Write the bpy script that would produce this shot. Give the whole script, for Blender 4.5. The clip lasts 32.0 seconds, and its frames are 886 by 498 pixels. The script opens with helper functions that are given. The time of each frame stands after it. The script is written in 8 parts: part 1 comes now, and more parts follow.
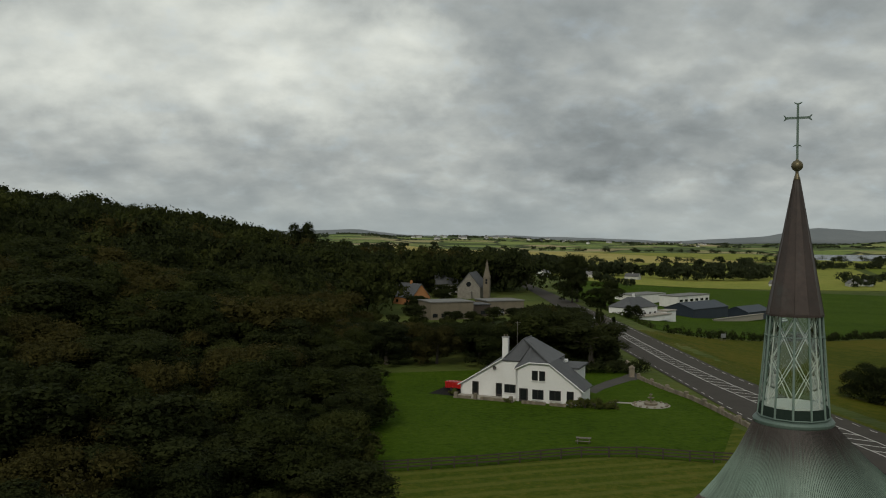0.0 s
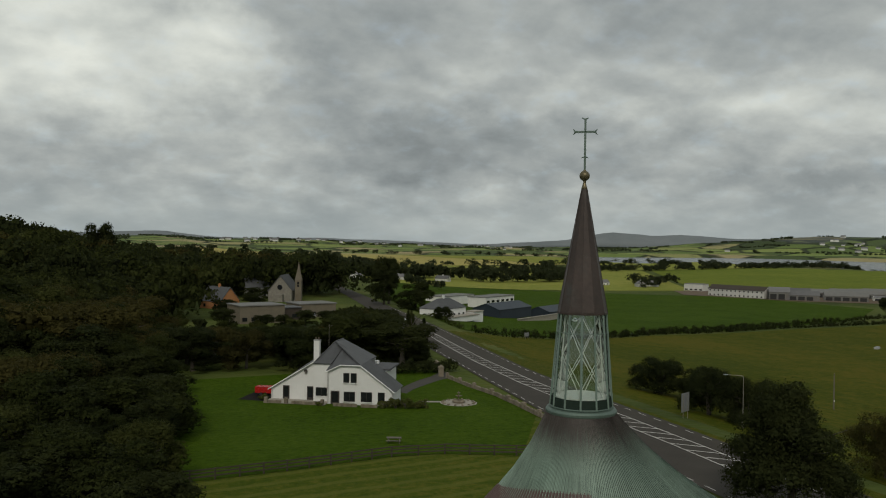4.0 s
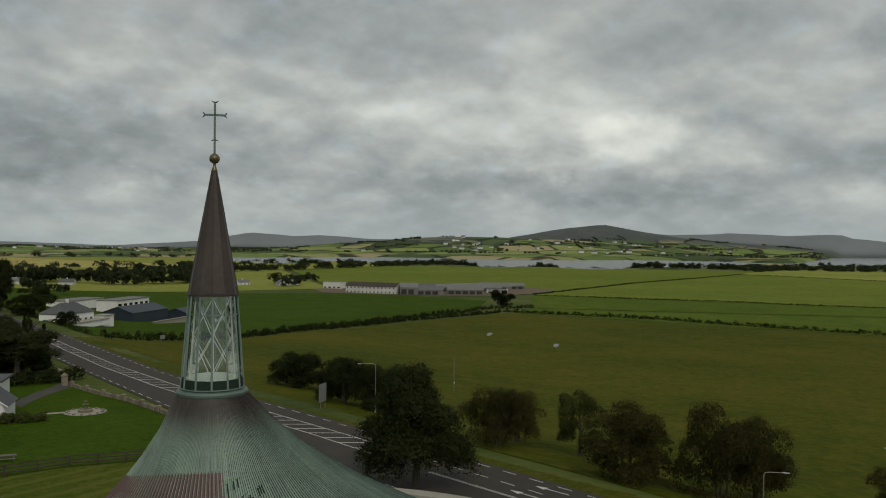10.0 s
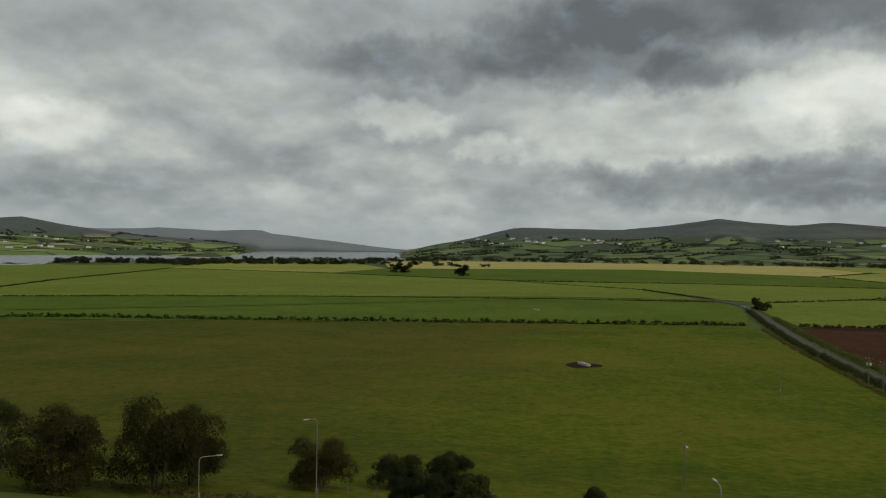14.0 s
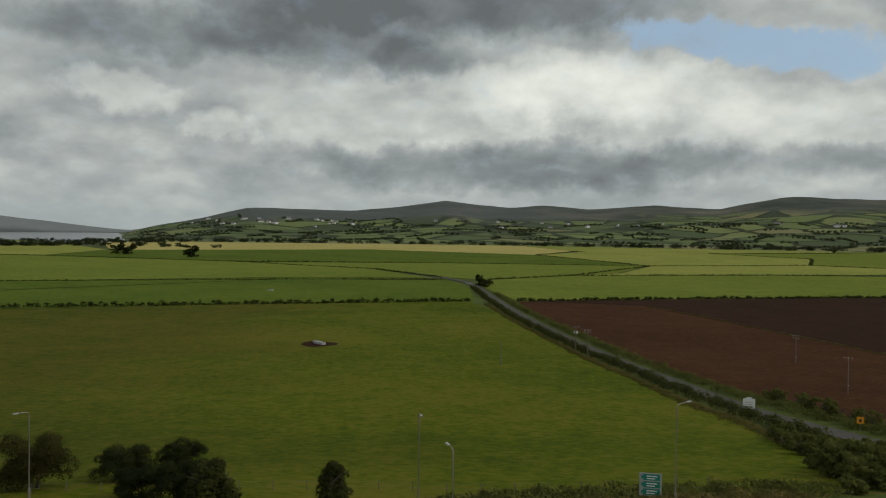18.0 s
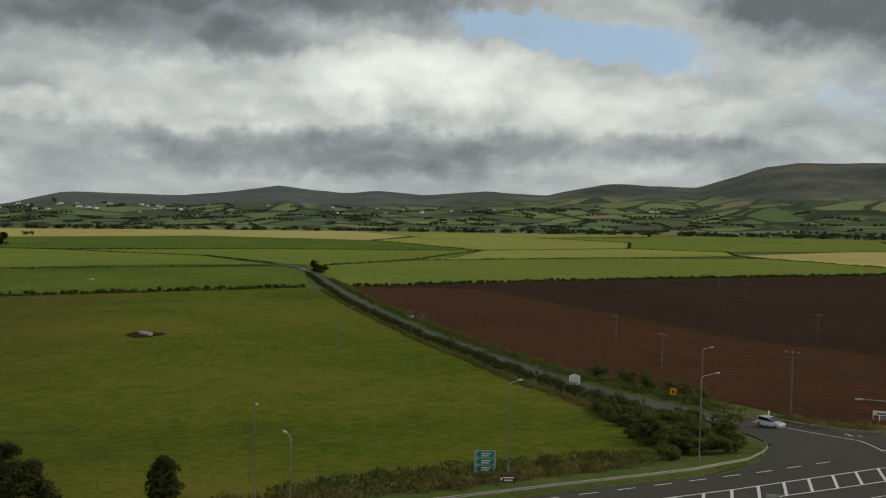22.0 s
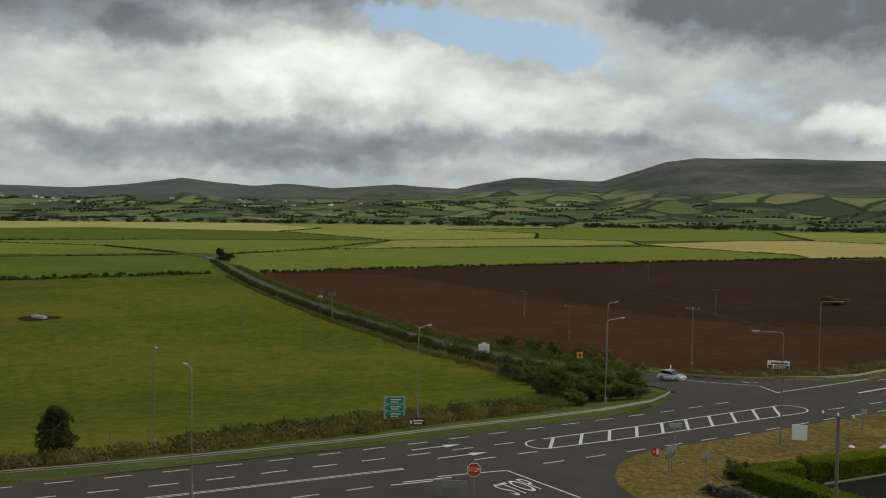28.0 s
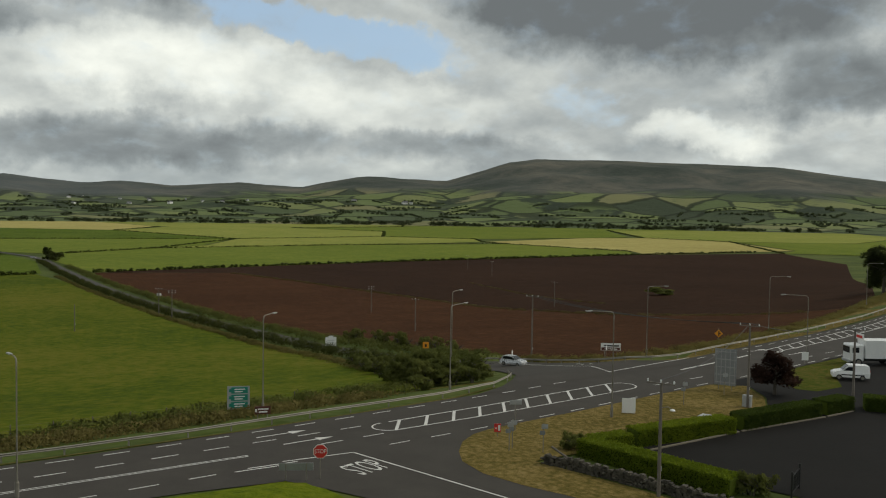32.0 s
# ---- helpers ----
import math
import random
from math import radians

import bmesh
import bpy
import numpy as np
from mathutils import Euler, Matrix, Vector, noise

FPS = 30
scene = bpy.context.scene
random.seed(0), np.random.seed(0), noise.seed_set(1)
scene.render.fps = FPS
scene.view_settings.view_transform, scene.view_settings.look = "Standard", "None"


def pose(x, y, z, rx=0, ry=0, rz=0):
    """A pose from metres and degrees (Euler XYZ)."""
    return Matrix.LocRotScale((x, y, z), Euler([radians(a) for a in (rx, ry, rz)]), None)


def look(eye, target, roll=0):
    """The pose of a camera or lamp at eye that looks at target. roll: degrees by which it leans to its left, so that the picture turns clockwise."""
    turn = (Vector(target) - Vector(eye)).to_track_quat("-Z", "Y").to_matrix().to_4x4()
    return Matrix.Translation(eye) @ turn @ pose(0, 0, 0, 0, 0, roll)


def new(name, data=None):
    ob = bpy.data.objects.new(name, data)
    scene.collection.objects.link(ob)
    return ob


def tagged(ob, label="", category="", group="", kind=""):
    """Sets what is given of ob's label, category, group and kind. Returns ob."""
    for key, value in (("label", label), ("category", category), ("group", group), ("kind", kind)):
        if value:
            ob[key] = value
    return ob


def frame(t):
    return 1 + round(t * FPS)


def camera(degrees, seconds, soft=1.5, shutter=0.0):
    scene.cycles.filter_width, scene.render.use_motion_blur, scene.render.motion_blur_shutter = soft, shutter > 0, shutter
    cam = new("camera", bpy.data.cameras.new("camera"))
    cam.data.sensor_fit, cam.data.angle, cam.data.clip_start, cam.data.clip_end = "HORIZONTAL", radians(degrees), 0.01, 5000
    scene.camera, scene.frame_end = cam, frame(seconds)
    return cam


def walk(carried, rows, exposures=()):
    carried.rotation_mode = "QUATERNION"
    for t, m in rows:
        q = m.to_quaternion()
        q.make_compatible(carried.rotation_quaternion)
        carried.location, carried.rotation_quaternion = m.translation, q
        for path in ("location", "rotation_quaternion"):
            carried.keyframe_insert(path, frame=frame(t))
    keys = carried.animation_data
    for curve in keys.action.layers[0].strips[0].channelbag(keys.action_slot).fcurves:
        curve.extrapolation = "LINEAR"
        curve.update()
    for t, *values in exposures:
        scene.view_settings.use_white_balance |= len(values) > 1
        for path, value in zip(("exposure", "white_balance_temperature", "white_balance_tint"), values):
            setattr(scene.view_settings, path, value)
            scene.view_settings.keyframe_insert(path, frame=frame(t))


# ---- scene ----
cam = camera(55.2, 32.0, 1.1)
PATH = [
    (0, (0.307, 0.777, 27.483), (0.559, 2.76, 27.451), 0.5),
    (0.5, (0.196, 0.631, 27.526), (0.458, 2.614, 27.496), 0.5),
    (1, (0.162, 0.568, 27.531), (0.433, 2.55, 27.501), 0.6),
    (1.5, (0.026, 0.31, 27.565), (0.352, 2.283, 27.534), 0.7),
    (2, (0.08, 0.178, 27.556), (0.421, 2.149, 27.524), 0.7),
    (2.5, (0.058, -0.022, 27.603), (0.408, 1.947, 27.572), 0.8),
    (3, (0.053, -0.057, 27.672), (0.423, 1.908, 27.644), 0.7),
    (3.5, (0.07, -0.097, 27.602), (0.621, 1.826, 27.579), 0.7),
    (4, (0.315, 0.141, 27.507), (0.994, 2.022, 27.486), 0.8),
    (4.5, (0.372, 0.152, 27.43), (1.058, 2.03, 27.408), 0.8),
    (6.5, (0.555, -0.346, 26.33), (1.413, 1.461, 26.317), 0.9),
    (7, (0.729, 0.044, 26.073), (1.59, 1.849, 26.056), 1.2),
    (7.5, (0.817, 0.262, 25.963), (1.693, 2.06, 25.945), 1.1),
    (8, (0.842, 0.337, 26.007), (1.856, 2.061, 25.993), 1.0),
    (8.5, (0.78, 0.164, 25.988), (1.915, 1.811, 25.975), 1.0),
    (9, (0.594, -0.16, 26.14), (1.826, 1.415, 26.128), 0.8),
    (9.5, (0.326, -0.451, 26.466), (1.649, 1.049, 26.456), 0.6),
    (10, (0.172, -0.853, 26.841), (1.555, 0.591, 26.831), 0.6),
    (10.5, (0.453, -0.32, 26.882), (1.957, 0.998, 26.873), 0.7),
    (11, (0.594, -0.276, 26.667), (2.081, 1.061, 26.657), 0.8),
    (11.5, (0.501, -0.454, 26.34), (2.068, 0.79, 26.331), 0.8),
    (12, (0.343, -0.234, 26.11), (1.959, 0.945, 26.097), 0.7),
    (12.5, (0.423, 0.045, 26.173), (2.086, 1.157, 26.161), 0.6),
    (13, (0.355, 0.109, 26.265), (2.114, 1.062, 26.25), 0.7),
    (13.5, (-0.229, -0.259, 26.544), (1.667, 0.378, 26.532), 0.6),
    (14, (-0.9, -0.544, 26.798), (1.075, -0.232, 26.789), 0.7),
    (14.5, (-0.811, -0.577, 26.974), (1.186, -0.675, 26.966), 0.6),
    (15, (-0.819, -0.536, 27.018), (1.173, -0.718, 27.005), 0.7),
    (15.5, (-0.717, -0.558, 26.946), (1.273, -0.759, 26.927), 0.7),
    (17.5, (-0.657, -0.244, 26.393), (1.322, -0.529, 26.352), 0.8),
    (18, (-0.586, -0.147, 26.366), (1.39, -0.456, 26.319), 0.8),
    (18.5, (-0.489, -0.07, 26.406), (1.482, -0.403, 26.354), 0.8),
    (19, (-0.578, 0.067, 26.635), (1.389, -0.29, 26.576), 0.8),
    (19.5, (-0.462, 0.072, 26.768), (1.482, -0.394, 26.707), 0.8),
    (20, (-0.354, -0.184, 26.747), (1.576, -0.707, 26.684), 0.9),
    (20.5, (-0.346, -0.341, 26.647), (1.572, -0.902, 26.58), 1.0),
    (21, (-0.295, -0.386, 26.321), (1.58, -1.079, 26.253), 1.0),
    (21.5, (-0.362, -0.208, 26.223), (1.504, -0.924, 26.15), 0.9),
    (22, (-0.387, -0.022, 26.278), (1.491, -0.706, 26.202), 0.8),
    (22.5, (-0.342, 0.005, 26.451), (1.533, -0.689, 26.372), 0.8),
    (23, (-0.549, -0.185, 26.479), (1.306, -0.928, 26.398), 0.9),
    (23.5, (-0.568, -0.401, 26.195), (1.277, -1.168, 26.111), 0.9),
    (24, (-0.527, -0.634, 25.491), (1.312, -1.417, 25.408), 0.9),
    (24.5, (-0.523, -0.632, 24.51), (1.31, -1.429, 24.426), 0.9),
    (25, (-0.661, -0.331, 23.786), (1.166, -1.141, 23.701), 0.8),
    (25.5, (-0.625, -0.126, 23.152), (1.2, -0.94, 23.068), 0.8),
    (27.5, (0.11, -0.378, 21.656), (1.91, -1.246, 21.568), 0.8),
    (28, (0.266, -0.521, 21.111), (2.06, -1.4, 21.024), 0.8),
    (28.5, (0.327, -0.55, 20.581), (2.116, -1.439, 20.493), 0.8),
    (29, (0.239, -0.583, 20.036), (2.023, -1.482, 19.947), 0.9),
    (29.5, (0.355, -0.676, 19.543), (2.136, -1.582, 19.455), 0.9),
    (30, (0.218, -0.571, 19.33), (1.994, -1.485, 19.241), 0.8),
    (30.5, (0.111, -0.47, 19.446), (1.884, -1.391, 19.355), 0.8),
    (31, (0.052, -0.413, 19.752), (1.822, -1.341, 19.66), 0.8),
    (31.5, (-0.124, -0.355, 19.884), (1.602, -1.362, 19.793), 0.8),
    (32, (-0.359, -0.356, 19.829), (1.249, -1.542, 19.745), 0.9),
]
walk(cam, [(t, look(eye, target, roll)) for t, eye, target, roll in PATH], [(0, -0.08), (13, -0.08), (20, 0.0), (24, 0.12), (32, 0.2)])

# ---- light ----
scene.view_settings.exposure = 0.0
SUN_BEARING, SUN_HEIGHT = 205.0, 38.0


def heading(bearing, height=0.0):
    """Unit way from a compass bearing (clockwise from +y) and a height in degrees."""
    b, h = radians(bearing), radians(height)
    return Vector((math.sin(b) * math.cos(h), math.cos(b) * math.cos(h), math.sin(h)))


class Nodes:
    """Short hand for building a node tree."""

    def __init__(self, tree):
        self.tree = tree
        tree.nodes.clear()

    def add(self, kind, **values):
        node = self.tree.nodes.new(kind)
        for key, value in values.items():
            setattr(node, key, value)
        return node

    def link(self, a, b):
        self.tree.links.new(a, b)

    def put(self, socket, value):
        if isinstance(value, bpy.types.NodeSocket):
            self.tree.links.new(value, socket)
        else:
            socket.default_value = value

    def math(self, op, a, b=0.0, c=0.0, clamp=False):
        n = self.add("ShaderNodeMath", operation=op, use_clamp=clamp)
        for s, v in zip(n.inputs, (a, b, c)):
            self.put(s, v)
        return n.outputs[0]

    def vmath(self, op, a, b=(0, 0, 0)):
        n = self.add("ShaderNodeVectorMath", operation=op)
        self.put(n.inputs[0], a)
        self.put(n.inputs[1], b)
        return n.outputs["Value"] if op in ("DOT_PRODUCT", "LENGTH") else n.outputs[0]

    def noise(self, vector, scale, detail=4.0, rough=0.55, distortion=0.0):
        n = self.add("ShaderNodeTexNoise")
        self.put(n.inputs["Vector"], vector)
        n.inputs["Scale"].default_value = scale
        n.inputs["Detail"].default_value = detail
        n.inputs["Roughness"].default_value = rough
        n.inputs["Distortion"].default_value = distortion
        return n.outputs[0]

    def ramp(self, fac, stops, ease="LINEAR"):
        n = self.add("ShaderNodeValToRGB")
        n.color_ramp.interpolation = ease
        while len(n.color_ramp.elements) < len(stops):
            n.color_ramp.elements.new(0.5)
        for e, (p, c) in zip(n.color_ramp.elements, stops):
            e.position = p
            e.color = (*c, 1) if len(c) == 3 else c
        self.put(n.inputs[0], fac)
        return n.outputs[0]

    def mix(self, fac, a, b, blend="MIX"):
        n = self.add("ShaderNodeMix", data_type="RGBA", blend_type=blend)
        self.put(n.inputs[0], fac)
        for s, v in ((n.inputs[6], a), (n.inputs[7], b)):
            self.put(s, (*v, 1) if isinstance(v, tuple) and len(v) == 3 else v)
        return n.outputs[2]

    def span(self, v, a, b, c=0.0, d=1.0):
        n = self.add("ShaderNodeMapRange", interpolation_type="SMOOTHSTEP")
        self.put(n.inputs[0], v)
        for s, x in zip(n.inputs[1:5], (a, b, c, d)):
            s.default_value = x
        return n.outputs[0]


def build_sky():
    """Broken grey stratocumulus with one blue gap over a daylight sky."""
    world = bpy.data.worlds.new("sky")
    scene.world = world
    world.use_nodes = True
    k = Nodes(world.node_tree)
    sky = k.add("ShaderNodeTexSky", sky_type="NISHITA", sun_disc=False)
    sky.sun_elevation, sky.sun_rotation = radians(SUN_HEIGHT), radians(SUN_BEARING)
    way = k.add("ShaderNodeTexCoord").outputs["Generated"]
    part = k.add("ShaderNodeSeparateXYZ")
    k.link(way, part.inputs[0])

    def deck_at(shift):
        """The cloud deck seen from below, or a little higher or lower in the sky."""
        up = k.math("ADD", k.math("MAXIMUM", k.math("ADD", part.outputs[2], shift), 0.0), 0.42)
        flat = k.add("ShaderNodeCombineXYZ")
        k.link(k.math("DIVIDE", part.outputs[0], up), flat.inputs[0])
        k.link(k.math("DIVIDE", part.outputs[1], up), flat.inputs[1])
        return flat.outputs[0]

    deck, above = deck_at(0.0), deck_at(0.014)
    broad = k.noise(deck, 1.5, 3.0, 0.45, 0.2)
    puff = k.noise(deck, 4.2, 8.0, 0.50, 0.1)
    puff_above = k.noise(above, 4.2, 8.0, 0.50, 0.1)
    fine = k.noise(deck, 13.0, 7.0, 0.55, 0.2)
    heap = k.add("ShaderNodeTexVoronoi", feature="SMOOTH_F1")
    k.link(k.vmath("ADD", deck, k.vmath("MULTIPLY", k.vmath("SUBTRACT", self_noise(k, deck, 4.0), (0.5, 0.5, 0.5)), (0.30, 0.30, 0.0))), heap.inputs["Vector"])
    heap.inputs["Scale"].default_value, heap.inputs["Smoothness"].default_value = 7.5, 0.45
    tops = k.math("SUBTRACT", 0.45, heap.outputs["Distance"])
    # bearing and height of the way, bent a little so that the cloud edges wander
    stray = k.add("ShaderNodeSeparateXYZ")
    k.link(self_noise(k, way, 11.0), stray.inputs[0])
    bearing = k.math("MULTIPLY", k.math("ARCTAN2", part.outputs[0], part.outputs[1]), 57.2958)
    height = k.math("MULTIPLY", k.math("ARCSINE", part.outputs[2]), 57.2958)
    bent_b = k.math("MULTIPLY_ADD", k.math("SUBTRACT", stray.outputs[0], 0.5), 9.0, bearing)
    bent_h = k.math("MULTIPLY_ADD", k.math("SUBTRACT", stray.outputs[1], 0.5), 5.0, height)

    def patch(b, h, wide, high, lean=0.0, soft=1.0):
        u = k.math("DIVIDE", k.math("SUBTRACT", bent_b, b), wide)
        middle = k.math("MULTIPLY_ADD", k.math("SUBTRACT", bent_b, b), lean, h)
        v = k.math("DIVIDE", k.math("SUBTRACT", bent_h, middle), high)
        r = k.math("ADD", k.math("MULTIPLY", u, u), k.math("MULTIPLY", v, v))
        return k.span(k.math("SUBTRACT", 1.0, r), 0.0, soft)

    tone = k.math("MULTIPLY_ADD", k.math("SUBTRACT", broad, 0.5), 0.66, 0.525)
    tone = k.math("MULTIPLY_ADD", k.math("SUBTRACT", puff, 0.5), 0.30, tone)
    tone = k.math("MULTIPLY_ADD", k.math("SUBTRACT", fine, 0.5), 0.20, tone)
    tone = k.math("MULTIPLY_ADD", k.math("SUBTRACT", puff, puff_above), 0.40, tone)
    tone = k.math("MULTIPLY_ADD", tops, 0.13, tone)
    for b, h, wide, high, amount in SKY_LOBES:
        tone = k.math("MULTIPLY_ADD", patch(b, h, wide, high), amount, tone)
    cloud = k.ramp(tone, [(0.06, (0.145, 0.152, 0.158)), (0.24, (0.225, 0.237, 0.243)), (0.40, (0.325, 0.337, 0.340)), (0.54, (0.445, 0.450, 0.440)),
                          (0.70, (0.630, 0.625, 0.590)), (0.90, (0.880, 0.855, 0.785))])
    veil = k.span(part.outputs[2], -0.01, 0.085)
    cloud = k.mix(veil, k.mix(0.72, cloud, (0.365, 0.392, 0.398)), cloud)
    cloud = k.mix(1.0, cloud, (0.945, 1.0, 0.99), "MULTIPLY")
    # a long ragged wedge of blue, and a thin place further on
    gap = k.math("ADD", patch(118.5, 11.6, 10.5, 1.9, -0.17, 0.6), k.math("MULTIPLY", patch(135.5, 7.4, 4.0, 1.2, -0.1), 0.45))
    gap = k.math("MULTIPLY_ADD", k.math("SUBTRACT", fine, 0.52), 1.4, gap)
    gap = k.span(gap, -0.05, 1.05, 0.0, 0.95)
    blue = k.mix(0.55, k.vmath("MULTIPLY", sky.outputs[0], (0.085, 0.085, 0.085)), (0.44, 0.60, 0.76))
    out = k.add("ShaderNodeBackground")
    k.link(k.mix(gap, cloud, blue), out.inputs[0])
    out.inputs[1].default_value = 1.0
    k.link(out.outputs[0], k.add("ShaderNodeOutputWorld").inputs[0])


def self_noise(k, vector, scale):
    """A colour noise to bend other patterns by."""
    n = k.add("ShaderNodeTexNoise")
    k.link(vector, n.inputs["Vector"])
    n.inputs["Scale"].default_value, n.inputs["Detail"].default_value, n.inputs["Roughness"].default_value = scale, 6.0, 0.6
    return n.outputs[1]


# bearing, height, half width, half height, thinner (+) or thicker (-) cloud
SKY_LOBES = [(108, 9.4, 11, 3.0, 0.30), (121, 7.0, 11, 2.6, 0.16), (96.5, 11.2, 4.5, 1.9, -0.26), (103, 4.4, 19, 2.2, -0.36), (84, 6.3, 3.4, 1.5, 0.22), (92, 8.2, 9, 3.0, 0.12),
             (100, 15.0, 20, 2.9, -0.36), (141, 13.2, 16, 4.4, -0.60), (151, 8.2, 6, 3.2, -0.42), (143, 5.3, 5.5, 1.5, 0.26), (128, 4.2, 10, 1.6, -0.20),
             (-8, 11.5, 20, 6.5, 0.26), (6, 12, 7, 3.4, 0.10), (23, 6.0, 14, 3.4, -0.17), (50, 4.0, 16, 1.2, -0.12), (46, 8.5, 16, 3.6, 0.08), (80, 12.2, 12, 2.0, -0.22), (78, 8.4, 4, 1.3, 0.20), (56, 7.2, 4, 1.8, 0.12), (90, 13.0, 9, 3.8, -0.22), (131, 14.2, 8, 2.6, -0.25)]
build_sky()
sun = new("sun", bpy.data.lights.new("sun", "SUN"))
sun.data.energy, sun.data.angle, sun.data.color = 1.15, radians(14), (1.0, 0.93, 0.80)
sun.matrix_world = look(heading(SUN_BEARING, SUN_HEIGHT) * 100, (0, 0, 0))

# ---- materials ----
MATS = {}


def surface(name, low, high, rough=0.8, scale=1.0, fine=8.0, bump=0.3, metal=0.0, spread=0.5, spec=0.5, coords="Object", wave=None, random_tint=0.0, grime=None):
    """A surface that varies between two colours at two scales, with fine relief."""
    m = bpy.data.materials.new(name)
    m.use_nodes = True
    k = Nodes(m.node_tree)
    at = k.add("ShaderNodeTexCoord").outputs[coords]
    broad = k.noise(at, scale, 4.0, 0.6)
    grain = k.noise(at, scale * fine, 5.0, 0.65)
    f = k.math("ADD", k.math("MULTIPLY", broad, spread), k.math("MULTIPLY", grain, 1.0 - spread))
    col = k.ramp(f, [(0.28, low), (0.72, high)])
    if grime:
        tone, size, amount = grime
        spot = k.span(k.noise(at, size, 6.0, 0.7), 0.52, 0.72)
        col = k.mix(k.math("MULTIPLY", spot, amount), col, tone)
    if random_tint:
        rnd = k.add("ShaderNodeObjectInfo").outputs["Random"]
        col = k.mix(1.0, col, k.ramp(rnd, [(0.0, (1 - random_tint,) * 3), (1.0, (1 + random_tint * 0.6,) * 3)]), "MULTIPLY")
    b = k.add("ShaderNodeBsdfPrincipled")
    k.link(col, b.inputs["Base Color"])
    k.put(b.inputs["Roughness"], k.math("MULTIPLY_ADD", grain, 0.25, rough - 0.12, clamp=True))
    b.inputs["Metallic"].default_value = metal
    b.inputs["Specular IOR Level"].default_value = spec
    if bump:
        bp = k.add("ShaderNodeBump")
        bp.inputs["Strength"].default_value = bump
        bp.inputs["Distance"].default_value = 0.05
        k.link(grain, bp.inputs["Height"])
        k.link(bp.outputs[0], b.inputs["Normal"])
    k.link(b.outputs[0], k.add("ShaderNodeOutputMaterial").inputs[0])
    MATS[name] = m
    return m


def leaves(name, low, high):
    """Foliage that varies from leaf clump to leaf clump and from tree to tree."""
    m = bpy.data.materials.new(name)
    m.use_nodes = True
    k = Nodes(m.node_tree)
    isle = k.add("ShaderNodeNewGeometry").outputs["Random Per Island"]
    rnd = k.add("ShaderNodeObjectInfo").outputs["Random"]
    patch = k.noise(k.add("ShaderNodeNewGeometry").outputs["Position"], 0.35, 4.0, 0.6)
    f = k.math("ADD", k.math("MULTIPLY", isle, 0.22), k.math("MULTIPLY_ADD", rnd, 0.42, k.math("MULTIPLY_ADD", k.math("SUBTRACT", patch, 0.5), 1.3, 0.18)))
    b = k.add("ShaderNodeBsdfPrincipled")
    tint = k.ramp(f, [(0.1, low), (0.9, high)])
    k.link(tint, b.inputs["Base Color"])
    b.inputs["Roughness"].default_value = 0.8
    b.inputs["Specular IOR Level"].default_value = 0.06
    skin = k.add("ShaderNodeAttribute", attribute_name="skin")
    turn = k.add("ShaderNodeVectorTransform", vector_type="NORMAL", convert_from="OBJECT", convert_to="WORLD")
    k.link(skin.outputs["Vector"], turn.inputs[0])
    k.link(turn.outputs[0], b.inputs["Normal"])
    thin = k.add("ShaderNodeBsdfTranslucent")
    k.link(k.mix(1.0, tint, (1.5, 1.5, 1.2), "MULTIPLY"), thin.inputs[0])
    both = k.add("ShaderNodeMixShader")
    both.inputs[0].default_value = 0.38
    k.link(b.outputs[0], both.inputs[1])
    k.link(thin.outputs[0], both.inputs[2])
    k.link(both.outputs[0], k.add("ShaderNodeOutputMaterial").inputs[0])
    MATS[name] = m
    return m


def glass(name, tint=(0.86, 0.92, 0.9), rough=0.03):
    m = bpy.data.materials.new(name)
    m.use_nodes = True
    k = Nodes(m.node_tree)
    see = k.add("ShaderNodeBsdfTransparent")
    see.inputs[0].default_value = (*tint, 1)
    shine = k.add("ShaderNodeBsdfGlossy")
    shine.inputs["Roughness"].default_value = rough
    fres = k.add("ShaderNodeFresnel")
    fres.inputs[0].default_value = 1.5
    mixer = k.add("ShaderNodeMixShader")
    k.link(k.math("MAXIMUM", fres.outputs[0], 0.13), mixer.inputs[0])
    k.link(see.outputs[0], mixer.inputs[1])
    k.link(shine.outputs[0], mixer.inputs[2])
    k.link(mixer.outputs[0], k.add("ShaderNodeOutputMaterial").inputs[0])
    MATS[name] = m
    return m


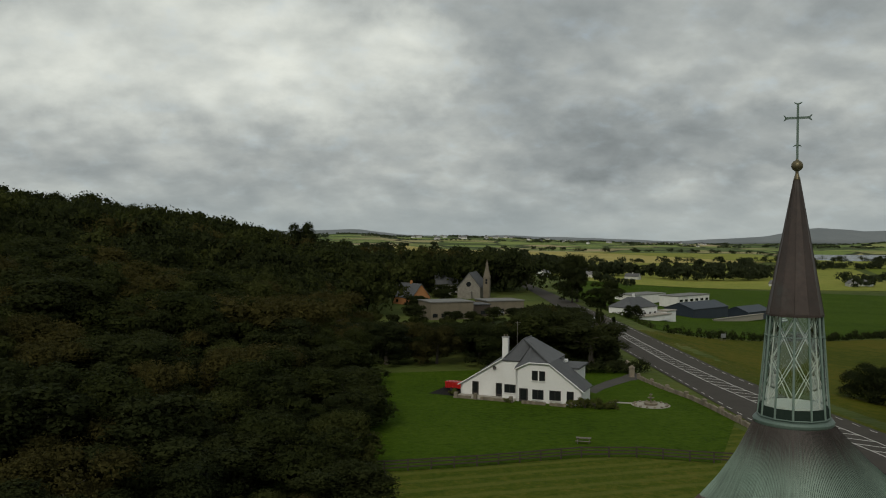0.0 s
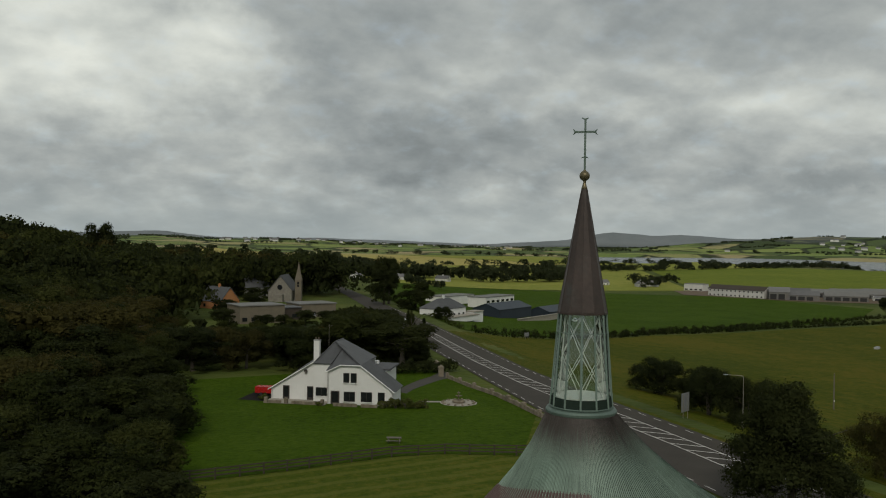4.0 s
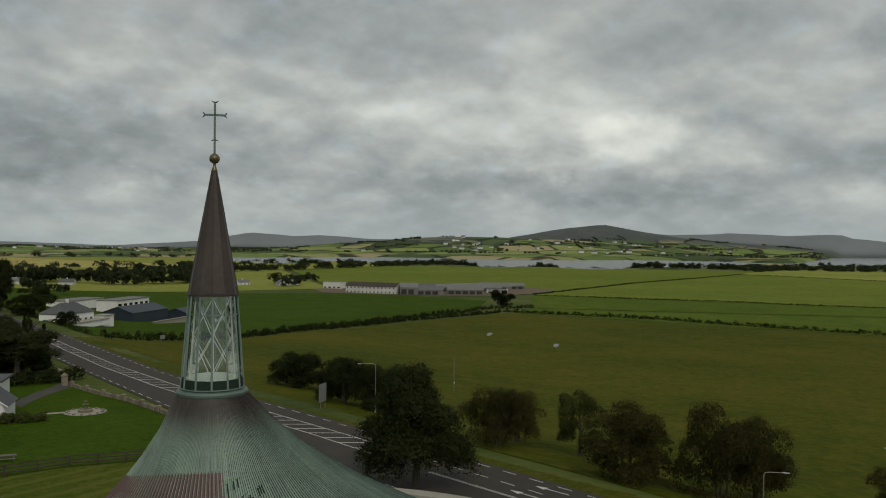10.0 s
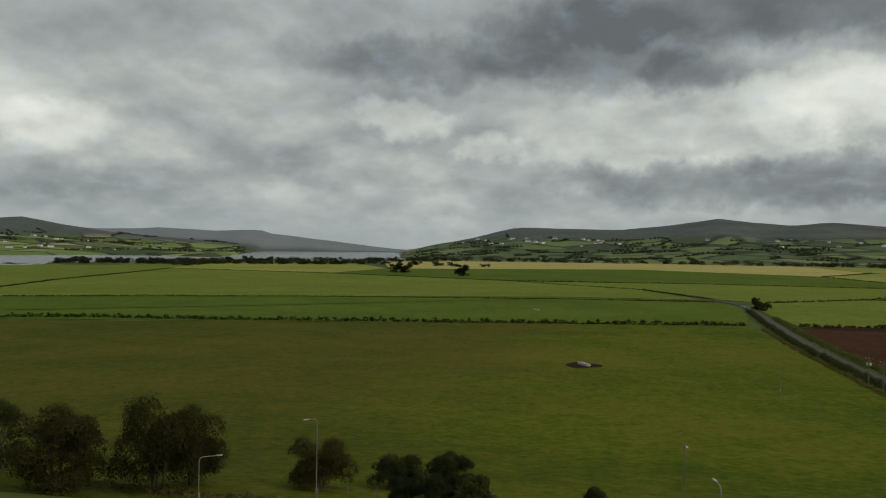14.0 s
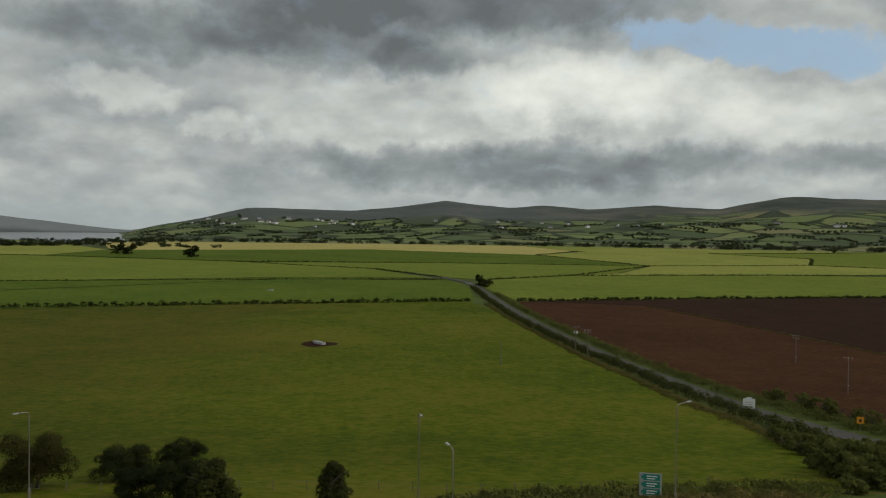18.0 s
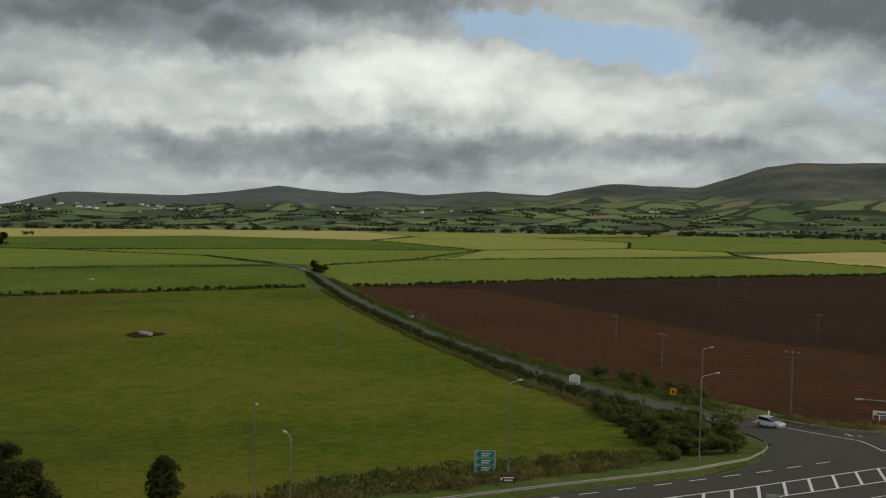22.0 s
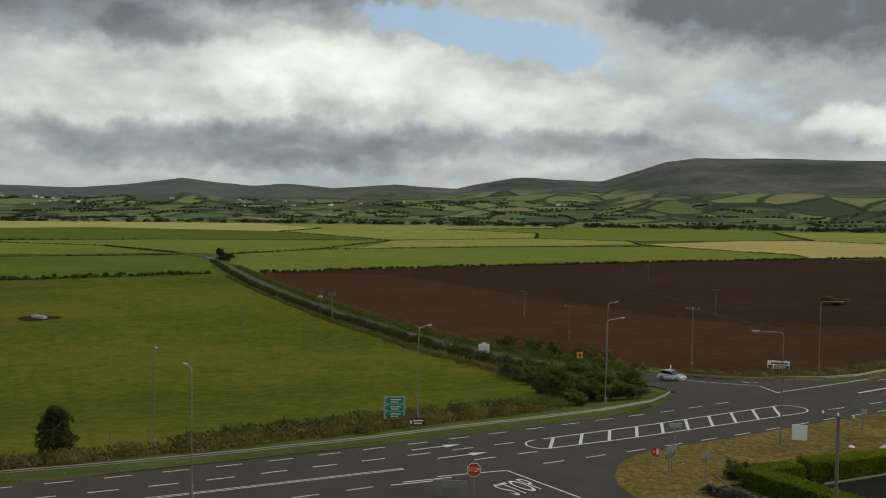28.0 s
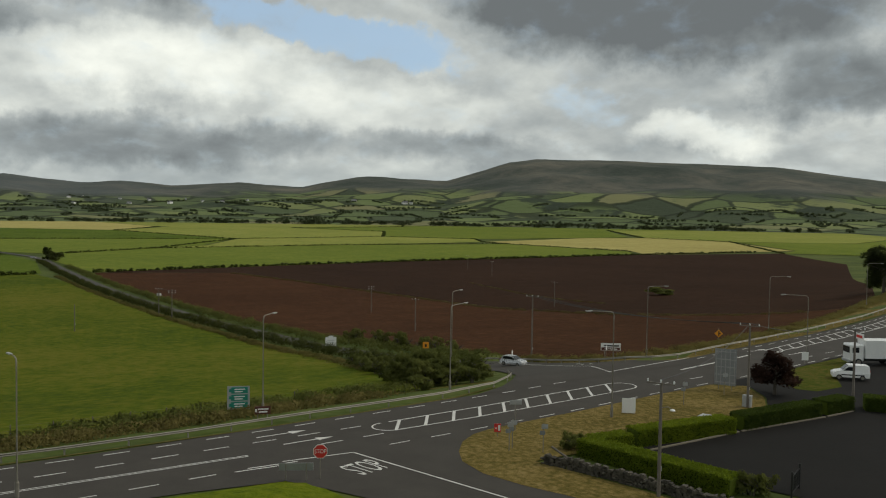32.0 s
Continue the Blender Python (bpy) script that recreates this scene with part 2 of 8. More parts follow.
def meadow(name, tones, patch=0.02, streak=None, tuft=0.9, broad_patches=0.0, cloud_shade=None):
    """Grassland: patches, tufts and, if wanted, faint mowing or sowing lines."""
    m = bpy.data.materials.new(name)
    m.use_nodes = True
    k = Nodes(m.node_tree)
    at = k.add("ShaderNodeTexCoord").outputs["Object"]
    a = k.noise(at, patch, 5.0, 0.6, 0.4)
    b_ = k.noise(at, patch * 9, 4.0, 0.6)
    c = k.noise(at, tuft, 4.0, 0.7)
    f = k.math("ADD", k.math("MULTIPLY", a, 0.26), k.math("ADD", k.math("MULTIPLY", b_, 0.24), k.math("MULTIPLY", c, 0.50)))
    if broad_patches:
        f = k.math("MULTIPLY_ADD", k.math("SUBTRACT", k.noise(k.vmath("MULTIPLY", at, (1.6, 0.7, 1.0)), 0.011, 3.0, 0.5, 0.6), 0.5), broad_patches, f)
    n = len(tones)
    col = k.ramp(f, [(0.40 + 0.20 * i / max(1, n - 1), t) for i, t in enumerate(tones)])
    if cloud_shade:
        # cloud shade put into browner, darker tones towards the north, with a ragged border
        place = k.add("ShaderNodeSeparateXYZ")
        k.link(at, place.inputs[0])
        edge = k.math("MULTIPLY_ADD", k.noise(k.vmath("MULTIPLY", at, (1.0, 0.6, 1.0)), 0.012, 4.0, 0.55, 0.5), 190.0, place.outputs[1])
        col = k.mix(k.span(edge, 85.0, 165.0), col, k.ramp(f, [(0.42, cloud_shade[0]), (0.50, cloud_shade[1]), (0.60, cloud_shade[2])]))
    if streak:
        angle, gap, amount, tone = streak
        turn = k.add("ShaderNodeVectorRotate", rotation_type="Z_AXIS")
        k.put(turn.inputs["Vector"], at)
        turn.inputs["Angle"].default_value = radians(angle)
        w = k.add("ShaderNodeTexWave", wave_type="BANDS")
        k.link(turn.outputs[0], w.inputs[0])
        w.inputs["Scale"].default_value = 0.314 / gap
        w.inputs["Distortion"].default_value = 1.2
        w.inputs["Detail"].default_value = 2.0
        w.inputs["Detail Scale"].default_value = 2.0
        col = k.mix(k.math("MULTIPLY", k.span(w.outputs[1], 0.55, 0.95), amount), col, tone)
    s = k.add("ShaderNodeBsdfPrincipled")
    k.link(col, s.inputs["Base Color"])
    s.inputs["Roughness"].default_value = 0.9
    s.inputs["Specular IOR Level"].default_value = 0.03
    bp = k.add("ShaderNodeBump")
    bp.inputs["Strength"].default_value = 0.8
    bp.inputs["Distance"].default_value = 0.4
    k.link(c, bp.inputs["Height"])
    k.link(bp.outputs[0], s.inputs["Normal"])
    k.link(s.outputs[0], k.add("ShaderNodeOutputMaterial").inputs[0])
    MATS[name] = m
    return m


meadow("rough_pasture", [(0.044, 0.068, 0.004), (0.077, 0.098, 0.005), (0.120, 0.116, 0.014)], 0.016, None, 0.55, 0.20, [(0.044, 0.058, 0.005), (0.067, 0.075, 0.007), (0.098, 0.086, 0.011)])
meadow("lush_grass", [(0.052, 0.082, 0.008), (0.080, 0.115, 0.011), (0.110, 0.140, 0.017)], 0.01, (5, 7, 0.15, (0.04, 0.085, 0.014)), 0.5)
meadow("lawn_grass", [(0.026, 0.050, 0.003), (0.042, 0.076, 0.004), (0.060, 0.094, 0.008)], 0.05, None, 1.2)
meadow("hay_grass", [(0.042, 0.066, 0.007), (0.066, 0.086, 0.010), (0.104, 0.104, 0.018)], 0.05, (80, 3.2, 0.6, (0.110, 0.118, 0.024)), 1.0)
meadow("verge_grass", [(0.086, 0.073, 0.018), (0.152, 0.114, 0.034), (0.232, 0.168, 0.066)], 0.16, None, 1.8)
meadow("dry_verge", [(0.058, 0.060, 0.011), (0.098, 0.090, 0.022), (0.150, 0.122, 0.042)], 0.08, None, 1.3)
meadow("roadside_grass", [(0.040, 0.056, 0.006), (0.064, 0.076, 0.009), (0.105, 0.088, 0.020)], 0.06, None, 1.2)
meadow("bank_grass", [(0.075, 0.105, 0.006), (0.115, 0.145, 0.008), (0.150, 0.165, 0.014)], 0.06, None, 1.2)
# pale and straw fields: tones raised to paint in patches of sunlight
meadow("pale_field", [(0.165, 0.195, 0.036), (0.220, 0.235, 0.048), (0.290, 0.275, 0.068)], 0.006, (0, 9, 0.25, (0.14, 0.17, 0.04)), 0.2)
meadow("straw_field", [(0.290, 0.250, 0.080), (0.370, 0.315, 0.105), (0.430, 0.370, 0.135)], 0.006, (90, 9, 0.25, (0.21, 0.2, 0.075)), 0.2)
meadow("mid_field", [(0.098, 0.132, 0.016), (0.134, 0.165, 0.022), (0.172, 0.196, 0.032)], 0.006, (0, 12, 0.2, (0.07, 0.115, 0.02)), 0.2)
meadow("ploughed_red", [(0.040, 0.0165, 0.0065), (0.058, 0.0245, 0.0100), (0.084, 0.037, 0.0155)], 0.01, (63, 3.0, 0.5, (0.034, 0.014, 0.006)), 0.6)
meadow("ploughed_dark", [(0.021, 0.0100, 0.0050), (0.033, 0.0155, 0.0078), (0.049, 0.0240, 0.0125)], 0.01, (63, 3.0, 0.5, (0.024, 0.013, 0.009)), 0.6)
surface("asphalt", (0.042, 0.037, 0.032), (0.068, 0.061, 0.052), 0.85, 0.25, 24, 0.2, spec=0.15, grime=((0.076, 0.068, 0.057), 0.12, 0.5))
surface("old_asphalt", (0.055, 0.051, 0.046), (0.085, 0.079, 0.070), 0.9, 0.3, 20, 0.2, spec=0.2, grime=((0.045, 0.045, 0.047), 0.1, 0.6))
surface("black_asphalt", (0.0075, 0.0068, 0.006), (0.0145, 0.013, 0.0115), 0.85, 0.2, 24, 0.2, spec=0.12)
surface("hedge_core", (0.045, 0.065, 0.008), (0.080, 0.105, 0.014), 0.95, 2.0, 6, 0.5, spec=0.05)
surface("road_paint", (0.40, 0.39, 0.36), (0.74, 0.73, 0.69), 0.6, 1.5, 6, 0.1, grime=((0.20, 0.19, 0.17), 0.8, 0.45))
surface("copper_brown", (0.030, 0.023, 0.020), (0.078, 0.056, 0.048), 0.5, 0.6, 10, 0.12, 0.3, grime=((0.085, 0.10, 0.09), 0.9, 0.35))
surface("copper_new", (0.090, 0.056, 0.052), (0.150, 0.098, 0.090), 0.55, 0.4, 10, 0.12, 0.1, grime=((0.09, 0.075, 0.07), 1.2, 0.4))
surface("green_metal", (0.080, 0.120, 0.102), (0.150, 0.205, 0.175), 0.5, 2.0, 6, 0.1, 0.3)
surface("dark_band", (0.012, 0.022, 0.017), (0.026, 0.040, 0.032), 0.8, 2.0, 6, 0.1, spec=0.1)
surface("lantern_green", (0.120, 0.175, 0.150), (0.210, 0.280, 0.240), 0.55, 2.0, 6, 0.1, 0.2)
surface("bronze", (0.10, 0.085, 0.045), (0.18, 0.15, 0.085), 0.45, 3.0, 6, 0.1, 0.6)
surface("lead_grey", (0.28, 0.29, 0.29), (0.42, 0.42, 0.41), 0.6, 1.0, 8, 0.15)
surface("church_stone", (0.13, 0.12, 0.10), (0.30, 0.28, 0.24), 0.9, 0.9, 7, 0.6)
surface("white_render", (0.66, 0.66, 0.64), (0.80, 0.80, 0.78), 0.8, 0.35, 16, 0.1, grime=((0.52, 0.52, 0.48), 0.25, 0.35))
surface("pebbledash", (0.20, 0.195, 0.175), (0.33, 0.32, 0.29), 0.9, 0.4, 16, 0.2)
surface("slate", (0.052, 0.054, 0.058), (0.092, 0.094, 0.098), 0.65, 0.6, 14, 0.3, random_tint=0.25)
surface("garden_stone", (0.13, 0.108, 0.076), (0.28, 0.24, 0.18), 0.9, 1.6, 6, 0.5, random_tint=0.3)
surface("paving", (0.24, 0.22, 0.18), (0.36, 0.33, 0.28), 0.85, 0.8, 8, 0.3)
surface("dark_window", (0.010, 0.012, 0.014), (0.020, 0.022, 0.025), 0.12, 0.5, 4, 0.0)
surface("dark_frame", (0.030, 0.024, 0.020), (0.048, 0.040, 0.034), 0.5, 2.0, 6, 0.1)
surface("dark_wood", (0.030, 0.022, 0.016), (0.060, 0.045, 0.034), 0.8, 1.5, 9, 0.3)
surface("grey_wood", (0.110, 0.095, 0.078), (0.190, 0.165, 0.140), 0.85, 2.0, 10, 0.3)
surface("bark", (0.050, 0.042, 0.032), (0.105, 0.090, 0.072), 0.95, 2.5, 6, 0.6)
surface("galvanised", (0.20, 0.185, 0.155), (0.31, 0.29, 0.245), 0.6, 1.5, 9, 0.08, 0.5)
surface("painted_steel", (0.30, 0.31, 0.31), (0.42, 0.43, 0.43), 0.5, 1.5, 8, 0.05, 0.2)
surface("white_paint", (0.72, 0.72, 0.70), (0.84, 0.84, 0.82), 0.45, 1.0, 8, 0.03)
surface("green_sign", (0.006, 0.19, 0.135), (0.014, 0.24, 0.17), 0.4, 1.0, 6, 0.02)
surface("brown_sign", (0.075, 0.024, 0.018), (0.11, 0.036, 0.026), 0.4, 1.0, 6, 0.02)
surface("red_sign", (0.48, 0.020, 0.018), (0.58, 0.030, 0.026), 0.4, 1.0, 6, 0.02)
surface("amber_sign", (0.72, 0.27, 0.012), (0.82, 0.34, 0.018), 0.4, 1.0, 6, 0.02)
surface("black_paint", (0.012, 0.012, 0.012), (0.022, 0.022, 0.022), 0.5, 2.0, 6, 0.02)
surface("sign_back", (0.22, 0.23, 0.24), (0.32, 0.33, 0.34), 0.5, 1.0, 6, 0.03, 0.5)
surface("rubber", (0.014, 0.014, 0.015), (0.026, 0.026, 0.026), 0.85, 4.0, 6, 0.1)
surface("car_white", (0.74, 0.74, 0.73), (0.82, 0.82, 0.81), 0.25, 0.8, 6, 0.0, 0.0, spec=0.6)
surface("car_silver", (0.38, 0.39, 0.40), (0.48, 0.49, 0.50), 0.28, 0.8, 6, 0.0, 0.6)
surface("car_red", (0.35, 0.012, 0.012), (0.45, 0.02, 0.018), 0.25, 0.8, 6, 0.0, spec=0.6)
surface("tail_red", (0.40, 0.01, 0.01), (0.50, 0.015, 0.015), 0.25, 3.0, 6, 0.0)
surface("lamp_clear", (0.65, 0.66, 0.66), (0.78, 0.79, 0.79), 0.15, 3.0, 6, 0.0)
surface("far_wall", (0.55, 0.55, 0.52), (0.78, 0.77, 0.73), 0.85, 0.05, 10, 0.1, random_tint=0.25)
surface("far_roof", (0.10, 0.10, 0.105), (0.19, 0.185, 0.18), 0.8, 0.1, 10, 0.1, random_tint=0.35)
surface("blue_roof", (0.018, 0.027, 0.040), (0.034, 0.046, 0.064), 0.5, 0.2, 12, 0.1, 0.2)
surface("orange_render", (0.36, 0.16, 0.06), (0.46, 0.21, 0.085), 0.85, 0.3, 12, 0.1)
surface("tan_stone", (0.11, 0.095, 0.068), (0.20, 0.17, 0.125), 0.9, 0.5, 12, 0.3)
surface("shed_grey", (0.11, 0.11, 0.108), (0.21, 0.205, 0.19), 0.8, 0.15, 12, 0.1, grime=((0.13, 0.10, 0.075), 0.08, 0.6))
surface("soil", (0.085, 0.056, 0.032), (0.150, 0.105, 0.066), 0.95, 0.2, 12, 0.3)
surface("rubble_stone", (0.032, 0.027, 0.020), (0.100, 0.088, 0.068), 0.95, 1.4, 6, 0.6, random_tint=0.5, grime=((0.035, 0.045, 0.018), 0.7, 0.7))
surface("cable", (0.02, 0.02, 0.02), (0.03, 0.03, 0.03), 0.6, 2.0, 4, 0.0)
leaves("leaf_oak", (0.019, 0.026, 0.008), (0.049, 0.058, 0.016))
leaves("leaf_dark", (0.018, 0.025, 0.009), (0.047, 0.055, 0.018))
leaves("leaf_rust", (0.036, 0.036, 0.012), (0.084, 0.073, 0.022))
leaves("leaf_olive", (0.034, 0.042, 0.012), (0.082, 0.090, 0.026))
leaves("leaf_hedge", (0.120, 0.168, 0.012), (0.215, 0.262, 0.024))
leaves("leaf_box", (0.040, 0.062, 0.012), (0.082, 0.115, 0.020))
leaves("leaf_scrub", (0.068, 0.080, 0.020), (0.142, 0.154, 0.044))
leaves("leaf_plum", (0.022, 0.012, 0.010), (0.058, 0.032, 0.024))
leaves("leaf_straw", (0.085, 0.085, 0.022), (0.200, 0.165, 0.062))
leaves("leaf_dry", (0.062, 0.056, 0.020), (0.128, 0.108, 0.048))
leaves("leaf_field", (0.030, 0.040, 0.012), (0.066, 0.080, 0.024))
# paler foliage for distant trees: haze put into the leaf colour
leaves("hazed_far_leaf", (0.034, 0.044, 0.022), (0.074, 0.086, 0.040))
leaves("hazed_hill_leaf", (0.050, 0.066, 0.038), (0.092, 0.112, 0.060))
glass("lantern_glass", (0.80, 0.90, 0.86))

# ---- helpers for meshes ----
def part(name, bm, material, parent=None, label="", smooth=False):
    """Link a bmesh as one mesh object, under a thing or a part."""
    me = bpy.data.meshes.new(name)
    bm.to_mesh(me)
    bm.free()
    for m in material if isinstance(material, (list, tuple)) else (material,):
        me.materials.append(MATS[m])
    if smooth:
        for p in me.polygons:
            p.use_smooth = True
    ob = new(name, me)
    if parent:
        ob.parent = parent
    if label:
        tagged(ob, label)
    return ob


def mesh_part(name, verts, faces, material, parent=None, label="", smooth=False):
    me = bpy.data.meshes.new(name)
    me.from_pydata(verts, [], faces)
    me.update()
    for m in material if isinstance(material, (list, tuple)) else (material,):
        me.materials.append(MATS[m])
    if smooth:
        for p in me.polygons:
            p.use_smooth = True
    ob = new(name, me)
    if parent:
        ob.parent = parent
    if label:
        tagged(ob, label)
    return ob


def thing(name, place, turn, label, category, group="", kind=""):
    ob = new(name)
    ob.empty_display_size = 0.2
    ob.matrix_basis = pose(*place, 0, 0, turn)
    return tagged(ob, label, category, group, kind)


def box(size, at=(0, 0, 0), bevel=0.0, bm=None, turn=None):
    """A box of that size whose centre of base is at that place."""
    own = bm or bmesh.new()
    m = Matrix.Translation((at[0], at[1], at[2] + size[2] / 2)) @ (turn or Matrix()) @ Matrix.Diagonal((*size, 1))
    g = bmesh.ops.create_cube(own, size=1, matrix=m)
    if bevel:
        edges = list({e for v in g["verts"] for e in v.link_edges})
        bmesh.ops.bevel(own, geom=edges, offset=bevel, segments=1, affect="EDGES", profile=0.5)
    return own


def tube(path, radii, sides=8, bm=None, cap=True):
    """A round bar along a line of places, with a radius at each."""
    own = bm or bmesh.new()
    rings = []
    pts = [Vector(p) for p in path]
    for i, p in enumerate(pts):
        d = (pts[min(i + 1, len(pts) - 1)] - pts[max(i - 1, 0)]).normalized()
        q = d.to_track_quat("Z", "Y")
        r = radii[i] if isinstance(radii, (list, tuple)) else radii
        rings.append([own.verts.new(p + q @ Vector((r * math.cos(a), r * math.sin(a), 0))) for a in (2 * math.pi * k / sides for k in range(sides))])
    for a, b in zip(rings, rings[1:]):
        for k in range(sides):
            own.faces.new((a[k], a[(k + 1) % sides], b[(k + 1) % sides], b[k]))
    if cap:
        own.faces.new(list(reversed(rings[0])))
        own.faces.new(rings[-1])
    return own


def lathe(profile, sides=32, bm=None):
    """A turned form from (radius, height) pairs."""
    own = bm or bmesh.new()
    rings = [[own.verts.new((r * math.cos(2 * math.pi * k / sides), r * math.sin(2 * math.pi * k / sides), z)) for k in range(sides)] for r, z in profile]
    for a, b in zip(rings, rings[1:]):
        for k in range(sides):
            own.faces.new((a[k], a[(k + 1) % sides], b[(k + 1) % sides], b[k]))
    return own


def prism(outline, low, high, bm=None):
    """An upright prism over a plan outline (x, y), given anticlockwise."""
    own = bm or bmesh.new()
    a = [own.verts.new((x, y, low)) for x, y in outline]
    b = [own.verts.new((x, y, high)) for x, y in outline]
    n = len(a)
    for k in range(n):
        own.faces.new((a[k], a[(k + 1) % n], b[(k + 1) % n], b[k]))
    own.faces.new(list(reversed(a)))
    own.faces.new(b)
    return own


def lerp(table, v):
    """Straight-line value between the rows (v, value...) of a table."""
    if v <= table[0][0]:
        return table[0][1:]
    for a, b in zip(table, table[1:]):
        if v <= b[0]:
            f = (v - a[0]) / (b[0] - a[0])
            return tuple(p + (q - p) * f for p, q in zip(a[1:], b[1:]))
    return table[-1][1:]


# ---- the lie of the land ----
# main road: y, west edge x, east edge x
ROAD = [(-330, 115, 131), (-221, 85, 99), (-185, 75.6, 88), (-168, 71.5, 83.8), (-140, 66, 78.8), (-124, 63.6, 77.0), (-107, 61.9, 75.2), (-94, 61.0, 73.4), (-75, 60.4, 72.4), (-62, 59.5, 71.4), (-50, 59.1, 71.0), (-30, 59.0, 70.5), (-18, 59.1, 70.4), (-7, 59.2, 71.0), (0, 59.3, 71.5),
        (54, 60, 75.3), (75, 60.2, 76.2), (110, 60.8, 77.4), (136, 63.3, 77.7), (166, 66.2, 79.6), (212, 71.0, 85.2), (265, 78.4, 91.5), (325, 86.4, 97), (400, 95.5, 104), (475, 103, 110.5), (700, 132, 139)]
# far skylines: bearing in degrees, height over the land in metres
FAR_RIDGE = [(-25, 36), (2, 48), (5.5, 32), (11.3, 36), (16.6, 26), (22.4, 12), (28, 42), (31, 92), (33.6, 72), (35.3, 80), (38.8, 62), (47, 60), (56, 94), (59.8, 92), (62.5, 106), (65.8, 97), (68.7, 106), (72.9, 68), (77.2, 26), (79.4, 2), (83, 0), (88, 0)]
MID_RIDGE = [(43, 0), (48.4, 74), (50.7, 104), (52.2, 125), (54.5, 142), (56.8, 110), (59.5, 77), (61.3, 62), (64, 46), (67, 30), (69, 0)]
GREEN_RIDGE = [(-25, 24), (2, 20), (9.9, 30), (16.6, 12), (24, 4), (32.6, 12), (36, 30), (39.5, 46), (42.4, 64), (45.4, 68), (48.4, 63), (53, 56), (57, 40), (62, 14), (65, 0)]
HIGH_RIDGE = [(78.5, 0), (81.6, 50), (83.7, 86), (86, 132), (88.9, 128), (93, 124), (96.2, 152), (99, 184), (101.9, 162), (103.4, 152), (105.3, 166), (108.8, 148), (113, 170), (116.9, 152), (118.4, 180), (120.8, 212)]
MOOR_RIDGE = [(120.8, 212), (124, 208), (126.7, 198), (128.8, 252), (130.7, 304), (132.6, 322), (136.3, 316), (143.5, 300), (147.6, 284), (153.9, 210), (165, 170), (180, 150)]


def smooth(a, b, v):
    f = min(1.0, max(0.0, (v - a) / (b - a)))
    return f * f * (3 - 2 * f)


def lough(x, y):
    """How far inside the lough a place lies: 0 ashore, 1 in the water."""
    d, b = math.hypot(x, y), math.degrees(math.atan2(x, y))
    near = 1620 + 110 * math.sin(b * 0.21) + 60 * math.sin(b * 0.9) + 330 * smooth(56, 66, b)
    far = 2600 + 130 * math.sin(b * 0.33 + 1) + (2600 * smooth(66, 70, b))
    return smooth(0, 60, d - near) * smooth(0, 60, far - d) * smooth(27, 31, b) * smooth(0, 3, 80 - b)


def ground(x, y):
    d = math.hypot(x, y)
    west, east = lerp(ROAD, y)
    z = 0.0
    e = x - east - 4
    if e > 0:
        z = -16 * (1 - math.exp(-e / 85))
    if d > 400:
        z += 10 * smooth(400, 3000, d) * smooth(-200, 100, x)
    s = -x - 5 + 0.12 * min(420.0, max(0.0, y - 180))
    if s > 0 and y > -300:
        z += 53 * (1 - math.exp(-s * s / (s + 25) / 200)) * smooth(-300, 60, y) * smooth(0, 700, 1700 - d)
    if d > 1300:
        b = math.degrees(math.atan2(x, y))
        if x > 0:
            z -= 12 * lough(x, y)
        if b < 90:
            z += lerp(FAR_RIDGE, b)[0] * math.exp(-((d - 4850) / 230) ** 2)
            z += lerp(MID_RIDGE, b)[0] * math.exp(-((d - 4350) / 330) ** 2) if 43 < b < 69 else 0
            z += lerp(GREEN_RIDGE, b)[0] * math.exp(-((d - 3500) / (380 if b > 25 else 700)) ** 2) if b < 65 else 0
        if b > 78.5:
            high = lerp(HIGH_RIDGE if b < 120.8 else MOOR_RIDGE, b)[0]
            f = smooth(1950, 4700, d)
            rough = noise.noise((x * 0.0016, y * 0.0016, 0)) + 0.6 * noise.noise((x * 0.004, y * 0.004, 3))
            z += high * (f + 0.55 * f * (1 - f) * rough)
    if d > 2900:
        z += 5 * smooth(2900, 3600, d) * noise.noise((x * 0.006, y * 0.006, 3))
    return z


def lift(x, y):
    return 0.02 + 0.0004 * math.hypot(x, y)


def build_ground():
    """One sheet from below the camera to the far hills."""
    radii, r = [0.0], 6.0
    while r < 4960:
        radii.append(r)
        r += 3.0 if r < 180 else min(60.0, r * 0.018)
    angles = []
    a = -180.0
    while a < 180:
        angles.append(a)
        a += 0.6 if -25 <= a <= 158 else 4.0
    verts, faces = [(0, 0, ground(0, 0))], []
    n = len(angles)
    for r in radii[1:]:
        for a in angles:
            x, y = r * math.sin(radians(a)), r * math.cos(radians(a))
            verts.append((x, y, ground(x, y)))
    for k in range(n):
        faces.append((0, 1 + (k + 1) % n, 1 + k))
    for i in range(len(radii) - 2):
        b0, b1 = 1 + i * n, 1 + (i + 1) * n
        for k in range(n):
            faces.append((b0 + k, b0 + (k + 1) % n, b1 + (k + 1) % n, b1 + k))
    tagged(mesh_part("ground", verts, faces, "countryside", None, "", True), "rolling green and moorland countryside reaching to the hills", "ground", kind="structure")


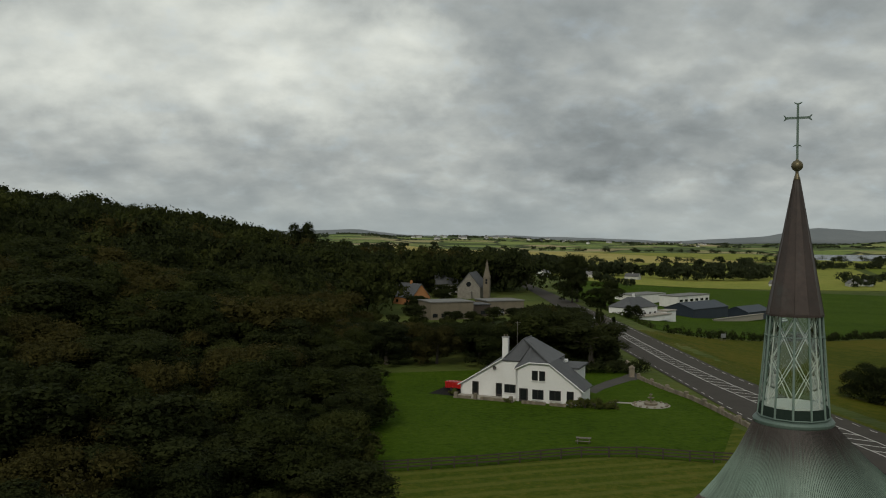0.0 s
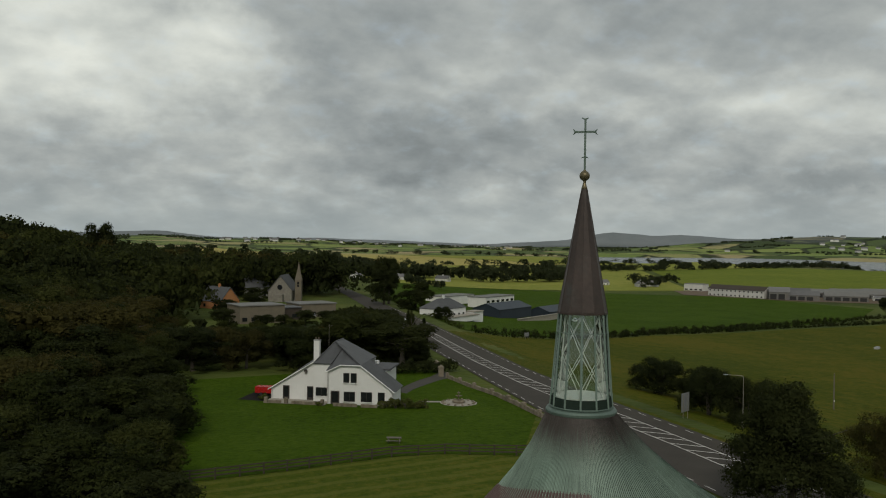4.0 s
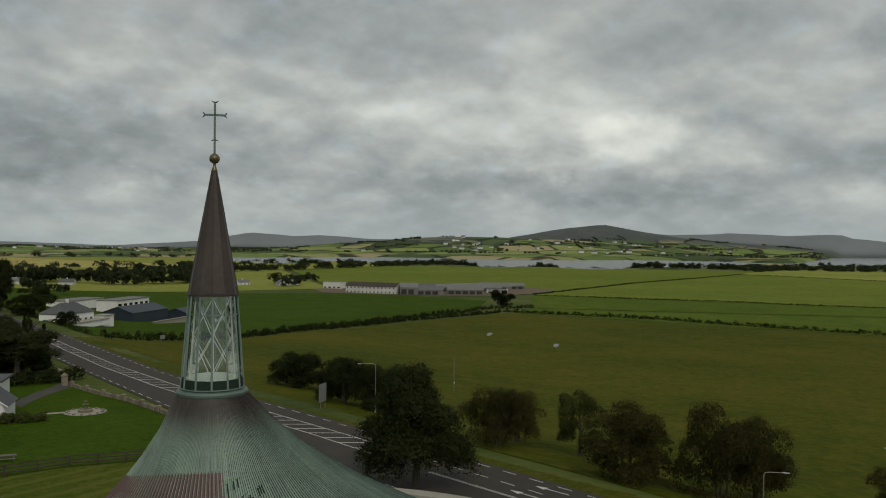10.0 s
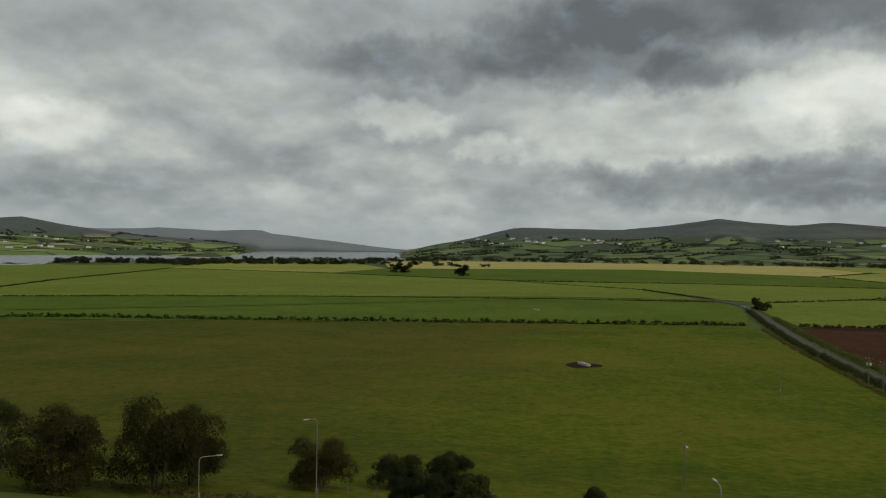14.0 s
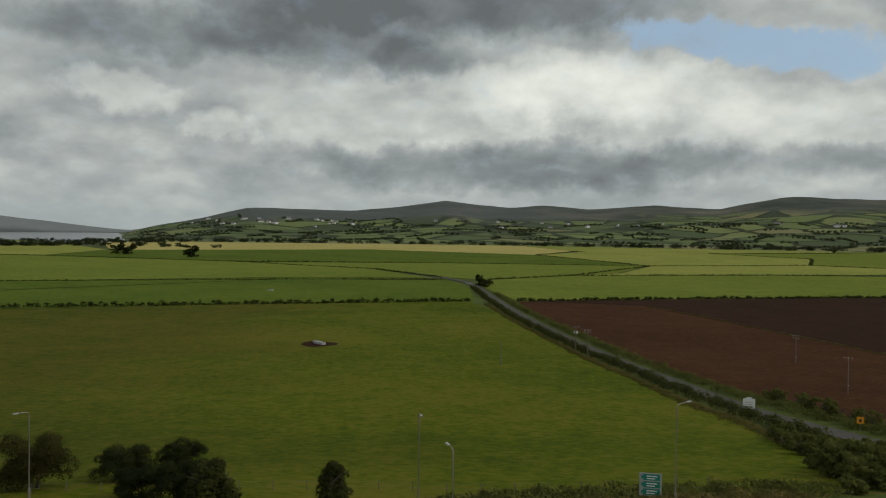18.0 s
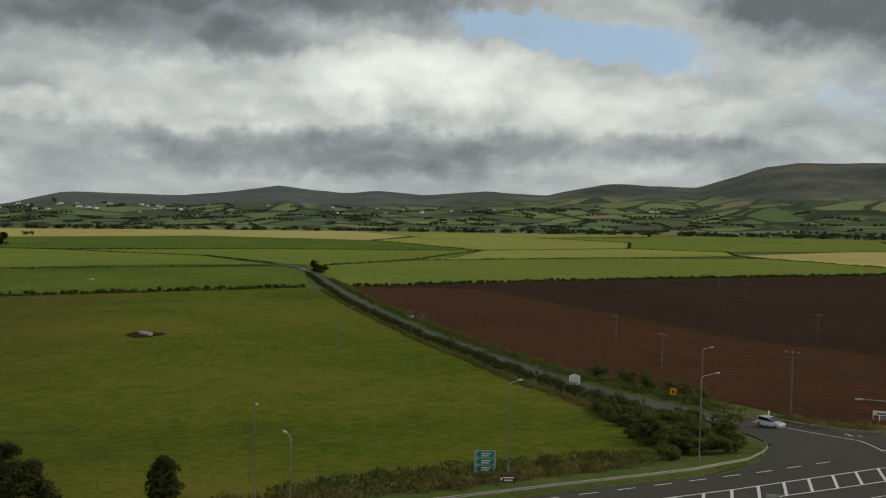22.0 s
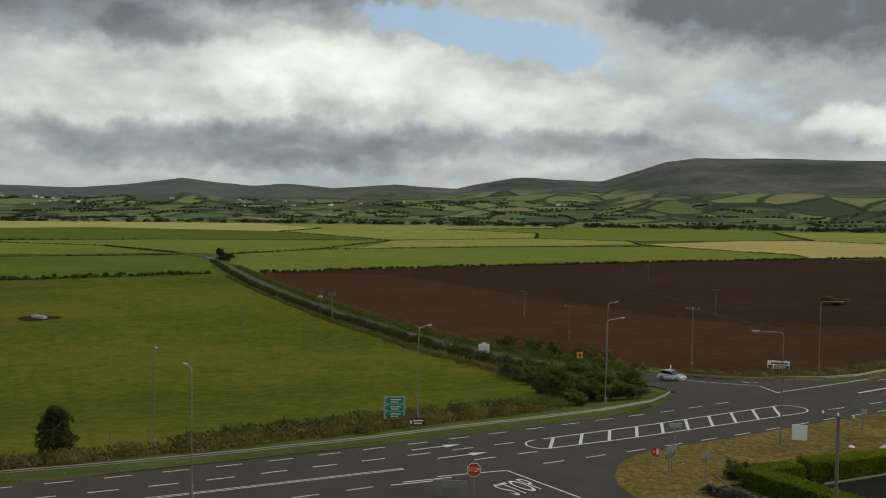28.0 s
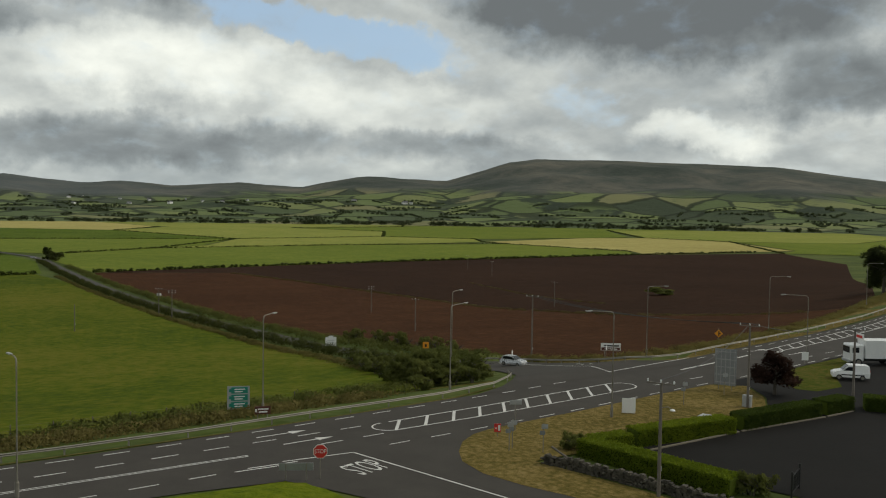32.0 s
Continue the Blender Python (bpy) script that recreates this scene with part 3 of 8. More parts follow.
def countryside():
    """Pasture near by, a patchwork of hedged fields on the far slopes, moor on the tops; haze put into the farther
    colours.
    """
    m = bpy.data.materials.new("countryside")
    m.use_nodes = True
    k = Nodes(m.node_tree)
    at = k.add("ShaderNodeTexCoord").outputs["Object"]
    part_ = k.add("ShaderNodeSeparateXYZ")
    k.link(at, part_.inputs[0])
    far = k.vmath("LENGTH", at)
    west = k.span(part_.outputs[1], 600.0, 900.0)
    # fields: cells laid along the slopes, a little crooked
    flat = k.vmath("MULTIPLY", at, (1.0, 1.0, 0.0))
    crook = k.vmath("MULTIPLY", k.vmath("SUBTRACT", self_noise(k, flat, 0.003), (0.5, 0.5, 0.5)), (120.0, 120.0, 0.0))
    plan = k.vmath("ADD", flat, crook)
    cell = k.add("ShaderNodeTexVoronoi", feature="F1")
    edge = k.add("ShaderNodeTexVoronoi", feature="DISTANCE_TO_EDGE")
    for v in (cell, edge):
        k.link(plan, v.inputs["Vector"])
        v.inputs["Scale"].default_value = 0.0058
        v.inputs["Randomness"].default_value = 0.85
    tone = k.add("ShaderNodeSeparateXYZ")
    k.link(cell.outputs["Color"], tone.inputs[0])
    green = k.ramp(tone.outputs[0], [(0.0, (0.050, 0.070, 0.028)), (0.25, (0.115, 0.160, 0.048)), (0.5, (0.170, 0.225, 0.062)), (0.68, (0.225, 0.262, 0.078)), (0.80, (0.285, 0.270, 0.115)), (1.0, (0.350, 0.290, 0.160))])
    # muted greens where y is low, with some haze put into the colour
    dull = k.ramp(tone.outputs[0], [(0.0, (0.048, 0.062, 0.036)), (0.3, (0.080, 0.106, 0.046)), (0.6, (0.122, 0.156, 0.058)), (0.85, (0.160, 0.190, 0.070)), (1.0, (0.190, 0.175, 0.092))])
    fields = k.mix(west, dull, green)
    grain = k.noise(at, 0.02, 6.0, 0.65)
    hedge = k.math("SUBTRACT", 1.0, k.span(edge.outputs["Distance"], 0.025, 0.07))
    fields = k.mix(k.math("MULTIPLY", hedge, 0.9), fields, (0.022, 0.030, 0.014))
    fields = k.mix(k.span(grain, 0.56, 0.74, 0.0, 0.5), fields, (0.036, 0.048, 0.022))
    woods = k.span(k.noise(at, 0.0036, 6.0, 0.62), 0.545, 0.60, 0.0, 0.9)
    fields = k.mix(k.math("MULTIPLY", woods, k.span(part_.outputs[2], 0.0, 40.0)), fields, (0.030, 0.042, 0.026))
    # moor: heather, bracken and pale grass
    rough = k.noise(at, 0.012, 6.0, 0.7)
    moor = k.ramp(k.noise(at, 0.0028, 8.0, 0.68), [(0.36, (0.044, 0.054, 0.044)), (0.47, (0.072, 0.079, 0.066)), (0.56, (0.104, 0.101, 0.082)), (0.66, (0.145, 0.132, 0.104))])
    moor = k.mix(k.span(rough, 0.5, 0.66, 0.0, 0.55), moor, (0.056, 0.063, 0.052))
    # blue-grey mixed in northwards: distance haze put into the moor colour
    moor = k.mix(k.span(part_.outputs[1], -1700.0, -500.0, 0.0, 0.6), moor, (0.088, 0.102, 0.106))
    # farthest ridge: haze painted as a pale blue-grey base colour
    hazed_moor = k.ramp(k.noise(at, 0.004, 5.0, 0.6), [(0.35, (0.170, 0.190, 0.198)), (0.65, (0.205, 0.222, 0.228))])
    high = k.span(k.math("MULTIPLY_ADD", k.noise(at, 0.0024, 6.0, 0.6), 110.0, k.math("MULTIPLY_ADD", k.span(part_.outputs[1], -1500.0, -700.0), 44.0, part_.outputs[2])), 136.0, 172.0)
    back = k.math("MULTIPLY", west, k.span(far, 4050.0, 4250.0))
    moor = k.mix(k.math("MULTIPLY", west, k.span(far, 4450.0, 4650.0)), moor, hazed_moor)
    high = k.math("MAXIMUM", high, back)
    away = k.span(far, 1300.0, 1900.0)
    home = k.ramp(k.noise(at, 0.03, 6.0, 0.65), [(0.32, (0.045, 0.062, 0.014)), (0.5, (0.072, 0.095, 0.020)), (0.7, (0.11, 0.115, 0.030))])
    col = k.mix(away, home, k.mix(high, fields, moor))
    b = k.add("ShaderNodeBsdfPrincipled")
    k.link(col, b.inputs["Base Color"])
    b.inputs["Roughness"].default_value = 0.95
    b.inputs["Specular IOR Level"].default_value = 0.1
    bp = k.add("ShaderNodeBump")
    bp.inputs["Strength"].default_value = 0.5
    bp.inputs["Distance"].default_value = 14.0
    k.link(rough, bp.inputs["Height"])
    k.link(bp.outputs[0], b.inputs["Normal"])
    k.link(b.outputs[0], k.add("ShaderNodeOutputMaterial").inputs[0])
    MATS["countryside"] = m


def water_material():
    m = bpy.data.materials.new("lough_water")
    m.use_nodes = True
    k = Nodes(m.node_tree)
    b = k.add("ShaderNodeBsdfPrincipled")
    b.inputs["Base Color"].default_value = (0.035, 0.045, 0.05, 1)
    b.inputs["Roughness"].default_value = 0.22
    b.inputs["IOR"].default_value = 1.33
    bp = k.add("ShaderNodeBump")
    bp.inputs["Strength"].default_value = 0.25
    k.link(k.noise(k.add("ShaderNodeTexCoord").outputs["Object"], 0.2, 3.0), bp.inputs["Height"])
    k.link(bp.outputs[0], b.inputs["Normal"])
    k.link(b.outputs[0], k.add("ShaderNodeOutputMaterial").inputs[0])
    MATS["lough_water"] = m


countryside()
water_material()
build_ground()
WATER_Z = -14.2
wv = [(d * math.sin(radians(b)), d * math.cos(radians(b)), WATER_Z) for d in (1300, 4940) for b in range(24, 85, 3)]
wn = len(wv) // 2
tagged(mesh_part("water", wv, [(k, k + 1, wn + k + 1, wn + k) for k in range(wn - 1)], "lough_water"), "calm grey sea lough between low shores", "water", kind="structure")


def sheet(name, outline, material, label="", category="field", high=0.0, step=12.0, kind="structure"):
    """A piece of ground cover laid over the land within a plan outline."""
    bm = bmesh.new()
    f = bm.faces.new([bm.verts.new((x, y, 0)) for x, y in outline])
    x0, x1 = min(p[0] for p in outline), max(p[0] for p in outline)
    y0, y1 = min(p[1] for p in outline), max(p[1] for p in outline)
    for axis, a, b in ((0, x0, x1), (1, y0, y1)):
        n = max(1, min(70, int((b - a) / step)))
        for i in range(1, n):
            c = a + (b - a) * i / n
            co, no = ((c, 0, 0), (1, 0, 0)) if axis == 0 else ((0, c, 0), (0, 1, 0))
            bmesh.ops.bisect_plane(bm, geom=bm.verts[:] + bm.edges[:] + bm.faces[:], plane_co=co, plane_no=no, dist=1e-4)
    for v in bm.verts:
        v.co.z = ground(v.co.x, v.co.y) + lift(v.co.x, v.co.y) + high
    for f in bm.faces:
        if f.normal.z < 0:
            f.normal_flip()
    return tagged(part(name, bm, material, None, "", True), label, category, kind=kind)


def strip(name, rows, material, label, category="road", high=0.0, parent=None, kind="structure"):
    """A band over the land from rows of (left x, y, right x, y)."""
    verts, faces = [], []
    for ax, ay, bx, by in rows:
        for f in (0, 0.5, 1):
            x, y = ax + (bx - ax) * f, ay + (by - ay) * f
            verts.append((x, y, ground(x, y) + lift(x, y) + high))
    for i in range(len(rows) - 1):
        for c in range(2):
            k = i * 3 + c
            faces.append((k, k + 1, k + 4, k + 3))
    ob = mesh_part(name, verts, faces, material, parent)
    bm = bmesh.new()
    bm.from_mesh(ob.data)
    bmesh.ops.recalc_face_normals(bm, faces=bm.faces)
    if sum(f.normal.z for f in bm.faces) < 0:
        bmesh.ops.reverse_faces(bm, faces=bm.faces)
    bm.to_mesh(ob.data)
    bm.free()
    return tagged(ob, label, category, kind=kind)


def offset_line(line, off):
    """The line moved sideways: positive to its right."""
    out = []
    for i, (x, y) in enumerate(line):
        a, b = line[max(0, i - 1)], line[min(len(line) - 1, i + 1)]
        dx, dy = b[0] - a[0], b[1] - a[1]
        n = math.hypot(dx, dy) or 1
        out.append((x + dy / n * off, y - dx / n * off))
    return out


def resample(line, step):
    out = [line[0]]
    for a, b in zip(line, line[1:]):
        n = max(1, int(math.dist(a, b) / step))
        out += [(a[0] + (b[0] - a[0]) * i / n, a[1] + (b[1] - a[1]) * i / n) for i in range(1, n + 1)]
    return out


# ---- fields ----
def road_side(y, side, off=0.0):
    return lerp(ROAD, y)[side] + off


SIDE_ROAD = [(106, -85.6), (108, -86.2), (130, -88.5), (160, -89.5), (200, -93), (260, -95), (330, -98), (400, -102), (470, -108), (540, -114), (606, -121), (660, -122), (720, -112), (800, -90)]

main_rows = [(w, y, e, y) for y in range(-330, 701, 6) for w, e in [lerp(ROAD, y)]]
strip("road", main_rows, "asphalt", "dark asphalt main road with worn markings", "road", 0.03)
side = resample(SIDE_ROAD, 8)
strip("side_road", [(a[0], a[1], b[0], b[1]) for a, b in zip(offset_line(side, -2.7), offset_line(side, 2.7))], "old_asphalt", "narrow grey asphalt lane running down to the flat fields", "road", 0.14)

def on_plain(x, y):
    """The place itself, or the edge of the plain on the way to it if it lies beyond."""
    f = min(1.0, 1925 / math.hypot(x, y)) if math.degrees(math.atan2(x, y)) > 78 else 1.0
    return x * f, y * f


def field(name, mat, label, outline):
    outline = [on_plain(*p) for p in outline]
    sheet(name, outline, mat, label, "field", 0.03, 14)


field("pasture", "rough_pasture", "wide rough pasture with cloud shade painted browner to the north", [(82, -60), (82, 40), (85, 150), (92, 205), (96.5, 240), (111, 245), (204, 303), (300, 334), (392, 351), (430, 180), (473, 8), (488, -92), (403, -96), (330, -92), (258, -89), (200, -85), (153, -81), (110, -70)])
field("strip_field", "lush_grass", "smooth green field beyond a low hedge", [(400, 352), (437, 368), (560, 190), (688, 20), (684, -112), (600, -114), (490, -96), (476, 8), (434, 182)])
field("long_field", "lush_grass", "smooth green field cut by a dark drain", [(440, 372), (553, 466), (640, 240), (712, 12), (700, -112), (690, -112), (692, 20), (564, 192)])
field("wide_field", "mid_field", "broad bright green field on the flat", [(557, 470), (900, 560), (1186, 598), (1120, 330), (1000, 90), (925, 12), (860, -60), (716, -100), (718, 14), (644, 242)])
field("sloping_pasture", "lawn_grass", "short green pasture sloping down from the road", [(97, 248), (113, 251), (204, 309), (392, 378), (470, 440), (452, 560), (300, 640), (190, 660), (124, 470), (104, 330)])
field("far_pasture", "mid_field", "flat bright pasture near the farm sheds", [(560, 476), (480, 620), (520, 720), (700, 1050), (1000, 1150), (1350, 640), (1190, 602), (900, 564)])
field("north_field", "pale_field", "long pale field by the far trees", [(190, 664), (300, 645), (470, 640), (690, 1060), (500, 1250), (230, 1250), (160, 900)])
field("stubble_field", "straw_field", "pale stubble field with sunlight put into its colour", [(90, 1260), (230, 1256), (500, 1256), (700, 1300), (560, 1900), (200, 1950), (60, 1700)])
field("pale_strip", "pale_field", "pale green strip fields far off", [(700, 1065), (1000, 1160), (1150, 1350), (900, 1800), (570, 1900), (705, 1300)])
field("ploughed_field", "ploughed_red", "freshly ploughed red-brown field", [(86, -99), (97, -95.5), (120, -101), (159, -102.5), (260, -103), (400, -110), (484, -121), (450.5, -189.4), (380, -195.4), (286, -194.4), (226, -187.4), (161, -193.4), (112, -197.4), (104.8, -199.2), (92, -160), (83.0, -122)])
field("dark_ploughed_field", "ploughed_dark", "dark brown ploughed field beyond a weedy ditch", [(486, -124), (500, -230), (507, -340), (508, -505), (509, -596), (470, -760), (330, -620), (220, -420), (150, -300), (122, -246), (106, -200), (112, -198), (161, -194), (226, -188), (286, -195), (380, -196), (451, -190)])
field("green_strip", "mid_field", "green field behind the ploughed land", [(490, -122), (600, -124), (690, -150), (752, -237), (770, -450), (742, -637), (640, -640), (560, -640), (513, -596), (511, -340)])
field("straw_strip", "straw_field", "pale yellow field on the plain", [(745, -645), (800, -650), (870, -900), (840, -1000), (700, -1000), (500, -830), (514, -610), (560, -646)])
field("plain_field", "mid_field", "flat green field on the plain", [(690, -146), (720, -118), (860, -70), (990, 80), (1000, -150), (950, -392), (800, -300), (756, -237)])
field("plain_field", "pale_field", "pale flat field on the plain", [(756, -242), (800, -305), (950, -398), (987, -623), (880, -700), (798, -646), (774, -450)])
field("plain_field", "lush_grass", "flat green field on the plain", [(1004, 84), (1130, 330), (1350, 300), (1500, -100), (1300, -350), (954, -396), (1004, -150)])
field("plain_field", "pale_field", "pale flat field on the plain", [(954, -402), (1300, -356), (1496, -503), (1420, -700), (1200, -760), (991, -626)])
field("plain_field", "mid_field", "flat green field on the plain", [(880, -706), (991, -632), (1200, -766), (1420, -706), (1500, -1100), (1200, -1300), (876, -1000)])
field("plain_field", "straw_field", "pale stubble field on the plain", [(1504, -104), (1354, 300), (1800, 420), (2300, 300), (2400, -300), (2000, -500), (1500, -480), (1306, -352)])
field("plain_field", "pale_field", "pale flat field on the plain", [(1500, -486), (2000, -506), (2400, -310), (2550, -900), (2300, -1400), (1800, -1200), (1506, -1000), (1426, -704)])
field("plain_field", "mid_field", "flat green field on the plain", [(1506, -1006), (1800, -1206), (2300, -1410), (2100, -1900), (1700, -2100), (1300, -1800), (1204, -1306), (1500, -1106)])
field("plain_field", "pale_field", "pale flat field on the plain", [(850, -1006), (1198, -1306), (1296, -1806), (1000, -1900), (700, -1500), (600, -1150), (700, -1006)])
field("plain_field", "mid_field", "flat green field on the plain", [(500, -836), (690, -1006), (596, -1150), (690, -1500), (500, -1500), (380, -1150), (400, -800), (474, -764)])
field("plain_field", "pale_field", "pale flat field on the plain", [(1190, 606), (1354, 644), (1480, 640), (1600, 420), (1354, 306), (1134, 334)])
sheet("lawn", [(4, 98.2), (17.2, 100), (30.8, 102.7), (37.7, 102.1), (47, 98.4), (59.5, 120), (60.5, 150), (60.5, 168), (40, 172), (6, 168)], "lawn_grass", "mown green lawn round the white house", "lawn", 0.02, 8)
sheet("meadow", [(4, 98.0), (17.2, 99.8), (30.8, 102.5), (37.7, 101.9), (47, 98.2), (58, 118), (58, 40), (40, 14), (2, 55)], "hay_grass", "mown hay meadow behind a timber fence", "meadow", 0.015, 8)


# ---- church ----
SPIRE = Vector((15.7, 27.6, 0))
CENTRE, WALL_R, COPING = Vector((19.55, 29.65, 0)), 17.5, 11.7
church = thing("church", (SPIRE.x, SPIRE.y, 0), 0, "round church with a swept green copper roof and glazed lantern spire", "church")
OFF = CENTRE - SPIRE
ROOF_OFF, ROOF_R = Vector((21.89, 30.45, 0)) - SPIRE, 14.64
ROOF_TOP, ROOF_LOW, RING_R = 21.27, 11.36, 1.26


def roof_point(a, s, out=0.0):
    """A place on the roof: way a round the lantern, s from the lantern (0) to the wall (1)."""
    d = Vector((math.cos(a), math.sin(a), 0))
    b = d.dot(ROOF_OFF)
    reach = b + math.sqrt(b * b - ROOF_OFF.length_squared + ROOF_R * ROOF_R)
    rad = RING_R + (reach - RING_R) * s
    z = ROOF_LOW + (ROOF_TOP - ROOF_LOW) * (0.89 * (1 - s) ** 1.3 + 0.11 * (1 - s) ** 9.15)
    return Vector((d.x * rad, d.y * rad, z + out))


def copper_roof_material():
    """Weathered copper: brown at the top, green below, with pale runs down the sheets."""
    m = bpy.data.materials.new("copper_roof")
    m.use_nodes = True
    k = Nodes(m.node_tree)
    at = k.add("ShaderNodeTexCoord").outputs["Object"]
    p = k.add("ShaderNodeSeparateXYZ")
    k.link(at, p.inputs[0])
    ang = k.math("ARCTAN2", p.outputs[1], p.outputs[0])
    run = k.add("ShaderNodeCombineXYZ")
    k.link(k.math("MULTIPLY", ang, 42.0), run.inputs[0])
    k.link(k.math("MULTIPLY", p.outputs[2], 0.35), run.inputs[1])
    streaks = k.noise(run.outputs[0], 1.0, 5.0, 0.65)
    blotch = k.noise(at, 0.45, 5.0, 0.65)
    f = k.math("ADD", k.math("MULTIPLY", streaks, 0.55), k.math("MULTIPLY", blotch, 0.45))
    green = k.ramp(f, [(0.30, (0.105, 0.145, 0.122)), (0.46, (0.190, 0.262, 0.220)), (0.62, (0.280, 0.378, 0.320)), (0.78, (0.37, 0.45, 0.39))])
    brown = k.ramp(f, [(0.3, (0.038, 0.030, 0.028)), (0.52, (0.072, 0.060, 0.055)), (0.70, (0.150, 0.165, 0.150))])
    top = k.span(k.math("MULTIPLY_ADD", streaks, 2.6, p.outputs[2]), 20.8, 22.3)
    isle = k.add("ShaderNodeNewGeometry").outputs["Random Per Island"]
    col = k.mix(1.0, k.mix(top, green, brown), k.ramp(isle, [(0, (0.62, 0.63, 0.64)), (1, (1.25, 1.25, 1.22))]), "MULTIPLY")
    # paler raised seams and darker valleys between them
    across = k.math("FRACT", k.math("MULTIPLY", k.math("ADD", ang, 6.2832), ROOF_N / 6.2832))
    seam_tone = k.ramp(across, [(0.0, (1.35, 1.35, 1.33)), (0.17, (1.30, 1.30, 1.28)), (0.25, (0.42, 0.43, 0.44)), (0.40, (1, 1, 1)), (0.84, (0.95, 0.95, 0.95)), (0.96, (0.26, 0.27, 0.28))])
    col = k.mix(1.0, col, seam_tone, "MULTIPLY")
    b = k.add("ShaderNodeBsdfPrincipled")
    k.link(col, b.inputs["Base Color"])
    b.inputs["Roughness"].default_value = 0.62
    b.inputs["Metallic"].default_value = 0.12
    bp = k.add("ShaderNodeBump")
    bp.inputs["Strength"].default_value = 0.2
    bp.inputs["Distance"].default_value = 0.02
    k.link(k.noise(at, 6.0, 4.0), bp.inputs["Height"])
    k.link(bp.outputs[0], b.inputs["Normal"])
    k.link(b.outputs[0], k.add("ShaderNodeOutputMaterial").inputs[0])
    MATS["copper_roof"] = m


ROOF_N = 240
copper_roof_material()


def roof_sheets(first, last, s0, s1, rows, out, seam=0.055, around=0):
    """Long copper sheets side by side between raised seams."""
    verts, faces = [], []
    around = around or ROOF_N
    for i in [first + k for k in range(int(last - first))]:
        a0, a1 = 2 * math.pi * i / around, 2 * math.pi * (i + 1) / around
        w = (a1 - a0)
        base = len(verts)
        cols = [(a0, seam), (a0 + w * 0.18, seam), (a0 + w * 0.24, -0.03), (a0 + w * 0.34, 0.0), (a1 - w * 0.10, 0.0), (a1 - w * 0.02, -0.07)]
        for j in range(rows + 1):
            s = s0 + (s1 - s0) * j / rows
            for a, h in cols:
                verts.append(tuple(roof_point(a, s, out + h * min(1, 0.45 + s))))
        for j in range(rows):
            for c in range(5):
                q = base + j * 6 + c
                faces.append((q, q + 6, q + 7, q + 1))
    return verts, faces


LAPS = [0.020, 0.022, 0.036, 0.051, 0.053, 0.082, 0.12]
under = []
for i in range(48):
    for j in range(9):
        under.append(tuple(roof_point(2 * math.pi * i / 48, j / 8, -0.12)))
roof = mesh_part("roof", under, [(i * 9 + j, i * 9 + j + 1, ((i + 1) % 48) * 9 + j + 1, ((i + 1) % 48) * 9 + j) for i in range(48) for j in range(8)], "dark_band", church, "swept roof of green copper sheets")
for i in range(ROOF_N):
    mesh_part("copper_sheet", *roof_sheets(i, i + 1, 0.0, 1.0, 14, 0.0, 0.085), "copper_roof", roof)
# dark lap joints across the sheets
verts, faces = [], []
for s in LAPS:
    for i in range(ROOF_N):
        if random.random() < 0.6:
            continue
        a0, a1 = 2 * math.pi * (i + 0.24) / ROOF_N, 2 * math.pi * (i + 0.92) / ROOF_N
        b = len(verts)
        t = 0.002 + 0.002 * random.random()
        for a, ss in ((a0, s), (a1, s), (a1, s + t), (a0, s + t)):
            verts.append(tuple(roof_point(a, ss, 0.012)))
        faces.append((b, b + 1, b + 2, b + 3))
tagged(mesh_part("lap_joints", verts, faces, "dark_band", roof, "dark stained lap joints"), kind="stuff")


# newer brown copper mended into one side
for i in range(41, 83):
    start = 0.140 + 4.6e-6 * (250.5 - 3 * (i + 1)) ** 2
    mesh_part("mended_sheet", *roof_sheets(i + 0.5, i + 1.5, start, 0.78, 8, 0.03, 0.095, 120), "copper_new", roof, "newer brown copper sheet")
# slipped and open places between the seams
rnd = random.Random(5)
for i, s0, n in ((168, 0.19, 0.05), (171, 0.185, 0.02), (173, 0.18, 0.02), (174, 0.22, 0.05), (176, 0.225, 0.04), (170, 0.27, 0.04), (173, 0.28, 0.04), (177, 0.22, 0.02), (178, 0.225, 0.02), (181, 0.205, 0.02), (182, 0.20, 0.02), (183, 0.20, 0.02), (177, 0.29, 0.03), (184, 0.26, 0.03), (188, 0.25, 0.02), (168, 0.30, 0.03), (180, 0.30, 0.03), (191, 0.3, 0.02)):
    verts = [tuple(roof_point(2 * math.pi * (i + f) / ROOF_N, s, 0.05)) for f, s in ((0.1, s0 - 0.023), (1.0, s0 - 0.023), (1.0, s0 + n - 0.023), (0.1, s0 + n - 0.023))]
    mesh_part("slipped_sheet", verts, [(0, 1, 2, 3)], "dark_band", roof, "dark gap in the copper")

# drum wall and coping stones
wall = part("wall", lathe([(WALL_R, -0.5), (WALL_R + 0.1, COPING - 0.25), (WALL_R - 0.75, COPING - 0.25), (WALL_R - 0.75, 6.0)], 72), "church_stone", church)
wall.location = OFF
gutter = part("gutter", lathe([(0.5, 11.2), (WALL_R - 0.8, 11.2), (WALL_R - 0.8, 11.3)], 72), "lead_grey", church, "flat pale lead gutter behind the coping")
gutter.location = OFF
stone_bm = bmesh.new()
span = 2 * math.pi / 72
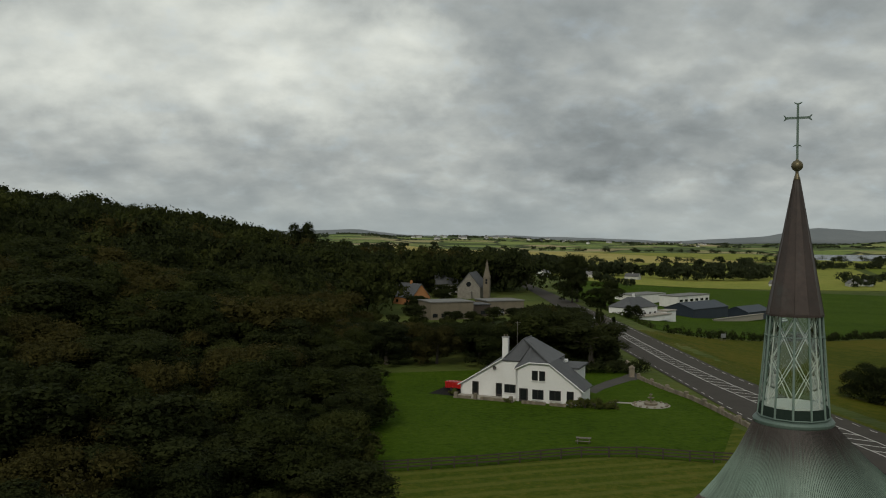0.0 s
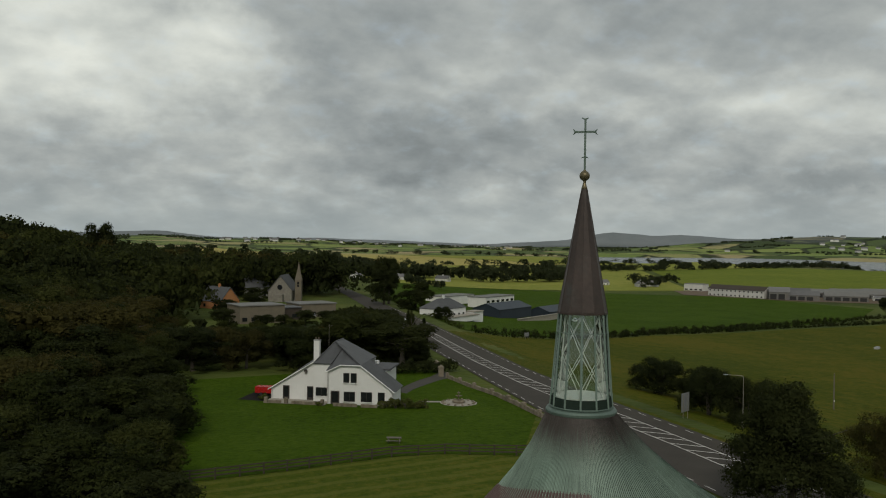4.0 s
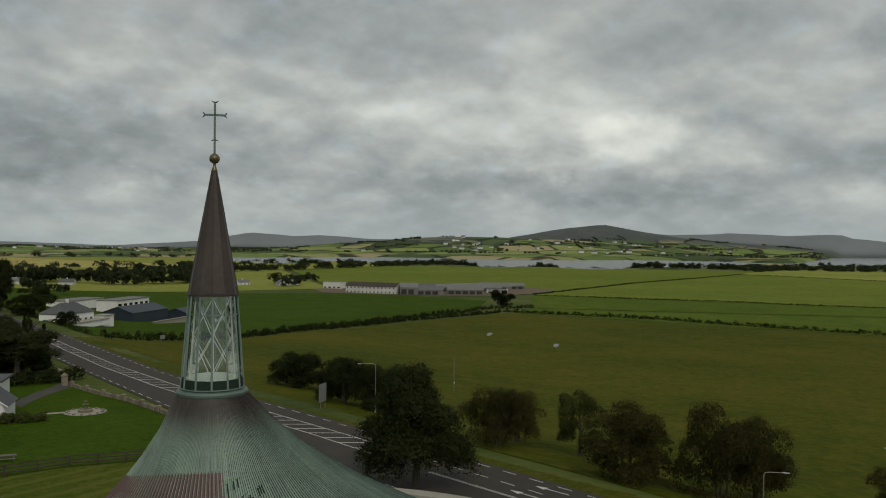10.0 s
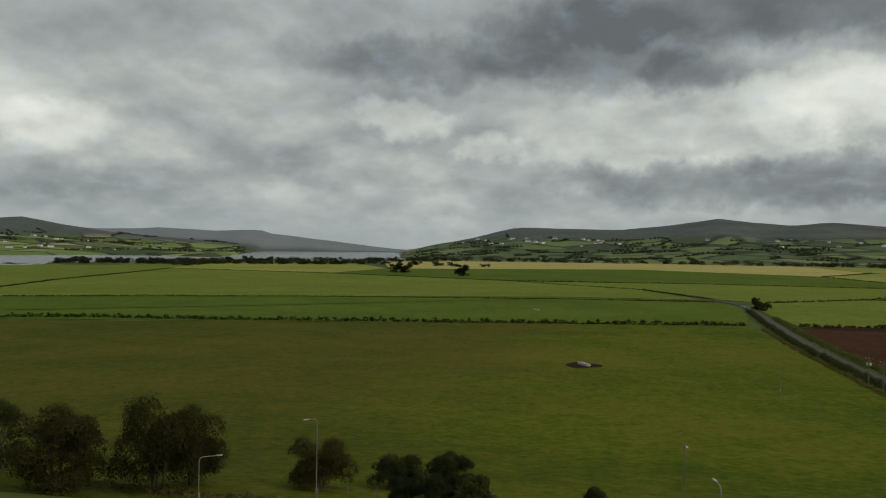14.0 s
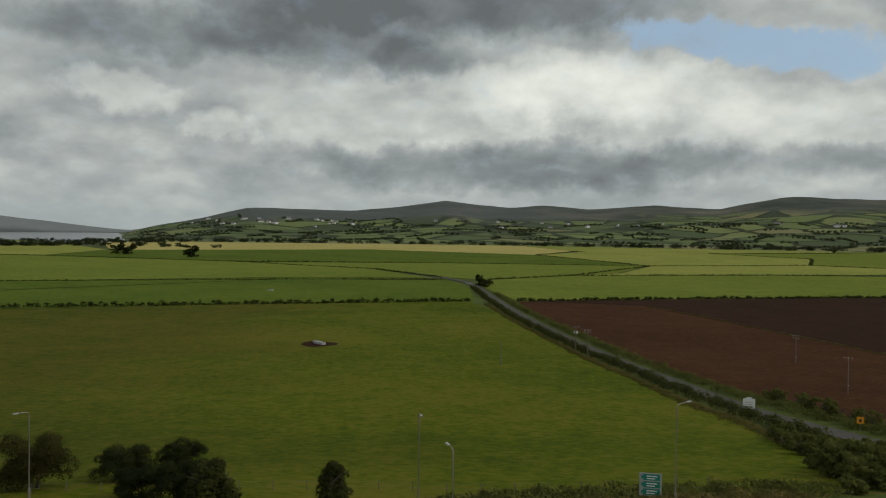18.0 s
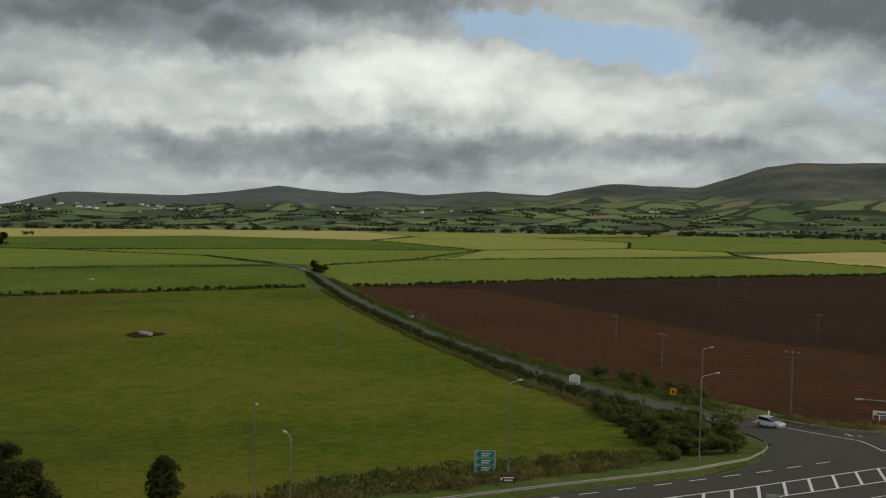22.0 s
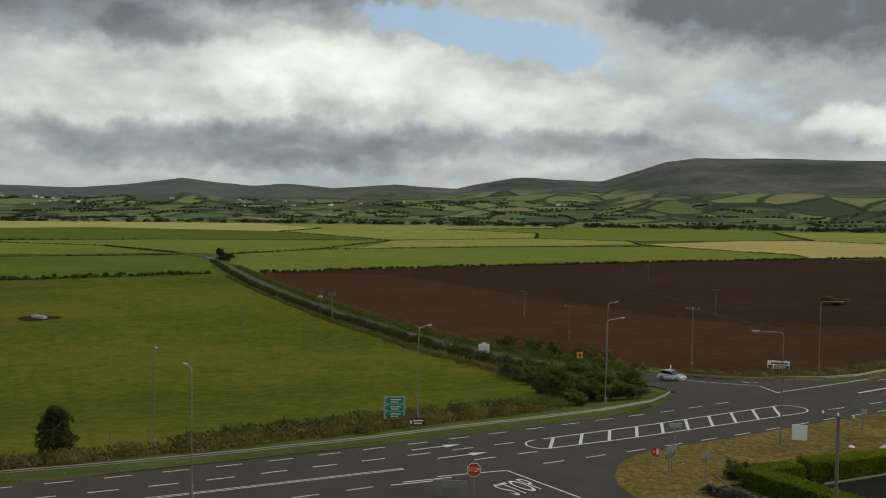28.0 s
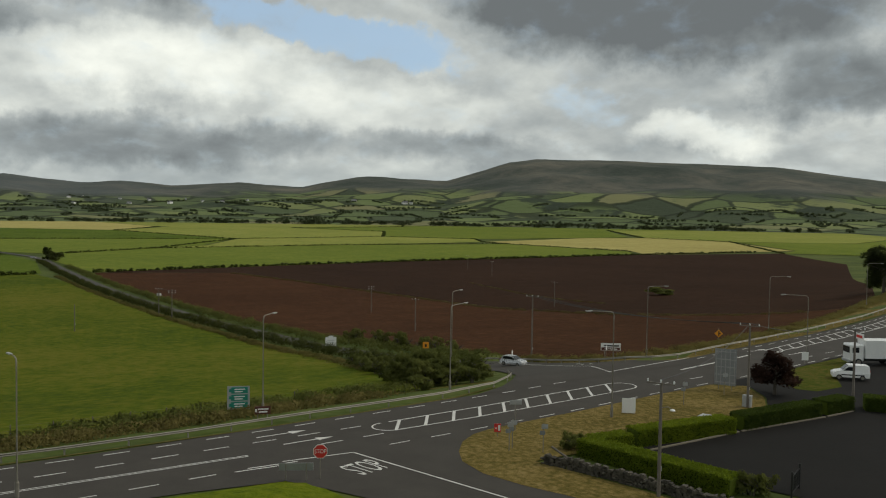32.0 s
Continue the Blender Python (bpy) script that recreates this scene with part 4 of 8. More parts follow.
for r0, r1 in ((WALL_R - 0.82, WALL_R + 0.22),):
    a0, a1 = -span / 2 * 0.985, span / 2 * 0.985
    prism([(r0 * math.cos(a0), r0 * math.sin(a0)), (r1 * math.cos(a0), r1 * math.sin(a0)), (r1 * math.cos(a1), r1 * math.sin(a1)), (r0 * math.cos(a1), r0 * math.sin(a1))], COPING - 0.25, COPING, stone_bm)
first = part("coping_stone", stone_bm, "paving", wall, "pale coping stone")
for k in range(1, 72):
    o = first.copy()
    scene.collection.objects.link(o)
    o.parent = wall
    o.matrix_basis = pose(0, 0, 0, 0, 0, 5.0 * k)

# lantern: flashing ring, dark base band, glazed cage, metal spire, ball and cross
LB, LT, TOP = 21.50, 24.94, 29.54
lantern = part("lantern", lathe([(1.24, LB - 0.26), (1.29, LB - 0.20), (1.30, LB - 0.12), (1.25, LB - 0.05), (1.13, LB - 0.02), (1.08, LB - 0.02)], 48), "green_metal", church, "pale ring at the lantern foot")
part("base_band", lathe([(1.135, LB - 0.05), (1.09, LB + 0.36), (1.03, LB + 0.36), (1.07, LB - 0.05)], 12), "dark_band", lantern, "dark green band under the glass")
part("lantern_floor", lathe([(0.0, LB + 0.40), (0.98, LB + 0.40), (0.98, LB + 0.28)], 24), "white_paint", lantern, "white floor inside the lantern")
SIDES = 12


def cage(i, z, extra=0.0):
    f = (z - LB) / (LT - LB)
    r = 1.13 + (0.86 - 1.13) * f + extra
    a = 2 * math.pi * i / SIDES
    return Vector((r * math.cos(a), r * math.sin(a), z))


for i in range(SIDES):
    part("post", tube([cage(i, LB), cage(i, LT + 0.05)], 0.038, 6), "lantern_green", lantern, "green metal glazing post")
    pane = [cage(i, LB + 0.36, -0.03), cage(i + 1, LB + 0.36, -0.03), cage(i + 1, LT, -0.03), cage(i, LT, -0.03)]
    g = mesh_part("pane", [tuple(v) for v in pane], [(0, 1, 2, 3)], "lantern_glass", lantern, "tall clear glass pane")
    g.visible_shadow = False
    part("rail", tube([cage(i, LT - 0.72, 0.02), cage(i + 1, LT - 0.72, 0.02)], 0.02, 6), "lantern_green", lantern)
    part("rail", tube([cage(i, LB + 0.02, 0.03), cage(i + 1, LB + 0.02, 0.03)], 0.03, 6), "green_metal", lantern)
    if i % 2 == 0:
        for a, b in ((0, 2), (2, 0)):
            for z0, z1 in ((LB + 0.4, LB + 1.9), (LB + 1.9, LB + 3.3)):
                part("brace", tube([cage(i + a, z0, -0.17), cage(i + b, z1, -0.17)], 0.015, 5), "white_paint", lantern, "thin white cross brace")
        part("inner_post", tube([cage(i, LB + 0.4, -0.17), cage(i, LT, -0.17)], 0.020, 6), "white_paint", lantern, "white inner post")
spire = part("spire", lathe([(0.89, LT - 0.02), (0.895, LT + 0.04), (0.085, TOP)], SIDES), "copper_brown", church, "dark brown copper spire with standing seams")
for i in range(SIDES):
    a = 2 * math.pi * i / SIDES
    part("seam", tube([(0.90 * math.cos(a), 0.90 * math.sin(a), LT), (0.09 * math.cos(a), 0.09 * math.sin(a), TOP)], [0.018, 0.008], 5), "copper_brown", spire)
part("drip_edge", lathe([(0.87, LT - 0.06), (0.925, LT - 0.05), (0.925, LT + 0.02), (0.88, LT + 0.04)], SIDES), "copper_brown", spire)
part("collar", lathe([(0.075, TOP - 0.25), (0.11, TOP - 0.05), (0.085, TOP + 0.02), (0.055, TOP + 0.12), (0.055, TOP + 0.22)], 20), "bronze", spire, "bronze collar")
part("ball", lathe([(0.05, TOP + 0.20)] + [(0.19 * math.cos(radians(a)), TOP + 0.39 + 0.19 * math.sin(radians(a))) for a in range(-75, 76, 15)] + [(0.055, TOP + 0.60), (0.0, TOP + 0.62)], 24), "bronze", spire, "bronze ball", True)
cross_bm = bmesh.new()
CB = TOP + 0.56
box((0.075, 0.05, 1.92), (0, 0, CB), 0.0, cross_bm)
box((0.72, 0.05, 0.075), (0, 0, CB + 1.40), 0.0, cross_bm)
for x, z, dx, dz in ((0, CB + 1.92, 1, 1), (0.36, CB + 1.437, 1, 0), (-0.36, CB + 1.437, -1, 0), (0, CB + 0.52, 1, -1)):
    for sgn in (-1, 1):
        if dz == 0:
            tube([(x, 0, z), (x + dx * 0.04, 0, z + sgn * 0.06), (x + dx * 0.085, 0, z + sgn * 0.10)], [0.036, 0.026, 0.01], 6, cross_bm)
        else:
            tube([(x, 0, z - 0.02), (x + sgn * 0.07, 0, z + 0.005 * dz), (x + sgn * 0.13, 0, z + 0.04 * dz)], [0.034, 0.026, 0.01], 6, cross_bm)
cross = part("cross", cross_bm, "green_metal", spire, "green metal cross with forked ends")
cross.matrix_basis = pose(0, 0, 0, 0, 0, -32)

# ---- markings on the roads ----
road = bpy.data.objects["road"]
lane = bpy.data.objects["side_road"]


def at_ground(x, y, up=0.0):
    return ground(x, y) + lift(x, y) + up


def stripe(name, x, y, length, width, turn, parent=road, material="road_paint", up=0.036):
    """A painted bar on the road, its long side along the way turn (degrees from +y, anticlockwise)."""
    key = (name, round(length, 2), round(width, 2))
    if key not in STRIPES:
        n = max(1, int(length / 4))
        vs = [(sx * width / 2, -length / 2 + length * i / n, 0) for i in range(n + 1) for sx in (-1, 1)]
        me = bpy.data.meshes.new(name)
        me.from_pydata(vs, [], [(2 * i, 2 * i + 1, 2 * i + 3, 2 * i + 2) for i in range(n)])
        me.materials.append(MATS[material])
        STRIPES[key] = me
    ob = new(name, STRIPES[key])
    ob.parent = parent
    ob.matrix_basis = pose(x, y, at_ground(x, y, up), 0, 0, turn)
    return ob


STRIPES = {}


def road_turn(y):
    a, b = lerp(ROAD, y - 4), lerp(ROAD, y + 4)
    return -math.degrees(math.atan2((a[0] + a[1] - b[0] - b[1]) / -2, 8))


def dashes(name, off, side, y0, y1, length, gap, width=0.15, skip=()):
    y = y0
    while y < y1:
        if not any(a < y < b for a, b in skip):
            stripe(name, lerp(ROAD, y)[side] + off, y, length, width, road_turn(y))
        y += length + gap


def dashes_on(name, table, y0, y1, length, gap, width=0.15):
    """Dashes along a line given as rows of (y, x)."""
    y = y0
    while y < y1:
        (a,), (b,) = lerp(table, y - 3), lerp(table, y + 3)
        stripe(name, lerp(table, y)[0], y, length, width, -math.degrees(math.atan2(b - a, 6)))
        y += length + gap


def line_on(name, table, width=0.15):
    """An unbroken painted line through rows of (y, x)."""
    rows = []
    for (ya, xa), (yb, xb) in zip(table, table[1:]):
        n = max(1, int((yb - ya) / 6))
        rows += [(xa + (xb - xa) * i / n - width / 2, ya + (yb - ya) * i / n, xa + (xb - xa) * i / n + width / 2, ya + (yb - ya) * i / n) for i in range(n)]
    rows.append((table[-1][1] - width / 2, table[-1][0], table[-1][1] + width / 2, table[-1][0]))
    strip(name, rows, "road_paint", "", "", 0.036, road)


dashes("edge_dash", -0.9, 1, -79, 330, 2.1, 2.15, 0.14)
dashes("edge_dash", -0.9, 1, -300, -99, 2.1, 2.15, 0.14)
dashes("edge_dash", 0.7, 0, -300, -38, 2.1, 2.3, 0.14)
dashes("edge_dash", 0.8, 0, -23, 330, 2.1, 2.15, 0.14)
POCKET = [(-42, 66.35), (-12, 66.5), (0, 67.3), (54, 71.0), (73, 71.8), (86, 72.2)]
dashes_on("lane_dash", POCKET, -39.4, 84, 2.15, 2.1)
dashes_on("lane_dash", [(-42, 63.05), (-34, 63.0)], -39.8, -33, 2.1, 2.1)
dashes_on("lane_dash", [(-130, 66.8), (-100, 64.6), (-80, 64.2)], -128, -79, 2.6, 4.2)
dashes_on("lane_dash", [(-300, 112), (-185, 81.2), (-140, 74.0), (-112, 69.9)], -298, -113, 2.6, 4.2)
for d in (-0.14, 0.14):
    line_on("centre_line", [(-28, 63.1 + d), (-14, 63.7 + d), (-5, 64.1 + d), (55, 67.9 + d), (72, 68.1 + d)], 0.11)
# painted island by the junction
ISLE_W, ISLE_E = [(-75, 64.2), (-66, 63.8), (-52, 63.35), (-42.5, 63.45)], [(-75, 67.7), (-66, 67.2), (-55, 66.6), (-43.5, 66.35)]
line_on("island_line", ISLE_W, 0.17)
line_on("island_line", ISLE_E, 0.17)
for k in range(10):
    y = -43.6 - k * 3.28
    ax, bx = lerp(ISLE_W, y + 1.3)[0], lerp(ISLE_E, y - 1.3)[0]
    stripe("island_bar", (ax + bx) / 2, y, math.hypot(bx - ax, 2.6), 0.3, 52)
for y, sg, cx, hw, reach in ((-42.6, 1, 64.9, 1.45, 1.6), (-75, -1, 65.95, 1.75, 2.2)):
    ends = [(cx - hw * math.cos(math.pi * j / 8), y + sg * reach * math.sin(math.pi * j / 8)) for j in range(9)]
    for (xa, ya), (xb, yb) in zip(ends, ends[1:]):
        stripe("island_end", (xa + xb) / 2, (ya + yb) / 2, math.dist((xa, ya), (xb, yb)) + 0.08, 0.17, -math.degrees(math.atan2(xb - xa, yb - ya)))
# hatched strips to the north and to the south
for west, east, n in (([(80, 68.4), (97, 69.2), (125, 69.7), (150, 70.4), (180, 72.8), (212, 76.8), (245, 81.4)], [(80, 71.9), (94, 72.7), (125, 73.3), (150, 73.8), (180, 75.9), (212, 79.6), (245, 83.8)], 44),
                      ([(-290, 110.5), (-230, 93.5), (-161, 77.0), (-138, 73.2), (-112, 70.4)], [(-290, 113.5), (-230, 96.5), (-161, 79.8), (-138, 76.2), (-114, 72.4)], 48)):
    line_on("hatch_line", west, 0.18)
    line_on("hatch_line", east, 0.18)
    y0, y1 = west[0][0], west[-1][0]
    for k in range(n):
        y = y0 + (y1 - y0) * (k + 0.5) / n
        ax, bx = lerp(west, y)[0], lerp(east, y)[0]
        stripe("hatch_bar", (ax + bx) / 2, y, (bx - ax) * 1.35, 0.26, 48)
line_on("lane_line", [(-108.5, 71.1), (-97.5, 69.7), (-90, 68.9)], 0.3)
# arrows
for x, y, up in ((67.8, -33.2, 0), (64.6, -34.2, 0), (73.0, 57.6, 180), (69.7, 58.4, 180), (73.0, -113, 0), (68.2, -116, 0)):
    arrow = bmesh.new()
    for pts in (((-0.09, -2.4), (0.09, -2.4), (0.09, 0.9), (-0.09, 0.9)), ((-0.45, 0.8), (0.45, 0.8), (0.0, 2.4))):
        arrow.faces.new([arrow.verts.new((a, b, 0)) for a, b in pts])
    part("lane_arrow", arrow, "road_paint", road).matrix_basis = pose(x, y, at_ground(x, y, 0.037), 0, 0, 180 + up)
# stop line, edge line of the church lane
for xa, ya, xb, yb in ((59.65, -25.4, 59.25, -29.4), (60.15, -29.6, 59.35, -35.5), (59.95, -26.6, 59.55, -30.6)):
    stripe("stop_line", (xa + xb) / 2, (ya + yb) / 2, math.dist((xa, ya), (xb, yb)), 0.16, -math.degrees(math.atan2(xb - xa, yb - ya)))


def letters(text, place, size, turn, parent, material, lay=True, tall=1.0, name="lettering", deep=0.0):
    """Words in the built-in font, lying on the ground or standing on a board."""
    cu = bpy.data.curves.new(name, "FONT")
    cu.body, cu.size, cu.align_x, cu.align_y, cu.extrude = text, size, "CENTER", "CENTER", deep
    tmp = bpy.data.objects.new(name, cu)
    scene.collection.objects.link(tmp)
    bpy.context.view_layer.update()
    me = bpy.data.meshes.new_from_object(tmp.evaluated_get(bpy.context.evaluated_depsgraph_get()))
    bpy.data.objects.remove(tmp)
    me.materials.clear()
    me.materials.append(MATS[material])
    ob = new(name, me)
    ob.parent = parent
    ob.matrix_basis = pose(*place, 0 if lay else 90, 0, turn) @ Matrix.Diagonal((1, tall, 1, 1))
    return ob


# ---- the lanes to the church and its verges ----
CHURCH_LANE = [(60, -24, 60.4, -53), (57.5, -26.5, 57.6, -47), (54, -28.6, 54, -43.6), (48, -31.2, 48, -43.0), (40, -31, 40, -44.2), (30, -28, 30, -45), (10, -24, 8, -42)]
sheet("road_apron", [(60.3, 12), (60.3, -24), (57.6, -27.5), (55.6, -27.6), (57.0, -21.2), (57.8, -15.8), (58.0, -10.7), (58.4, 12)], "asphalt", "dark asphalt edge strip beside the grass bank", "road", 0.028, 6)
church_lane = strip("church_lane", CHURCH_LANE, "asphalt", "dark asphalt lane meeting the main road", "road", 0.034)
rows = [(59.3 + (39.5 - 59.3) * f, -35.45 - 4.1 * f, 59.3 + (39.5 - 59.3) * f, -35.62 - 4.1 * f) for f in (0, 0.33, 0.66, 1)]
strip("lane_edge_line", rows, "road_paint", "", "", 0.044, church_lane)
letters("STOP", (55.2, -34.3, at_ground(55, -34, 0.05)), 1.3, -78, church_lane, "road_paint", True, 3.2)
sheet("side_mouth", [(71.2, -58), (73.2, -63.4), (75.6, -67.0), (81, -72.4), (90, -77.2), (104, -82.2), (112, -84.6), (112, -89.4), (104, -91.0), (92, -89.4), (82.5, -88.6), (76.4, -90.6), (74.6, -94), (73.2, -99), (71.4, -99)], "asphalt", "dark asphalt mouth of the lane at the junction", "road", 0.05, 2)
for line in ([(72.8, -80.6), (74.2, -98.6)], [(72.6, -80.7), (84, -84.0), (95.5, -86.8), (103.5, -88.4)]):
    pts = resample(line, 1.5)
    strip("mouth_line", [(p[0], p[1], q[0], q[1]) for p, q in zip(offset_line(pts, -0.09), offset_line(pts, 0.09))], "road_paint", "", "", 0.062, road)
for k in range(3):
    strip("mouth_patch", [(80.4 + 1.3 * k + f, -85.6 - 0.28 * k - 0.22 * f + 0.5 * (k == 1), 80.5 + 1.3 * k + f, -86.0 - 0.28 * k - 0.22 * f + 0.5 * (k == 1)) for f in (0, 1.0)], "road_paint", "", "", 0.062, road)

sheet("verge", [(33, -44.8), (40, -43.2), (45, -41.6), (49, -40.9), (52.4, -41.5), (54.8, -43.0), (57.0, -45.1), (58.4, -47.4), (59.0, -49.6), (59.2, -52), (59.6, -62), (60.5, -75), (60.8, -85), (58.0, -88), (53.0, -84), (50.2, -80), (47.2, -70), (48.5, -56), (49.2, -46.4), (41, -47.8), (33, -48.8)], "verge_grass", "dry yellowing grass verge by the junction", "verge", 0.05, 4)
sheet("green_verge", [(56.2, -93.2), (60.2, -97.6), (61.3, -102), (62.0, -110), (62.9, -120), (58.4, -113), (56.4, -104.5), (51.4, -97.4), (51.6, -92.4), (53.6, -91.4)], "roadside_grass", "green grass corner by the parked vehicles", "verge", 0.05, 4)
sheet("yard", [(46, -86.5), (50.4, -80.6), (53.0, -84.4), (57.8, -88.2), (60.8, -86), (61.2, -97), (62.6, -112), (72, -155), (60, -170), (40, -120), (38.5, -95)], "black_asphalt", "dark yard with parked vehicles", "yard", 0.03, 6)
sheet("east_verge", [(71.4, 0), (75.2, 54), (77.2, 110), (77.5, 136), (79.4, 166), (85.0, 212), (88.2, 240), (96.5, 242), (92, 205), (85, 150), (84, 60), (80, 0)], "roadside_grass", "rough green grass verge along the main road", "verge", 0.012, 6)
sheet("east_verge", [(71.4, 0), (80, 0), (82, -40), (80, -60), (78, -66), (73.2, -62.4), (71.2, -55), (70.6, -30)], "dry_verge", "rough tan and green grass verge beside the guard rail", "verge", 0.012, 6)
sheet("east_verge", [(73.6, -97), (75.4, -90.5), (79, -88), (96, -90.2), (97, -95), (86, -98.5), (83, -122), (88, -145), (98, -180), (112, -220), (99.5, -221), (88.3, -185), (79, -140), (77.2, -124), (75.4, -107)], "verge_grass", "rough grass verge along the main road", "verge", 0.012, 6)
sheet("car_park", [(48.2, -56.5), (48.6, -78), (44, -92), (20, -92), (20, -60), (35, -55.5), (44, -55)], "black_asphalt", "dark smooth asphalt car park", "car park", 0.03, 6)
mound = bmesh.new()
for j in range(13):
    for i in range(25):
        u, v = i / 24, j / 12
        x, y = 30 + 29 * u, -29 + 26 * v
        edge = min(1, u / 0.15, (1 - u) / 0.12, v / 0.2, (1 - v) / 0.15)
        mound.verts.new((x - 3.5 * (1 - v) * u, y - 6 * (1 - u) * 0.4, ground(x, y) + 0.05 + 0.55 * smooth(0, 1, edge)))
mound.verts.ensure_lookup_table()
for j in range(12):
    for i in range(24):
        k = j * 25 + i
        mound.faces.new((mound.verts[k], mound.verts[k + 1], mound.verts[k + 26], mound.verts[k + 25]))
tagged(part("mound", mound, "bank_grass", None, "", True), "smooth mown grass bank beside the church lane", "lawn", kind="structure")


# ---- guard rails ----
def guard_rail(points, label):
    pts = resample(points, 4.0)
    rail = thing("guard_rail", (*pts[0], at_ground(*pts[0])), 0, label, "guard rail")
    o = Vector((*pts[0], at_ground(*pts[0])))
    prof = ((-0.04, 0.44), (0.03, 0.49), (-0.02, 0.57), (0.03, 0.65), (-0.04, 0.71))
    left = [offset_line(pts, d) for d, _ in prof]
    verts = [tuple(Vector((left[c][i][0], left[c][i][1], at_ground(*pts[i]) + prof[c][1])) - o) for i in range(len(pts)) for c in range(5)]
    mesh_part("beam", verts, [(i * 5 + c, i * 5 + c + 1, i * 5 + c + 6, i * 5 + c + 5) for i in range(len(pts) - 1) for c in range(4)], "galvanised", rail, "corrugated galvanised beam")
    post = bmesh.new()
    box((0.09, 0.12, 0.74), (0, 0, -0.04), 0.0, post)
    first = None
    for i, p in enumerate(pts):
        if first is None:
            first = part("post", post, "galvanised", rail)
            ob = first
        else:
            ob = new("post", first.data)
            ob.parent = rail
        ob.matrix_basis = Matrix.Translation(Vector((p[0] + 0.12, p[1], at_ground(*p))) - o)


guard_rail([(74.6, 24), (72.9, 1), (72.0, -7), (71.4, -16), (71.2, -26), (71.6, -38), (71.7, -47), (71.9, -54), (73.2, -62.2), (75.2, -66), (77.6, -68.6), (82, -72)], "galvanised guard rail bending into the side road")
guard_rail([(110, -90.3), (100, -89.8), (88, -87.4), (80, -86.6), (77, -88.6), (75.4, -92.2), (74.8, -97), (76.3, -107), (78.3, -124), (80.4, -140), (85.4, -168), (89.6, -185), (100.5, -221), (132, -330)], "galvanised guard rail along the bend")


# ---- street lamps ----
def street_lamp(x, y, height, arm, turn, label="tall grey steel street lamp with an outreach arm"):
    """turn: the way the arm points, degrees anticlockwise from +x."""
    lamp = thing("street_lamp", (x, y, ground(x, y)), turn, label, "street lamp", "street lamps along the road")
    key = (height, arm)
    if key not in LAMPS:
        LAMPS[key] = [lathe_mesh("base", [(0.14, 0), (0.14, 1.1), (0.10, 1.2)], 10), None, None, None]
        bm = tube([(0, 0, 0), (0, 0, height - 0.35), (0.10, 0, height - 0.1), (0.35, 0, height)] + [(arm * f, 0, height + 0.06 * f) for f in (0.6, 1.0)], [0.085, 0.058, 0.055, 0.05, 0.045, 0.04], 8)
        LAMPS[key][1] = as_mesh("pole", bm)
        bm = bmesh.new()
        box((0.72, 0.22, 0.09), (arm + 0.3, 0, height + 0.03), 0.03, bm)
        LAMPS[key][2] = as_mesh("head", bm)
        bm = bmesh.new()
        box((0.44, 0.16, 0.05), (arm + 0.34, 0, height - 0.01), 0.02, bm)
        LAMPS[key][3] = as_mesh("lens", bm)
    for name, me, mat in zip(("base", "pole", "head", "lens"), LAMPS[key], ("galvanised", "galvanised", "painted_steel", "lamp_clear")):
        if not me.materials:
            me.materials.append(MATS[mat])
        o = new(name, me)
        o.parent = lamp
    return lamp


def as_mesh(name, bm):
    me = bpy.data.meshes.new(name)
    bm.to_mesh(me)
    bm.free()
    return me


def lathe_mesh(name, prof, sides):
    return as_mesh(name, lathe(prof, sides))


LAMPS = {}
for x, y, h, arm, turn in ((79.6, -10.6, 9.6, 1.2, 180), (78.4, -36.2, 10.0, 1.6, -60), (74.6, -56.9, 9.6, 2.8, -70), (56.0, -62.8, 10.5, 2.2, 60), (62.4, -11.0, 9.7, 1.0, 10), (94.0, 29.0, 9.3, 1.2, 140),
                           (83.7, 38.7, 5.0, 1.8, -60), (90.5, 109.5, 8.4, 2.4, 150), (80.3, -96.8, 10.2, 2.4, -120), (86.4, -137.0, 10.2, 3.0, -130), (63.8, -110.8, 9.2, 3.0, 40), (101.5, -201, 10.4, 3.0, -130), (95.0, -72.5, 12.0, 1.9, -70)):
    street_lamp(x, y, h, arm, turn)


